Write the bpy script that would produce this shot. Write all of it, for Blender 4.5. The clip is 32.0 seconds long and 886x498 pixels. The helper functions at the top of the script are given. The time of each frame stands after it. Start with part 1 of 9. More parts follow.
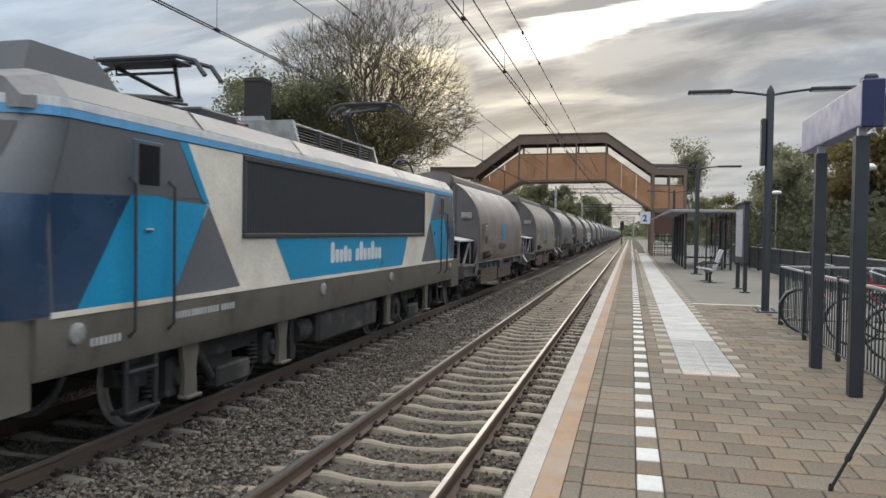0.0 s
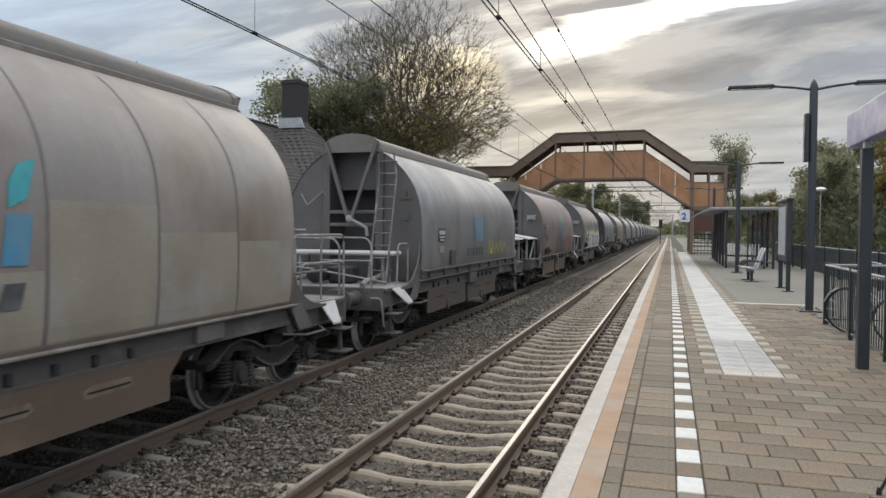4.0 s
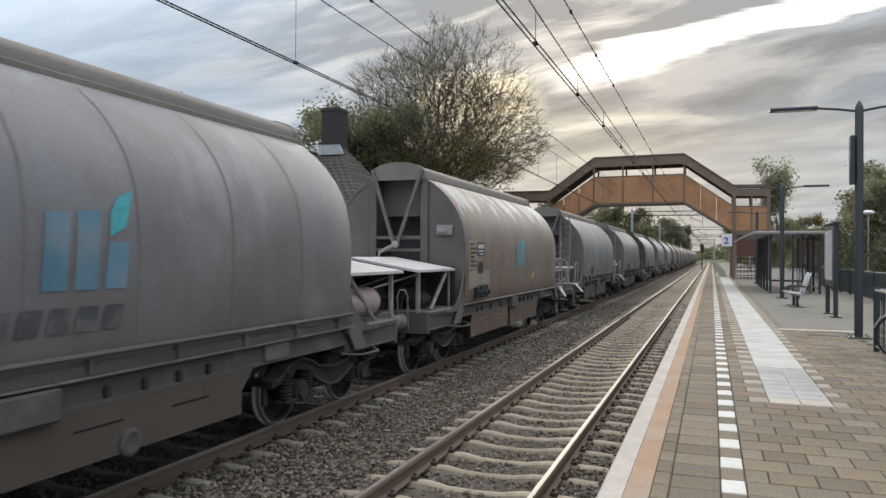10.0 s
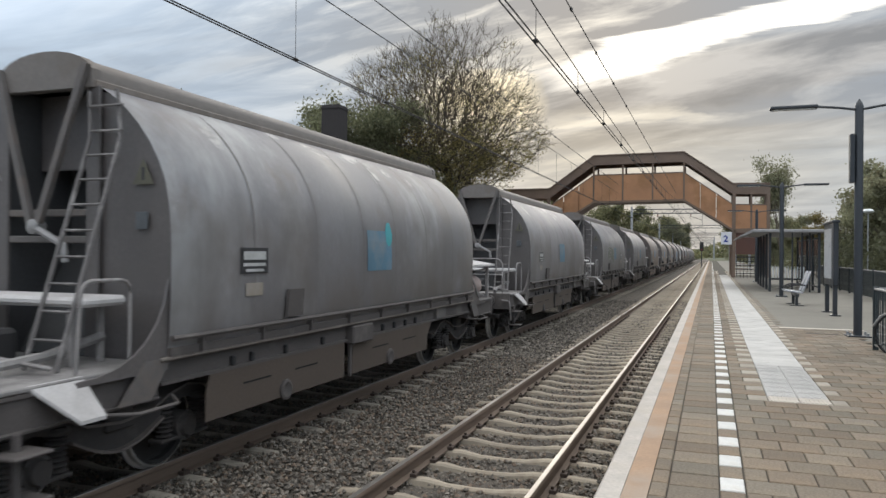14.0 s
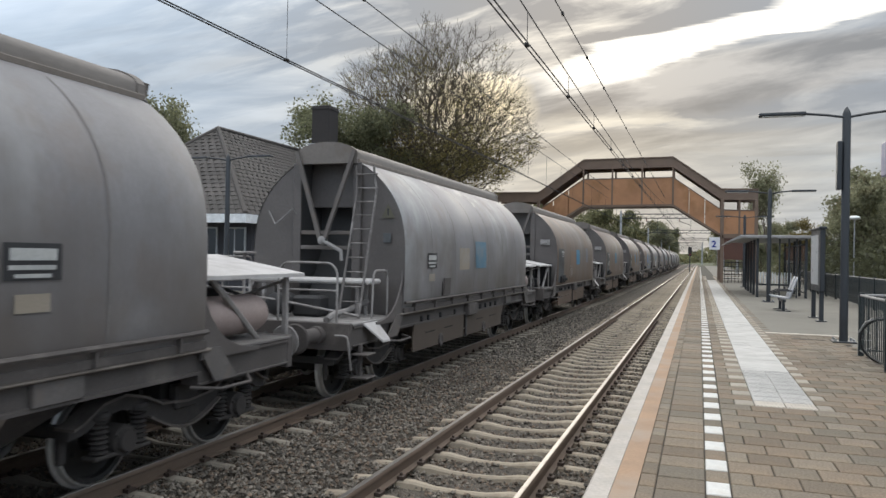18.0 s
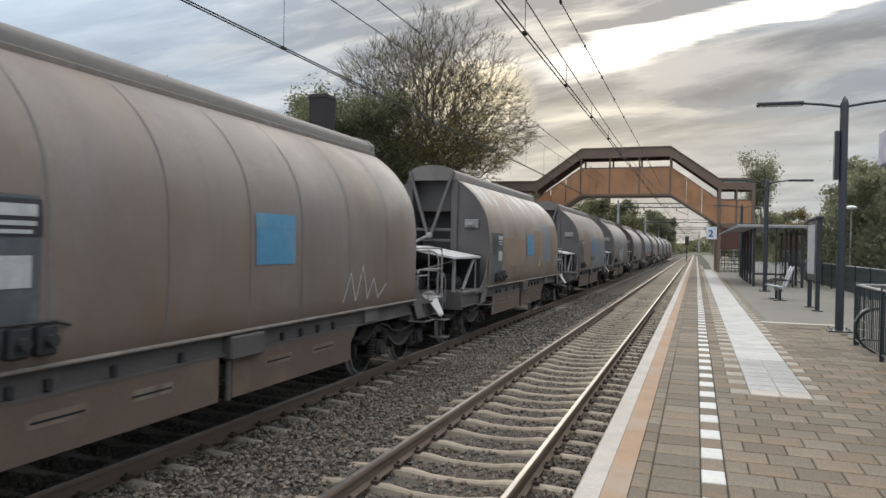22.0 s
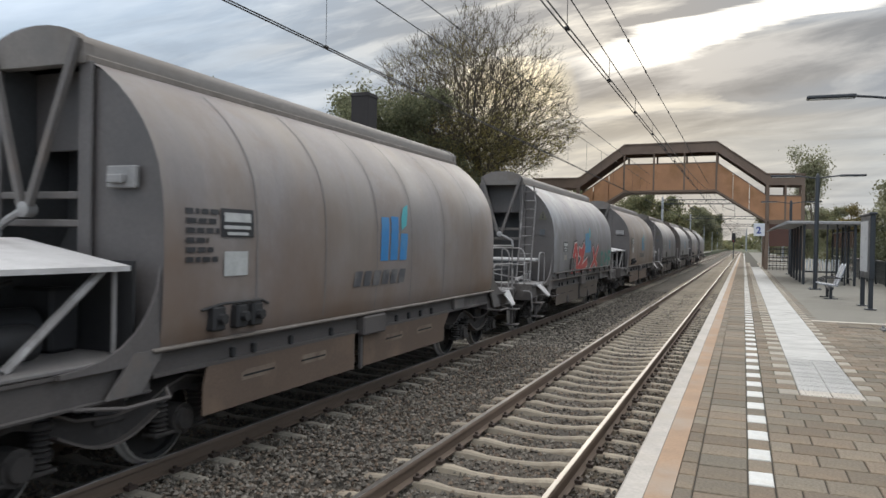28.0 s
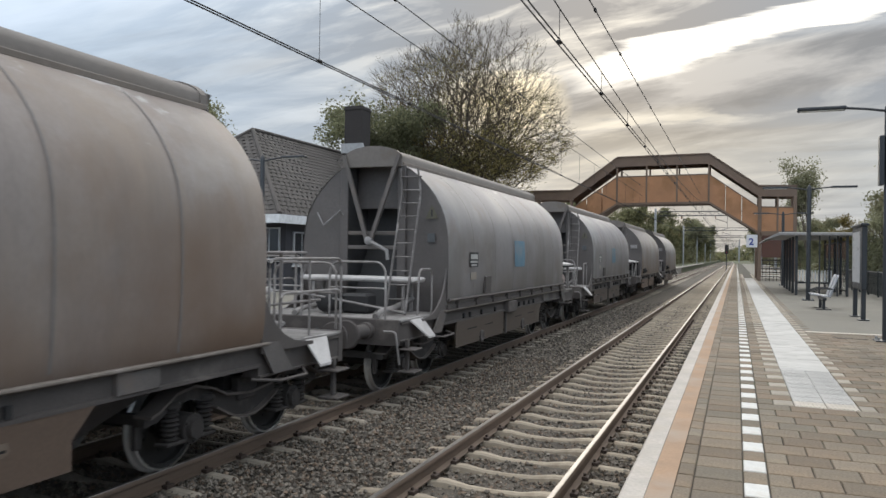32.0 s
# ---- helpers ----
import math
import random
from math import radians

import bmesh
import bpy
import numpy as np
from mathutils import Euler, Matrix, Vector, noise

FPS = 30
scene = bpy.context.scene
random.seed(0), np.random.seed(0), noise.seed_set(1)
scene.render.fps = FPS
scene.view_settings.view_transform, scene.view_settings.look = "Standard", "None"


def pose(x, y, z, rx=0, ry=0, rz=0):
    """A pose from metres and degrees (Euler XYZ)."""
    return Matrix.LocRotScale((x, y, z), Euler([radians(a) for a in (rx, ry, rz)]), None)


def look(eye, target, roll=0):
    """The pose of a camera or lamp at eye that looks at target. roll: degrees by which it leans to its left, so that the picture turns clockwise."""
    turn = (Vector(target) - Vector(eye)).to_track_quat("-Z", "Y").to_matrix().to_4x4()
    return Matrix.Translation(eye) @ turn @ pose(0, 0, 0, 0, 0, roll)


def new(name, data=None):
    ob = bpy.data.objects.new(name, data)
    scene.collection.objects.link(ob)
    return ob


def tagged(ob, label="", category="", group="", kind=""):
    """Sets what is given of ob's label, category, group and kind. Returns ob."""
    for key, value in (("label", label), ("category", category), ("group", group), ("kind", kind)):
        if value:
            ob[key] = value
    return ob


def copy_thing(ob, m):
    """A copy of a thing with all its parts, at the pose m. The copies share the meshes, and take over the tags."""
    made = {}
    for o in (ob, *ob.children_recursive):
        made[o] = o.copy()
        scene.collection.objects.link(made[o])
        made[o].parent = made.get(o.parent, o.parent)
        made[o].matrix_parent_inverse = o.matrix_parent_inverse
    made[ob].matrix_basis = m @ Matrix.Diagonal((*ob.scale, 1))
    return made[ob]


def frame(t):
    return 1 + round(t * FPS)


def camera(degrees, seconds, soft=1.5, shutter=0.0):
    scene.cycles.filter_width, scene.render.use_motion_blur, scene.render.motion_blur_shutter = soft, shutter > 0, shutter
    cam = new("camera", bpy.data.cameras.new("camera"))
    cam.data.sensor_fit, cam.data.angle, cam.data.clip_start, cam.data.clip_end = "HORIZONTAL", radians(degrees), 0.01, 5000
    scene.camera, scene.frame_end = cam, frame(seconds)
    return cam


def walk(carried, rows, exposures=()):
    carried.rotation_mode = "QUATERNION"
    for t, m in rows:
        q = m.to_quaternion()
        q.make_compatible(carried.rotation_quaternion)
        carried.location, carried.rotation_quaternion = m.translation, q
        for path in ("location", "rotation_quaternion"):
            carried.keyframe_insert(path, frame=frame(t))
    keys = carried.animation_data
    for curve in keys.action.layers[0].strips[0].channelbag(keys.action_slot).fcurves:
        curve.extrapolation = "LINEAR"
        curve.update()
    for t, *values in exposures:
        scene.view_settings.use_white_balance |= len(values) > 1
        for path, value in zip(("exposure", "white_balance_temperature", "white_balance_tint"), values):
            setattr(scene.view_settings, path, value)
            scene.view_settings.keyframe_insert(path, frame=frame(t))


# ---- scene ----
cam = camera(61.3, 32.0, soft=1.5, shutter=0.12)
EYE = (0.0, 0.0, 1.498)
# seconds, turn to the left, tilt upwards, lean to the left (degrees)
TURNS = (
    (0, 14.09, -1.38, 0.85), (0.5, 14.29, -1.56, 1.03), (1, 14.42, -1.57, 0.92), (1.5, 14.80, -1.55, 0.83),
    (2, 15.25, -1.58, 0.83), (2.5, 15.70, -1.74, 0.80), (3, 16.05, -1.72, 0.70), (3.5, 16.39, -1.56, 0.61),
    (5.5, 18.38, -1.32, 0.36), (6, 18.66, -1.38, 0.41), (6.5, 18.89, -1.50, 0.60), (7, 19.04, -1.31, 0.55),
    (7.5, 19.11, -0.57, 0.60), (8, 19.18, 0.00, 0.70), (8.5, 19.24, 0.10, 0.67), (9, 19.39, 0.04, 0.70),
    (9.5, 19.59, 0.26, 0.62), (10, 19.77, 0.45, 0.40), (10.5, 19.96, 0.44, 0.40), (11, 20.17, 0.47, 0.39),
    (11.5, 20.18, 0.46, 0.34), (12, 20.09, 0.45, 0.36), (12.5, 20.02, 0.46, 0.40), (13, 19.99, 0.43, 0.40),
    (13.5, 19.85, 0.31, 0.44), (14, 19.74, 0.26, 0.54), (14.5, 19.54, 0.43, 0.72), (16.5, 19.18, 0.74, 0.92),
    (17, 19.12, 0.58, 0.98), (17.5, 19.02, 0.54, 1.06), (18, 18.94, 0.46, 1.10), (18.5, 18.76, 0.21, 1.12),
    (19, 18.56, 0.02, 1.05), (19.5, 18.30, -0.17, 1.11), (20, 18.14, -0.48, 1.26), (20.5, 18.17, -0.64, 1.25),
    (21, 18.24, -0.48, 1.16), (21.5, 18.42, -0.37, 1.15), (22, 18.71, -0.38, 1.20), (22.5, 18.91, -0.34, 1.22),
    (23, 19.03, -0.50, 1.27), (23.5, 19.20, -0.72, 1.38), (24, 19.57, -0.77, 1.35), (24.5, 20.03, -0.65, 1.26),
    (25, 20.35, -0.51, 1.17), (25.5, 20.60, -0.40, 1.13), (27.5, 21.61, -0.59, 1.20), (28, 21.88, -0.65, 1.12),
    (28.5, 22.10, -0.46, 1.07), (29, 22.16, -0.03, 1.06), (29.5, 22.10, 0.32, 1.04), (30, 21.88, 0.37, 1.02),
    (30.5, 21.70, 0.23, 1.14), (31, 21.60, 0.04, 1.16), (31.5, 21.48, 0.19, 0.96), (32, 21.43, 0.34, 0.85),
)
walk(cam, [(t, pose(*EYE, 90 + tilt, 0, turn) @ pose(0, 0, 0, 0, 0, lean)) for t, turn, tilt, lean in TURNS])

# ---- world and sun ----
SUN_AZ, SUN_EL = radians(-9.0), radians(17.0)      # azimuth from +y towards +x
SUN_DIR = Vector((math.sin(SUN_AZ) * math.cos(SUN_EL), math.cos(SUN_AZ) * math.cos(SUN_EL), math.sin(SUN_EL)))


OVERHEAD = 2.75               # how much brighter the clouds are overhead than at the horizon


def build_world():
    world = bpy.data.worlds.new("overcast_sky")
    scene.world = world
    world.use_nodes = True
    nt = world.node_tree
    nt.nodes.clear()
    N, L = nt.nodes.new, nt.links.new

    def val(op, a, b=None, clamp=False):
        n = N("ShaderNodeMath")
        n.operation, n.use_clamp = op, clamp
        for k, q in enumerate((a, b)):
            if q is None:
                continue
            if isinstance(q, (int, float)):
                n.inputs[k].default_value = q
            else:
                L(q, n.inputs[k])
        return n.outputs[0]

    def ramp(fac, stops):
        n = N("ShaderNodeValToRGB")
        el = n.color_ramp.elements
        while len(el) < len(stops):
            el.new(0.5)
        for e, (p, c) in zip(el, stops):
            e.position, e.color = p, (*c, 1)
        L(fac, n.inputs[0])
        return n.outputs[0]

    def mix(fac, a, b, kind="MIX"):
        n = N("ShaderNodeMix")
        n.data_type, n.blend_type = "RGBA", kind
        for sock, q in ((n.inputs[0], fac), (n.inputs[6], a), (n.inputs[7], b)):
            if isinstance(q, (int, float)):
                sock.default_value = q
            elif isinstance(q, tuple):
                sock.default_value = (*q, 1)
            else:
                L(q, sock)
        return n.outputs[2]

    coord = N("ShaderNodeTexCoord").outputs["Generated"]
    sky = N("ShaderNodeTexSky")
    sky.sky_type, sky.sun_disc = "NISHITA", False
    sky.sun_elevation, sky.sun_rotation = SUN_EL, SUN_AZ
    sky.air_density, sky.dust_density = 1.0, 2.0
    sep = N("ShaderNodeSeparateXYZ")
    L(coord, sep.inputs[0])
    x, y, z = sep.outputs
    # a flat cloud deck: the way is cut with a level sheet overhead
    zz = val("ADD", val("MAXIMUM", z, 0.0), 0.10)
    deck = N("ShaderNodeCombineXYZ")
    L(val("DIVIDE", x, zz), deck.inputs[0])
    L(val("DIVIDE", y, zz), deck.inputs[1])
    spin = N("ShaderNodeMapping")
    spin.inputs["Rotation"].default_value = (0, 0, radians(18))
    spin.inputs["Scale"].default_value = (0.42, 1.0, 1.0)
    L(deck.outputs[0], spin.inputs[0])

    def cloud(scale, detail, rough, warp, shift):
        m = N("ShaderNodeMapping")
        m.inputs["Location"].default_value = shift
        L(spin.outputs[0], m.inputs[0])
        n = N("ShaderNodeTexNoise")
        n.inputs["Scale"].default_value, n.inputs["Detail"].default_value = scale, detail
        n.inputs["Roughness"].default_value, n.inputs["Distortion"].default_value = rough, warp
        L(m.outputs[0], n.inputs["Vector"])
        return n.outputs["Fac"]

    big = cloud(0.62, 5, 0.55, 0.3, (3.1, 1.7, 0))
    fine = cloud(1.7, 7, 0.60, 0.6, (0.4, 6.2, 2.0))
    # nearness to the hidden sun
    dot = N("ShaderNodeVectorMath")
    dot.operation = "DOT_PRODUCT"
    L(coord, dot.inputs[0])
    dot.inputs[1].default_value = SUN_DIR
    near = val("MAXIMUM", dot.outputs["Value"], 0.0)
    wide = val("POWER", near, 12.0)
    tight = val("POWER", near, 45.0)
    # bearing and height of the way over the far end of the line
    ahead = val("MAXIMUM", y, 0.05)
    brg, hgt = val("DIVIDE", x, ahead), val("DIVIDE", z, ahead)
    # long level streaks low over the line
    lane = N("ShaderNodeCombineXYZ")
    L(val("MULTIPLY", brg, 4.6), lane.inputs[0])
    L(val("MULTIPLY", val("SUBTRACT", hgt, val("MULTIPLY", brg, 0.12)), 24.0), lane.inputs[1])
    st = N("ShaderNodeTexNoise")
    st.inputs["Scale"].default_value, st.inputs["Detail"].default_value = 1.0, 8
    st.inputs["Roughness"].default_value, st.inputs["Distortion"].default_value = 0.58, 0.5
    L(lane.outputs[0], st.inputs["Vector"])
    streak = st.outputs["Fac"]
    dens = val("ADD", val("ADD", val("MULTIPLY", big, 0.22), val("MULTIPLY", fine, 0.23)), val("MULTIPLY", streak, 0.55))
    wob = val("MULTIPLY", val("SUBTRACT", val("ADD", val("MULTIPLY", fine, 0.6), val("MULTIPLY", big, 0.4)), 0.5), 0.30)

    def opening(b0, h0, wb, wh, slope):
        db = val("SUBTRACT", brg, b0)
        dh = val("ADD", val("SUBTRACT", val("SUBTRACT", hgt, h0), val("MULTIPLY", db, slope)), wob)
        q = val("ADD", val("POWER", val("ABSOLUTE", val("DIVIDE", db, wb)), 2.0), val("POWER", val("ABSOLUTE", val("DIVIDE", dh, wh)), 2.0))
        return val("SUBTRACT", 1.0, q, True)
    gap = val("MINIMUM", val("MULTIPLY", opening(0.03, 0.300, 0.27, 0.042, 0.24), 1.8), 1.0)
    gap2 = val("MINIMUM", val("MULTIPLY", opening(-0.12, 0.19, 0.13, 0.026, 0.06), 1.4), 1.0)
    soft = val("ADD", val("MULTIPLY", big, 0.62), val("MULTIPLY", fine, 0.38))
    grey = ramp(soft, ((0.40, (0.50, 0.585, 0.69)), (0.50, (0.385, 0.465, 0.56)), (0.60, (0.285, 0.34, 0.41))))
    warm = ramp(dens, ((0.44, (0.60, 0.57, 0.51)), (0.49, (0.375, 0.367, 0.348)), (0.54, (0.205, 0.21, 0.218))))
    body = mix(wide, grey, warm)
    bank = val("MINIMUM", val("MULTIPLY", opening(0.50, 0.30, 0.42, 0.13, 0.05), 1.5), 1.0)
    body = mix(val("MULTIPLY", bank, 0.55), body, ramp(streak, ((0.38, (0.37, 0.375, 0.38)), (0.62, (0.19, 0.197, 0.21)))))
    body = mix(val("MULTIPLY", gap2, 0.5), body, (0.85, 0.78, 0.64))
    body = mix(gap, body, (1.15, 1.10, 1.0))
    # a dark cloud bar below the opening, and the veiled sun low on its left
    def bar(b0, h0, wb, wh, slope, most):
        db = val("SUBTRACT", brg, b0)
        dh = val("ADD", val("SUBTRACT", val("SUBTRACT", hgt, h0), val("MULTIPLY", db, slope)), val("MULTIPLY", wob, 0.35))
        q = val("ADD", val("POWER", val("ABSOLUTE", val("DIVIDE", db, wb)), 2.0), val("POWER", val("ABSOLUTE", val("DIVIDE", dh, wh)), 2.0))
        return val("MULTIPLY", val("MINIMUM", val("MULTIPLY", val("SUBTRACT", 1.0, q, True), 1.6), 1.0), most)
    for b0, h0, wb, wh, slope, most in ((0.10, 0.240, 0.46, 0.034, 0.14, 0.80), (0.28, 0.163, 0.55, 0.024, 0.03, 0.62), (-0.10, 0.158, 0.26, 0.014, 0.02, 0.6), (0.45, 0.112, 0.40, 0.012, 0.0, 0.5)):
        body = mix(bar(b0, h0, wb, wh, slope, most), body, ramp(streak, ((0.38, (0.37, 0.365, 0.36)), (0.60, (0.165, 0.17, 0.178)))))
    veil = val("MULTIPLY", opening(-0.315, 0.205, 0.11, 0.060, 0.0), 0.9)
    body = mix(veil, body, (1.05, 0.90, 0.60))
    # pale yellow band over the horizon, below the cloud deck
    low = ramp(hgt, ((0.0, (0.8, 0.8, 0.8)), (0.06, (0.55, 0.55, 0.55)), (0.125, (0.9, 0.9, 0.9)), (0.19, (0, 0, 0))))
    glow = mix(wide, (0.44, 0.51, 0.58), (0.56, 0.505, 0.40))
    body = mix(val("MULTIPLY", low, val("MULTIPLY", val("SUBTRACT", 1.0, streak), 1.1, True)), body, glow)
    # an overcast sky is brightest overhead
    lift = val("ADD", 0.92, val("MULTIPLY", val("POWER", val("MAXIMUM", z, 0.0), 1.5), OVERHEAD))
    # and the open sky beside and behind is paler than the bank ahead
    lift = val("ADD", lift, val("MULTIPLY", val("SUBTRACT", 0.75, y, True), 0.30))
    tint = mix(1.0, body, lift, "MULTIPLY")
    # the thin high deck overhead lets warm light through
    high = val("MULTIPLY", val("SUBTRACT", z, 0.38), 3.0, True)
    tint = mix(high, tint, mix(1.0, tint, (1.14, 0.985, 0.85), "MULTIPLY"))
    tint = mix(0.003, tint, sky.outputs[0], "ADD")
    bg = N("ShaderNodeBackground")
    L(tint, bg.inputs[0])
    bg.inputs[1].default_value = 1.10
    out = N("ShaderNodeOutputWorld")
    L(bg.outputs[0], out.inputs[0])


build_world()
sun = new("sun", bpy.data.lights.new("sun", "SUN"))
sun.data.energy, sun.data.angle, sun.data.color = 1.2, radians(42), (1.0, 0.93, 0.82)
sun.matrix_world = look(SUN_DIR * 80, (0, 0, 0))
scene.view_settings.exposure = 0.0


# ---- materials ----
MATS = {}


def mat(name, base, rough=0.7, metal=0.0, vary=0.18, scale=6.0, fine=60.0, bump=0.15, dist=0.004, tint=None, stain=None,
        stain_scale=1.2, stain_lo=0.52, stain_hi=0.68, grain=1.0, rand=0.0, island=0.0, coat=0.0, stretch=(1, 1, 1), glow=None, leaf=0.0, hue=0.0):
    """A procedural surface: base colour varied at two scales, optional stains with a second colour, and fine relief."""
    if name in MATS:
        return MATS[name]
    m = bpy.data.materials.new(name)
    m.use_nodes = True
    nt = m.node_tree
    N, L = nt.nodes.new, nt.links.new
    bsdf = nt.nodes["Principled BSDF"]
    co = N("ShaderNodeTexCoord").outputs["Object"]
    mp = N("ShaderNodeMapping")
    mp.inputs["Scale"].default_value = stretch
    L(co, mp.inputs[0])

    def noise_at(s, d, r=0.55):
        n = N("ShaderNodeTexNoise")
        n.inputs["Scale"].default_value, n.inputs["Detail"].default_value, n.inputs["Roughness"].default_value = s, d, r
        L(mp.outputs[0], n.inputs["Vector"])
        return n.outputs["Fac"]

    def mix(fac, a, b, kind="MIX"):
        n = N("ShaderNodeMix")
        n.data_type, n.blend_type = "RGBA", kind
        for sock, q in ((n.inputs[0], fac), (n.inputs[6], a), (n.inputs[7], b)):
            if isinstance(q, (int, float)):
                sock.default_value = q
            elif isinstance(q, tuple):
                sock.default_value = (*q[:3], 1)
            else:
                L(q, sock)
        return n.outputs[2]

    def span(v, lo, hi, a, b):
        n = N("ShaderNodeMapRange")
        for k, q in enumerate((lo, hi, a, b)):
            n.inputs[k + 1].default_value = q
        L(v, n.inputs[0])
        return n.outputs[0]

    big, small = noise_at(scale, 4), noise_at(fine, 3)
    dark = tuple(c * (1 - vary) for c in base)
    light = tuple(min(1, c * (1 + vary)) for c in base) if tint is None else tint
    col = mix(span(big, 0.3, 0.7, 0, 1), dark, light)
    col = mix(span(small, 0.35, 0.65, 0, 0.35 * grain), col, tuple(c * 0.62 for c in base))
    if stain is not None:
        col = mix(span(noise_at(stain_scale, 6, 0.62), stain_lo, stain_hi, 0, 1), col, stain)
    if rand or island:
        if rand:
            r = N("ShaderNodeObjectInfo").outputs["Random"]
        else:
            r = N("ShaderNodeNewGeometry").outputs["Random Per Island"]
        k = rand or island
        hsv = N("ShaderNodeHueSaturation")
        L(span(r, 0, 1, 1 - k, 1 + k), hsv.inputs["Value"])
        L(col, hsv.inputs["Color"])
        if hue:
            w = N("ShaderNodeTexWhiteNoise")
            w.noise_dimensions = "1D"
            L(r, w.inputs["W"])
            L(span(w.outputs["Value"], 0, 1, 0.5 - hue * 0.5, 0.5 + hue * 0.5), hsv.inputs["Hue"])
            L(span(w.outputs["Value"], 0, 1, 1.12, 0.85), hsv.inputs["Saturation"])
        col = hsv.outputs[0]
    L(col, bsdf.inputs["Base Color"])
    L(span(big, 0.3, 0.7, max(0.03, rough - 0.1), min(1, rough + 0.1)), bsdf.inputs["Roughness"])
    bsdf.inputs["Metallic"].default_value = metal
    bsdf.inputs["Coat Weight"].default_value = coat
    if bump:
        b = N("ShaderNodeBump")
        b.inputs["Strength"].default_value, b.inputs["Distance"].default_value = bump, dist
        L(small, b.inputs["Height"])
        L(b.outputs[0], bsdf.inputs["Normal"])
    if leaf:
        tr, mx = N("ShaderNodeBsdfTranslucent"), N("ShaderNodeMixShader")
        L(col, tr.inputs["Color"])
        mx.inputs[0].default_value = leaf
        L(bsdf.outputs[0], mx.inputs[1])
        L(tr.outputs[0], mx.inputs[2])
        L(mx.outputs[0], nt.nodes["Material Output"].inputs["Surface"])
    if glow:
        bsdf.inputs["Emission Color"].default_value = (*glow[:3], 1)
        bsdf.inputs["Emission Strength"].default_value = glow[3]
    MATS[name] = m
    return m


def glass(name, tint=(0.8, 0.85, 0.85), rough=0.05):
    if name in MATS:
        return MATS[name]
    m = bpy.data.materials.new(name)
    m.use_nodes = True
    b = m.node_tree.nodes["Principled BSDF"]
    b.inputs["Base Color"].default_value = (*tint, 1)
    b.inputs["Transmission Weight"].default_value = 1.0
    b.inputs["Roughness"].default_value, b.inputs["IOR"].default_value = rough, 1.2
    MATS[name] = m
    return m


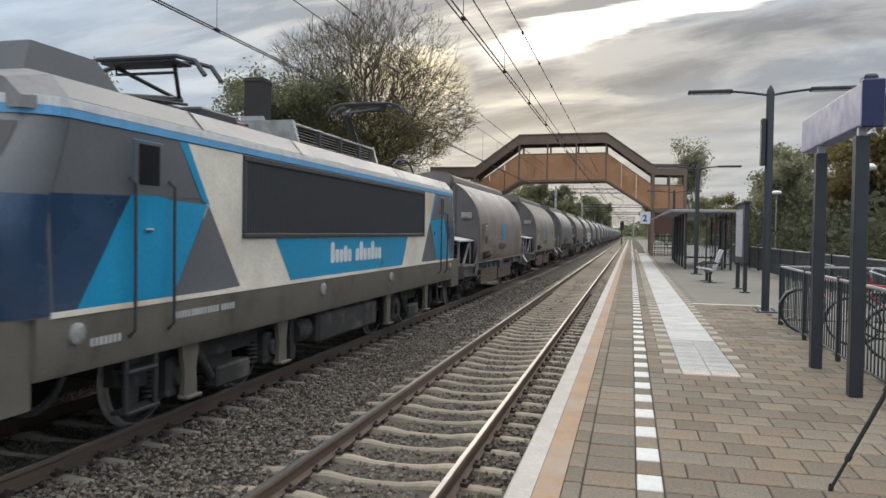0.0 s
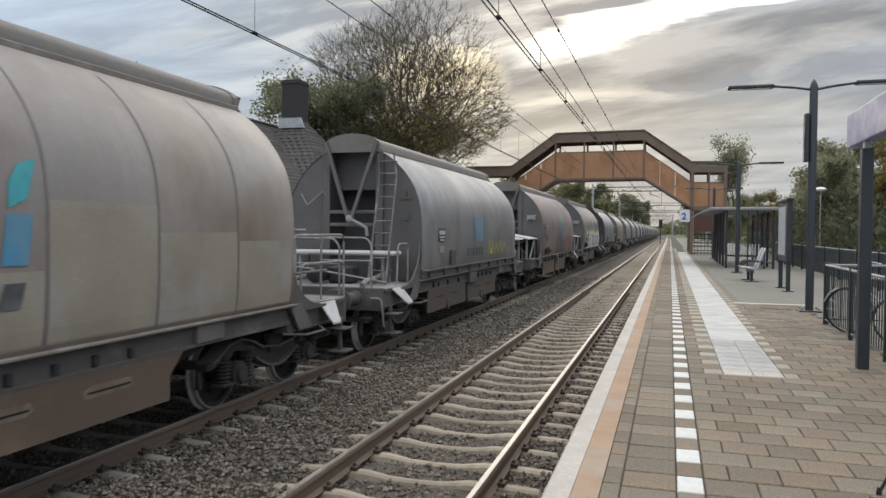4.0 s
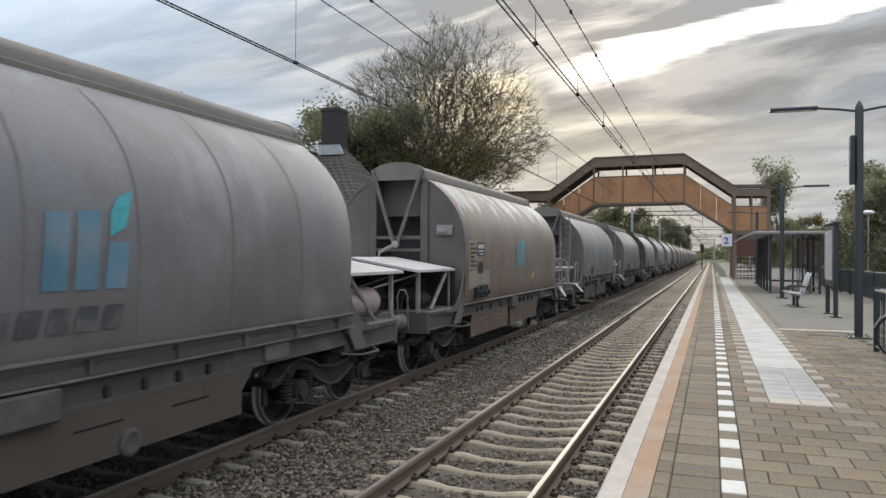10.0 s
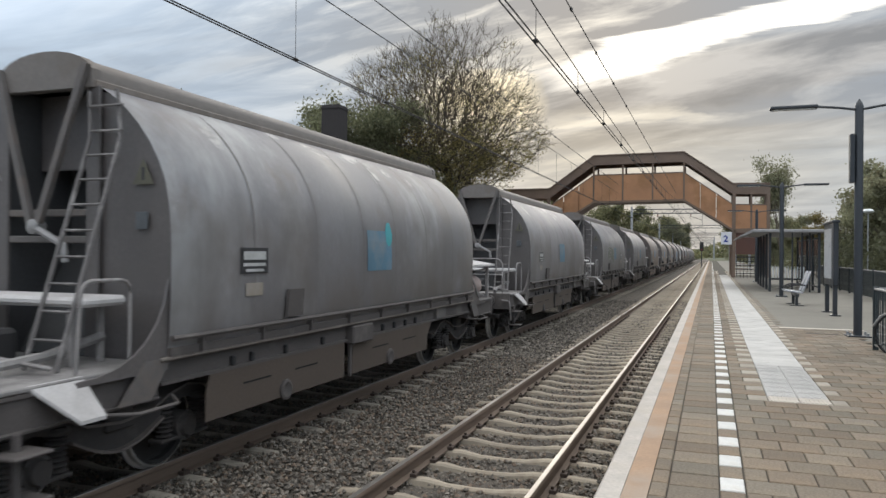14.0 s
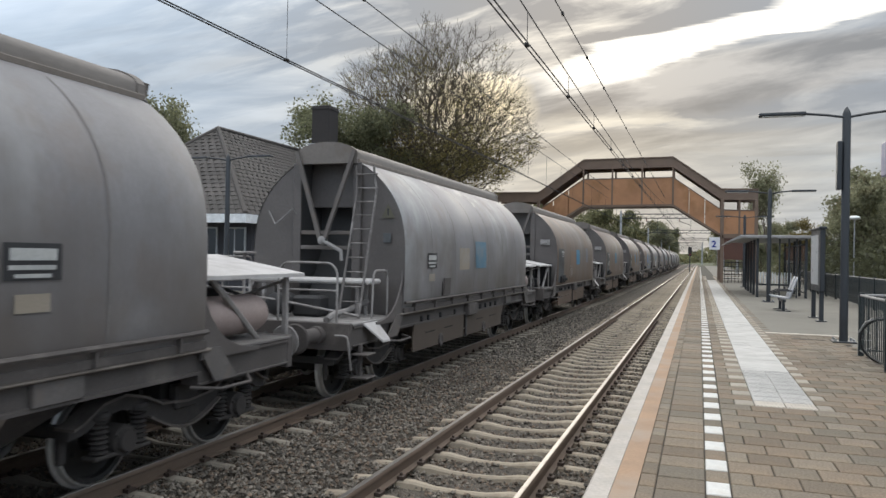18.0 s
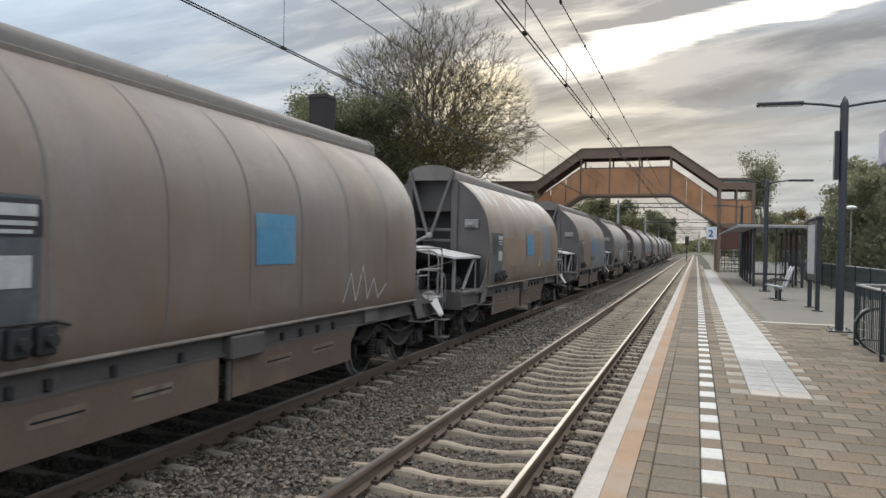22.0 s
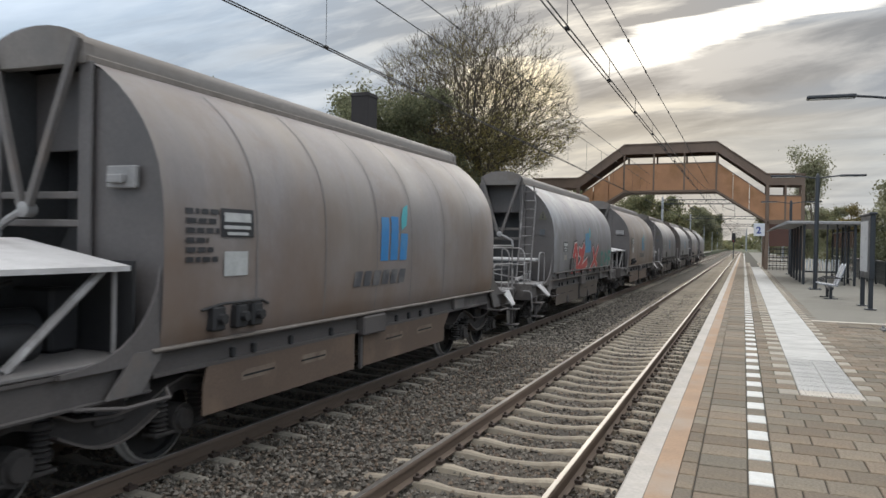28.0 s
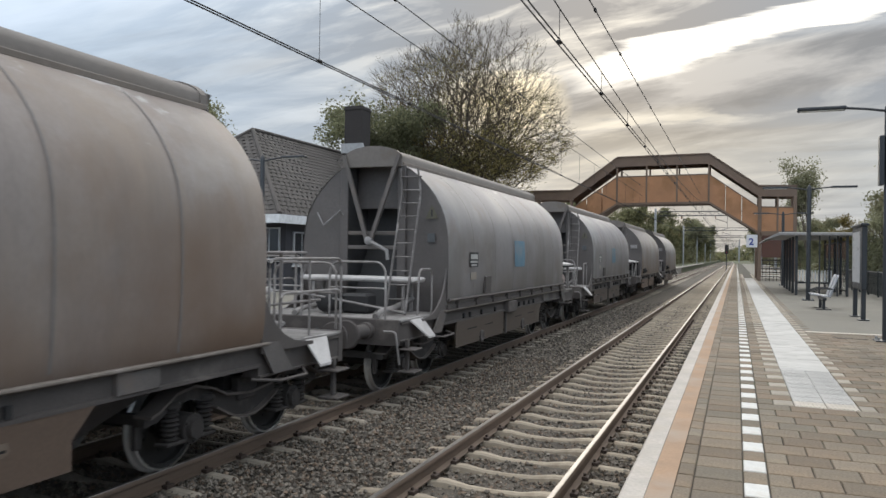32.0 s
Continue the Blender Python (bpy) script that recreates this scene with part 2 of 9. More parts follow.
# ---- mesh building ----
class Geo:
    """Collects corners and faces of one mesh."""

    def __init__(self):
        self.v, self.f = [], []

    def add(self, verts, faces):
        k = len(self.v)
        self.v += [tuple(p) for p in verts]
        self.f += [tuple(i + k for i in q) for q in faces]
        return self

    def box(self, x0, x1, y0, y1, z0, z1, m=None):
        p = [(x, y, z) for z in (z0, z1) for y in (y0, y1) for x in (x0, x1)]
        if m is not None:
            p = [m @ Vector(q) for q in p]
        return self.add(p, [(0, 2, 3, 1), (4, 5, 7, 6), (0, 1, 5, 4), (2, 6, 7, 3), (0, 4, 6, 2), (1, 3, 7, 5)])

    def rbox(self, x0, x1, y0, y1, z0, z1, b=0.01, m=None):
        """A box with chamfered edges all round."""
        b = min(b, (x1 - x0) / 3, (y1 - y0) / 3, (z1 - z0) / 3)
        P, F = [], []
        bm = bmesh.new()
        bmesh.ops.create_cube(bm, size=1.0)
        for q in bm.verts:
            q.co = ((x0 + x1) / 2 + q.co.x * (x1 - x0), (y0 + y1) / 2 + q.co.y * (y1 - y0), (z0 + z1) / 2 + q.co.z * (z1 - z0))
        bmesh.ops.bevel(bm, geom=bm.edges[:], offset=b, segments=1, affect="EDGES")
        bm.verts.index_update()
        P = [(m @ q.co if m is not None else q.co.copy()) for q in bm.verts]
        F = [[q.index for q in f.verts] for f in bm.faces]
        bm.free()
        return self.add(P, F)

    def cyl(self, p0, p1, r0, r1=None, n=10, caps=True):
        p0, p1 = Vector(p0), Vector(p1)
        r1 = r0 if r1 is None else r1
        w = (p1 - p0).normalized()
        u = w.orthogonal().normalized()
        s = w.cross(u)
        ring = [u * math.cos(2 * math.pi * i / n) + s * math.sin(2 * math.pi * i / n) for i in range(n)]
        P = [p0 + q * r0 for q in ring] + [p1 + q * r1 for q in ring]
        F = [(i, (i + 1) % n, n + (i + 1) % n, n + i) for i in range(n)]
        if caps:
            F += [tuple(range(n))[::-1], tuple(range(n, 2 * n))]
        return self.add(P, F)

    def tube(self, pts, r, n=6, closed=False):
        pts = [Vector(p) for p in pts]
        P, F, m = [], [], len(pts)
        for i, p in enumerate(pts):
            a = pts[(i - 1) % m] if (closed or i) else p
            b = pts[(i + 1) % m] if (closed or i < m - 1) else p
            w = (b - a).normalized()
            u = Vector((0, 0, 1)).cross(w)
            u = u.normalized() if u.length > 0.05 else Vector((1, 0, 0))
            s = w.cross(u).normalized()
            P += [p + (u * math.cos(2 * math.pi * k / n) + s * math.sin(2 * math.pi * k / n)) * r for k in range(n)]
        for i in range(m if closed else m - 1):
            j = (i + 1) % m
            F += [(i * n + k, i * n + (k + 1) % n, j * n + (k + 1) % n, j * n + k) for k in range(n)]
        if not closed:
            F += [tuple(range(n))[::-1], tuple(range((m - 1) * n, m * n))]
        return self.add(P, F)

    def prism(self, prof, a, b, axis="y", caps=True):
        """A closed outline pushed from a to b. The outline is (x, z) along y, (y, z) along x, or (x, y) along z."""
        put = {"y": lambda q, t: (q[0], t, q[1]), "x": lambda q, t: (t, q[0], q[1]), "z": lambda q, t: (q[0], q[1], t)}[axis]
        n = len(prof)
        P = [put(q, a) for q in prof] + [put(q, b) for q in prof]
        F = [(i, (i + 1) % n, n + (i + 1) % n, n + i) for i in range(n)]
        if caps:
            F += [tuple(range(n))[::-1], tuple(range(n, 2 * n))]
        return self.add(P, F)

    def lathe(self, prof, centre, axis="z", n=16, caps=True):
        """Turns an outline of (radius, height) round an upright or level line."""
        c = Vector(centre)
        P, F, m = [], [], len(prof)
        for r, h in prof:
            for k in range(n):
                a = 2 * math.pi * k / n
                e = {"z": (r * math.cos(a), r * math.sin(a), h), "x": (h, r * math.cos(a), r * math.sin(a)),
                     "y": (r * math.cos(a), h, r * math.sin(a))}[axis]
                P.append(c + Vector(e))
        for i in range(m - 1):
            F += [(i * n + k, i * n + (k + 1) % n, (i + 1) * n + (k + 1) % n, (i + 1) * n + k) for k in range(n)]
        if caps:
            F += [tuple(range(n))[::-1], tuple(range((m - 1) * n, m * n))]
        return self.add(P, F)

    def mesh(self, name, smooth=35.0):
        me = bpy.data.meshes.new(name)
        me.from_pydata(self.v, [], self.f)
        bm = bmesh.new()
        bm.from_mesh(me)
        bmesh.ops.recalc_face_normals(bm, faces=bm.faces[:])
        bm.to_mesh(me)
        bm.free()
        if smooth:
            me.shade_smooth()
            me.set_sharp_from_angle(angle=radians(smooth))
        me.update()
        return me


def part(name, g, material, parent=None, label="", at=None, smooth=35.0):
    me = g if isinstance(g, bpy.types.Mesh) else g.mesh(name, smooth)
    if material is not None and not me.materials:
        me.materials.append(material)
    ob = new(name, me)
    if parent is not None:
        ob.parent = parent
    if at is not None:
        ob.matrix_basis = at
    if label:
        tagged(ob, label)
    return ob


def thing(name, label, category, m=None, group="", kind=""):
    ob = new(name)
    if m is not None:
        ob.matrix_basis = m
    return tagged(ob, label, category, group, kind)


def letters(text, size, bold=0.0):
    """Corners and faces of a line of writing in the built-in font, in the x-y plane from the origin."""
    cu = bpy.data.curves.new("writing", "FONT")
    cu.body, cu.size, cu.offset, cu.resolution_u = text, size, bold, 3
    ob = bpy.data.objects.new("writing", cu)
    me = bpy.data.meshes.new_from_object(ob)
    V, F = [tuple(q.co) for q in me.vertices], [tuple(p.vertices) for p in me.polygons]
    bpy.data.objects.remove(ob)
    bpy.data.meshes.remove(me)
    bpy.data.curves.remove(cu)
    return V, F

# ---- shared measures (metres; the platform's top is z = 0) ----
RAIL = -0.75                 # top of the rails
TRACK_NEAR, TRACK_FAR = -2.33, -6.17
EDGE = -0.675                # platform edge
M = {
    "soil": mat("soil_grass", (0.075, 0.085, 0.04), 0.95, scale=0.4, fine=9, bump=0.6, dist=0.05, stain=(0.11, 0.09, 0.055), stain_scale=0.15),
    "ballast": mat("ballast_bed", (0.105, 0.088, 0.070), 0.95, scale=3, fine=38, bump=1.0, dist=0.03, vary=0.35, stain=(0.06, 0.05, 0.04), stain_scale=0.7),
    "stone": mat("ballast_stone", (0.168, 0.146, 0.121), 0.9, scale=9, fine=70, island=0.6, bump=0.4),
    "stone_brown": mat("ballast_stone_brown", (0.165, 0.122, 0.090), 0.92, scale=9, fine=70, island=0.5, bump=0.4),
    "sleeper": mat("weathered_sleeper_concrete", (0.345, 0.292, 0.222), 0.85, scale=3, fine=45, bump=0.4, rand=0.16, stain=(0.24, 0.19, 0.14), stain_scale=2.0),
    "sleeper_old": mat("dirty_sleeper_concrete", (0.30, 0.265, 0.215), 0.9, scale=3, fine=45, bump=0.4, rand=0.2, stain=(0.10, 0.08, 0.06), stain_scale=2.0),
    "rail_rust": mat("rusty_rail_steel", (0.165, 0.118, 0.088), 0.75, 0.2, scale=4, fine=80, bump=0.3, stretch=(1, 0.1, 1)),
    "rail_top": mat("polished_rail_head", (0.38, 0.355, 0.335), 0.34, 1.0, vary=0.12, scale=2, fine=50, bump=0.05, stretch=(1, 0.05, 1)),
    "rail_dull": mat("worn_rail_head", (0.34, 0.31, 0.28), 0.38, 1.0, vary=0.12, scale=2, fine=50, bump=0.05, stretch=(1, 0.05, 1)),
    "clip": mat("rail_clip_iron", (0.07, 0.05, 0.04), 0.8, 0.3),
    "edge_white": mat("worn_white_edge_paint", (0.465, 0.42, 0.372), 0.8, scale=2.5, fine=30, bump=0.3, stain=(0.42, 0.37, 0.31), stain_scale=1.8, stain_lo=0.5, stain_hi=0.72),
    "edge_tan": mat("bare_coping_concrete", (0.36, 0.235, 0.15), 0.85, scale=2.5, fine=40, bump=0.3, stain=(0.34, 0.27, 0.21), stain_scale=1.4, stain_lo=0.45, stain_hi=0.7),
    "tile": mat("concrete_paving_tile", (0.216, 0.172, 0.124), 0.88, scale=2.0, fine=48, bump=1.0, dist=0.008, rand=0.20, vary=0.18, grain=2.8, stain=(0.215, 0.165, 0.108), stain_scale=0.8, hue=0.016),
    "tile_far": mat("concrete_paving_tile_far", (0.216, 0.172, 0.124), 0.88, scale=2.0, fine=48, bump=1.0, dist=0.008, island=0.22, vary=0.18, grain=2.8, stain=(0.215, 0.165, 0.108), stain_scale=0.8, hue=0.016),
    "joint": mat("sanded_tile_joint", (0.05, 0.041, 0.030), 0.95, scale=5, fine=90, bump=0.5, stain=(0.07, 0.08, 0.035), stain_scale=0.8),
    "dash": mat("white_marking_tile", (0.64, 0.63, 0.60), 0.75, scale=5, fine=60, rand=0.05, stain=(0.52, 0.49, 0.44), stain_scale=3),
    "tactile": mat("white_tactile_tile", (0.46, 0.445, 0.42), 0.75, scale=2.0, fine=60, rand=0.10, bump=0.3, stain=(0.31, 0.30, 0.285), stain_scale=1.5),
    "tactile_cream": mat("cream_ribbed_tile", (0.52, 0.465, 0.40), 0.78, scale=4, fine=60, rand=0.05, stain=(0.5, 0.46, 0.38), stain_scale=3),
    "pale_block": mat("pale_grey_block", (0.34, 0.305, 0.25), 0.85, scale=4, fine=90, rand=0.12, bump=0.5, stain=(0.26, 0.22, 0.17), stain_scale=3),
    "asphalt": mat("grey_platform_asphalt", (0.20, 0.185, 0.155), 0.9, scale=0.8, fine=110, bump=0.4, vary=0.14, stain=(0.155, 0.14, 0.115), stain_scale=0.5),
    "plinth": mat("platform_wall_concrete", (0.22, 0.20, 0.17), 0.9, scale=2, fine=40, bump=0.4, stain=(0.10, 0.09, 0.07), stain_scale=1.2),
    "dark_steel": mat("dark_grey_painted_steel", (0.030, 0.034, 0.040), 0.45, 0.0, vary=0.12, scale=4, fine=90, bump=0.05),
    "green_steel": mat("dark_green_painted_steel", (0.022, 0.031, 0.034), 0.42, 0.0, vary=0.12, scale=4, fine=90, bump=0.05),
    "galv": mat("galvanised_steel", (0.42, 0.43, 0.44), 0.45, 0.8, scale=6, fine=60, bump=0.1),
    "wire": mat("copper_wire_dark", (0.045, 0.042, 0.042), 0.6, 0.5),
}


# ---- ground, platforms, tracks ----
def ground():
    g = Geo()
    prof = [(-2500, -0.10), (-300, -0.10), (-60, -0.10), (-8.0, -0.10), (-7.92, -1.30), (-0.80, -1.30), (EDGE + 0.02, -0.10), (60, -0.10), (300, -0.10), (2500, -0.10)]
    ys = [-400, -60, 0, 60, 210, 400, 1200, 3500]
    P = [(x, y, z) for y in ys for x, z in prof]
    n = len(prof)
    F = [(j * n + i, j * n + i + 1, (j + 1) * n + i + 1, (j + 1) * n + i) for j in range(len(ys) - 1) for i in range(n - 1)]
    ob = part("ground", g.add(P, F), M["soil"])
    tagged(ob, "flat grassy soil with a shallow cutting for the tracks", "ground", kind="structure")


def rough_sheet(x0, x1, y0, y1, step, z, amp):
    nx, ny = int((x1 - x0) / step) + 1, int((y1 - y0) / step) + 1
    g = Geo()
    P = []
    for j in range(ny + 1):
        for i in range(nx + 1):
            x, y = x0 + (x1 - x0) * i / nx, y0 + (y1 - y0) * j / ny
            P.append((x, y, z + amp * noise.noise((x * 2.3, y * 2.3, 0)) + 0.6 * amp * noise.noise((x * 7, y * 7, 3))))
    F = [(j * (nx + 1) + i, j * (nx + 1) + i + 1, (j + 1) * (nx + 1) + i + 1, (j + 1) * (nx + 1) + i) for j in range(ny) for i in range(nx)]
    return g.add(P, F)


def ballast():
    bed = thing("ballast_bed", "dark grey-brown crushed stone ballast bed under the tracks", "ballast", kind="structure")
    part("bed_sheet", rough_sheet(-7.93, -0.78, -9.0, 34.0, 0.16, RAIL - 0.245, 0.03), M["ballast"], bed)
    far = Geo()
    far.box(-7.93, -0.78, 34.0, 420.0, RAIL - 0.5, RAIL - 0.235)
    far.box(-7.93, -0.78, -40.0, -9.0, RAIL - 0.5, RAIL - 0.235)
    part("far_bed", far, M["ballast"], bed)
    rng = np.random.default_rng(5)
    octa = np.array([(1, 0, 0), (-1, 0, 0), (0, 1, 0), (0, -1, 0), (0, 0, 1), (0, 0, -1)], float)
    tri = np.array([(0, 2, 4), (2, 1, 4), (1, 3, 4), (3, 0, 4), (2, 0, 5), (1, 2, 5), (3, 1, 5), (0, 3, 5)])

    def heap(name, count, y0, y1, size, material, power):
        u = rng.random(count)
        y = y0 + (y1 - y0) * u ** power
        x = rng.uniform(-7.85, -0.80, count)
        mid = np.minimum(abs(x - TRACK_NEAR), abs(x - TRACK_FAR))
        # between the rails the stones lie lower, on the shoulders they are heaped
        z = np.where(mid < 0.70, RAIL - 0.246, RAIL - 0.206) + rng.uniform(-0.02, 0.025, count)
        z = np.where((mid > 1.3), z + 0.03, z)
        off = np.where(x > -4.2, 0.29, 0.05)
        phase = np.abs((((y - off) / 0.6 + 0.5) % 1.0) - 0.5) < 0.075
        z = np.where(phase & (mid < 1.16), z - 0.07, z)
        s = size * rng.uniform(0.55, 1.25, (count, 1, 1)) * rng.uniform(0.6, 1.3, (count, 1, 3))
        jit = octa[None] * s + rng.normal(0, 0.16, (count, 6, 3)) * size
        a = rng.uniform(0, 6.283, count)
        c, sn = np.cos(a)[:, None], np.sin(a)[:, None]
        X = jit[:, :, 0] * c - jit[:, :, 1] * sn + x[:, None]
        Y = jit[:, :, 0] * sn + jit[:, :, 1] * c + y[:, None]
        Z = jit[:, :, 2] * 0.8 + z[:, None]
        V = np.stack([X, Y, Z], 2).reshape(-1, 3)
        F = (tri[None] + 6 * np.arange(count)[:, None, None]).reshape(-1, 3)
        me = bpy.data.meshes.new(name)
        me.from_pydata(V.tolist(), [], F.tolist())
        part(name, me, material, bed)
    heap("stones", 36000, 4.0, 17.0, 0.027, M["stone"], 1.3)
    heap("brown_stones", 14000, 4.0, 17.0, 0.027, M["stone_brown"], 1.3)
    heap("far_stones", 22000, 17.0, 40.0, 0.038, M["stone"], 1.4)
    heap("rear_stones", 12000, -9.0, 4.0, 0.036, M["stone"], 1.0)


def rail_profile(cx):
    h = [(-0.070, -0.172), (0.070, -0.172), (0.070, -0.161), (0.012, -0.145), (0.010, -0.055), (0.036, -0.042), (0.036, -0.012), (0.028, 0.0),
         (-0.028, 0.0), (-0.036, -0.012), (-0.036, -0.042), (-0.010, -0.055), (-0.012, -0.145), (-0.070, -0.161)]
    return [(cx + a, RAIL + b) for a, b in h]


def sleeper_mesh(name):
    """A waisted concrete sleeper: high rail seats, a lower and narrower middle, sloping ends."""
    g = Geo()
    cuts = [(-1.26, 0.05, -0.04), (-1.22, 0.065, 0.0), (-0.98, 0.070, 0.012), (-0.52, 0.066, 0.014), (-0.28, 0.048, -0.020), (0.0, 0.042, -0.028), (0.28, 0.048, -0.020),
            (0.52, 0.066, 0.014), (0.98, 0.070, 0.012), (1.22, 0.065, 0.0), (1.26, 0.05, -0.04)]
    P, F = [], []
    for x, w, dz in cuts:
        P += [(x, -w - 0.03, -0.16), (x, -w, dz - 0.02), (x, -w + 0.025, dz), (x, w - 0.025, dz), (x, w, dz - 0.02), (x, w + 0.03, -0.16)]
    for i in range(len(cuts) - 1):
        F += [(i * 6 + k, i * 6 + k + 1, i * 6 + 6 + k + 1, i * 6 + 6 + k) for k in range(5)]
    F += [tuple(range(6))[::-1], tuple(range((len(cuts) - 1) * 6, len(cuts) * 6))]
    return g.add(P, F).mesh(name, 25)


def track(name, cx, label, head, wood):
    t = thing(name, label, "railway track", kind="structure")
    for side in (-0.7525, 0.7525):
        part("rail", Geo().prism(rail_profile(cx + side), -30, 420), M["rail_rust"], t)
        part("running_band", Geo().prism([(cx + side - 0.027, RAIL + 0.001), (cx + side + 0.027, RAIL + 0.001), (cx + side + 0.024, RAIL + 0.006), (cx + side - 0.024, RAIL + 0.006)], -30, 420), M[head], t)
    me = sleeper_mesh("sleeper")
    me.materials.append(M[wood])
    rng = random.Random(int(-cx * 100))
    clips = Geo()
    k0 = -14
    off = 0.29 if cx > -4 else 0.05
    for k in range(k0, k0 + 168):
        y = k * 0.6 + off
        part("sleeper", me, None, t, at=pose(cx + rng.uniform(-0.015, 0.015), y, RAIL - 0.178 + rng.uniform(-0.006, 0.004), 0, 0, rng.uniform(-0.4, 0.4)))
        if y < 30:
            for side in (-0.7525, 0.7525):
                for e in (-1, 1):
                    x = cx + side + e * 0.095
                    clips.box(x - 0.035, x + 0.035, y - 0.055, y + 0.055, RAIL - 0.165, RAIL - 0.128)
                    clips.cyl((x - 0.01 * e, y, RAIL - 0.13), (x - 0.01 * e, y, RAIL - 0.10), 0.018, n=6)
    part("rail_fastenings", clips, M["clip"], t)
    rest = Geo()
    for k in range(k0 + 168, k0 + 438):
        rest.box(cx - 1.26, cx + 1.26, k * 0.6 - 0.13, k * 0.6 + 0.13, RAIL - 0.3, RAIL - 0.172)
    tagged(part("far_sleepers", rest, M[wood], t), kind="stuff")


def platform_two():
    p = thing("platform", "long railway platform paved with square concrete tiles, white edge line and tactile strip", "platform", kind="structure")
    y0, y1 = -8.0, 205.0
    body = Geo().prism([(EDGE + 0.03, -1.3), (EDGE + 0.03, -0.16), (EDGE + 0.06, -0.045), (9.0, -0.045), (9.0, -1.3)], y0, y1)
    part("platform_body", body, M["plinth"], p)
    part("coping", Geo().prism([(EDGE, -0.16), (EDGE, -0.012), (EDGE + 0.015, 0.0), (-0.522, 0.0), (-0.522, -0.16)], y0, y1), M["edge_white"], p, "worn white-painted platform edge")
    part("coping_strip", Geo().prism([(-0.520, -0.05), (-0.520, -0.004), (-0.366, -0.004), (-0.366, -0.05)], y0, y1), M["edge_tan"], p, "tan bare concrete strip")
    part("joint_bed", Geo().box(-0.366, 2.62, y0, y1, -0.05, -0.012), M["joint"], p)
    part("asphalt", Geo().box(2.62, 9.0, y0, y1, -0.05, -0.006), M["asphalt"], p)
    part("asphalt", Geo().box(1.32, 2.619, 17.2, y1, -0.02, -0.003), M["asphalt"], p)
    rng = random.Random(3)

    def slab(w, d):
        b = 0.006
        g = Geo()
        P = [(-w, -d, -0.03), (w, -d, -0.03), (w, d, -0.03), (-w, d, -0.03), (-w, -d, -b), (w, -d, -b), (w, d, -b), (-w, d, -b),
             (-w + b, -d + b, 0), (w - b, -d + b, 0), (w - b, d - b, 0), (-w + b, d - b, 0)]
        F = [(k, (k + 1) % 4, 4 + (k + 1) % 4, 4 + k) for k in range(4)] + [(4 + k, 4 + (k + 1) % 4, 8 + (k + 1) % 4, 8 + k) for k in range(4)] + [(8, 9, 10, 11)]
        return g.add(P, F)
    gap, row = 0.004, 0.0085
    kinds = {}
    for nm, w, d, m in (("tile", 0.15 - gap, 0.15 - row, "tile"), ("pale_half_tile", 0.075 - gap, 0.15 - row, "pale_block"), ("half_tile", 0.075 - gap, 0.15 - row, "tile"), ("wide_tile", 0.172 - gap, 0.15 - row, "tile"), ("pale_end_tile", 0.098 - gap, 0.15 - row, "pale_block"), ("edge_tile", 0.056 - gap, 0.15 - row, "tile"),
                        ("lane_tile", 0.157 - gap, 0.15 - row, "tile"), ("marking_tile", 0.0785 - gap, 0.15 - row, "dash"), ("plain_tile", 0.0785 - gap, 0.15 - row, "tile"),
                        ("tactile_tile", 0.15 - gap / 2, 0.15 - gap / 2, "tactile")):
        me = slab(w, d).mesh(nm, 0)
        me.materials.append(M[m])
        kinds[nm] = (me, w, d)
    ribs = slab(0.15 - gap, 0.15 - gap)
    for k in range(7):
        x = -0.12 + k * 0.04
        ribs.box(x - 0.011, x + 0.011, -0.135, 0.135, -0.001, 0.005)
    me = ribs.mesh("ribbed_tile", 0)
    me.materials.append(M["tactile_cream"])
    kinds["ribbed_tile"] = (me, 0.15, 0.15)
    tac = slab(0.15 - gap / 2, 0.15 - gap / 2)
    for k in range(4):
        y = -0.1125 + k * 0.075
        tac.box(-0.14, 0.14, y - 0.010, y + 0.010, -0.001, 0.003)
    me = tac.mesh("tactile_tile", 0)
    me.materials.append(M["tactile"])
    kinds["tactile_tile"] = (me, 0.15, 0.15)
    far = {m: Geo() for m in ("tile_far", "dash", "tactile", "tactile_cream", "pale_block")}
    count = [0]

    def lay(nm, x, y):
        me, w, d = kinds[nm]
        dz = rng.uniform(-0.0025, 0.0015)
        if 3.9 < y < 11.0 and count[0] < 460:
            count[0] += 1
            part(nm, me, None, p, at=pose(x, y, dz, rng.uniform(-0.25, 0.25), rng.uniform(-0.25, 0.25), rng.uniform(-0.3, 0.3)))
        else:
            m = {"marking_tile": "dash", "tactile_tile": "tactile", "ribbed_tile": "tactile_cream", "pale_half_tile": "pale_block", "pale_end_tile": "pale_block"}.get(nm, "tile_far")
            far[m].box(x - w, x + w, y - d, y + d, -0.03, dz)
    for r in range(220):
        y = 8.70 + r * 0.3
        for x in (0.72, 1.02):
            if y < 60:
                lay("ribbed_tile" if r == 0 else "tactile_tile", x, y - 0.15)
    rows = int(170 / 0.3)
    for r in range(-34, rows):
        y = 2.25 + r * 0.3
        lay("edge_tile", -0.309, y + 0.03)
        lay("lane_tile", -0.096, y)
        lay("marking_tile" if r % 2 == 0 else "plain_tile", 0.1405, y)
        if y > 75:
            continue
        x = 0.222
        if r % 2:
            lay("half_tile", x + 0.075, y)
            x += 0.15
        limit = 2.5 if y < 17 else 1.3
        if y <= 8.35:
            while x < limit:
                lay("tile", x + 0.15, y)
                x += 0.3
            continue
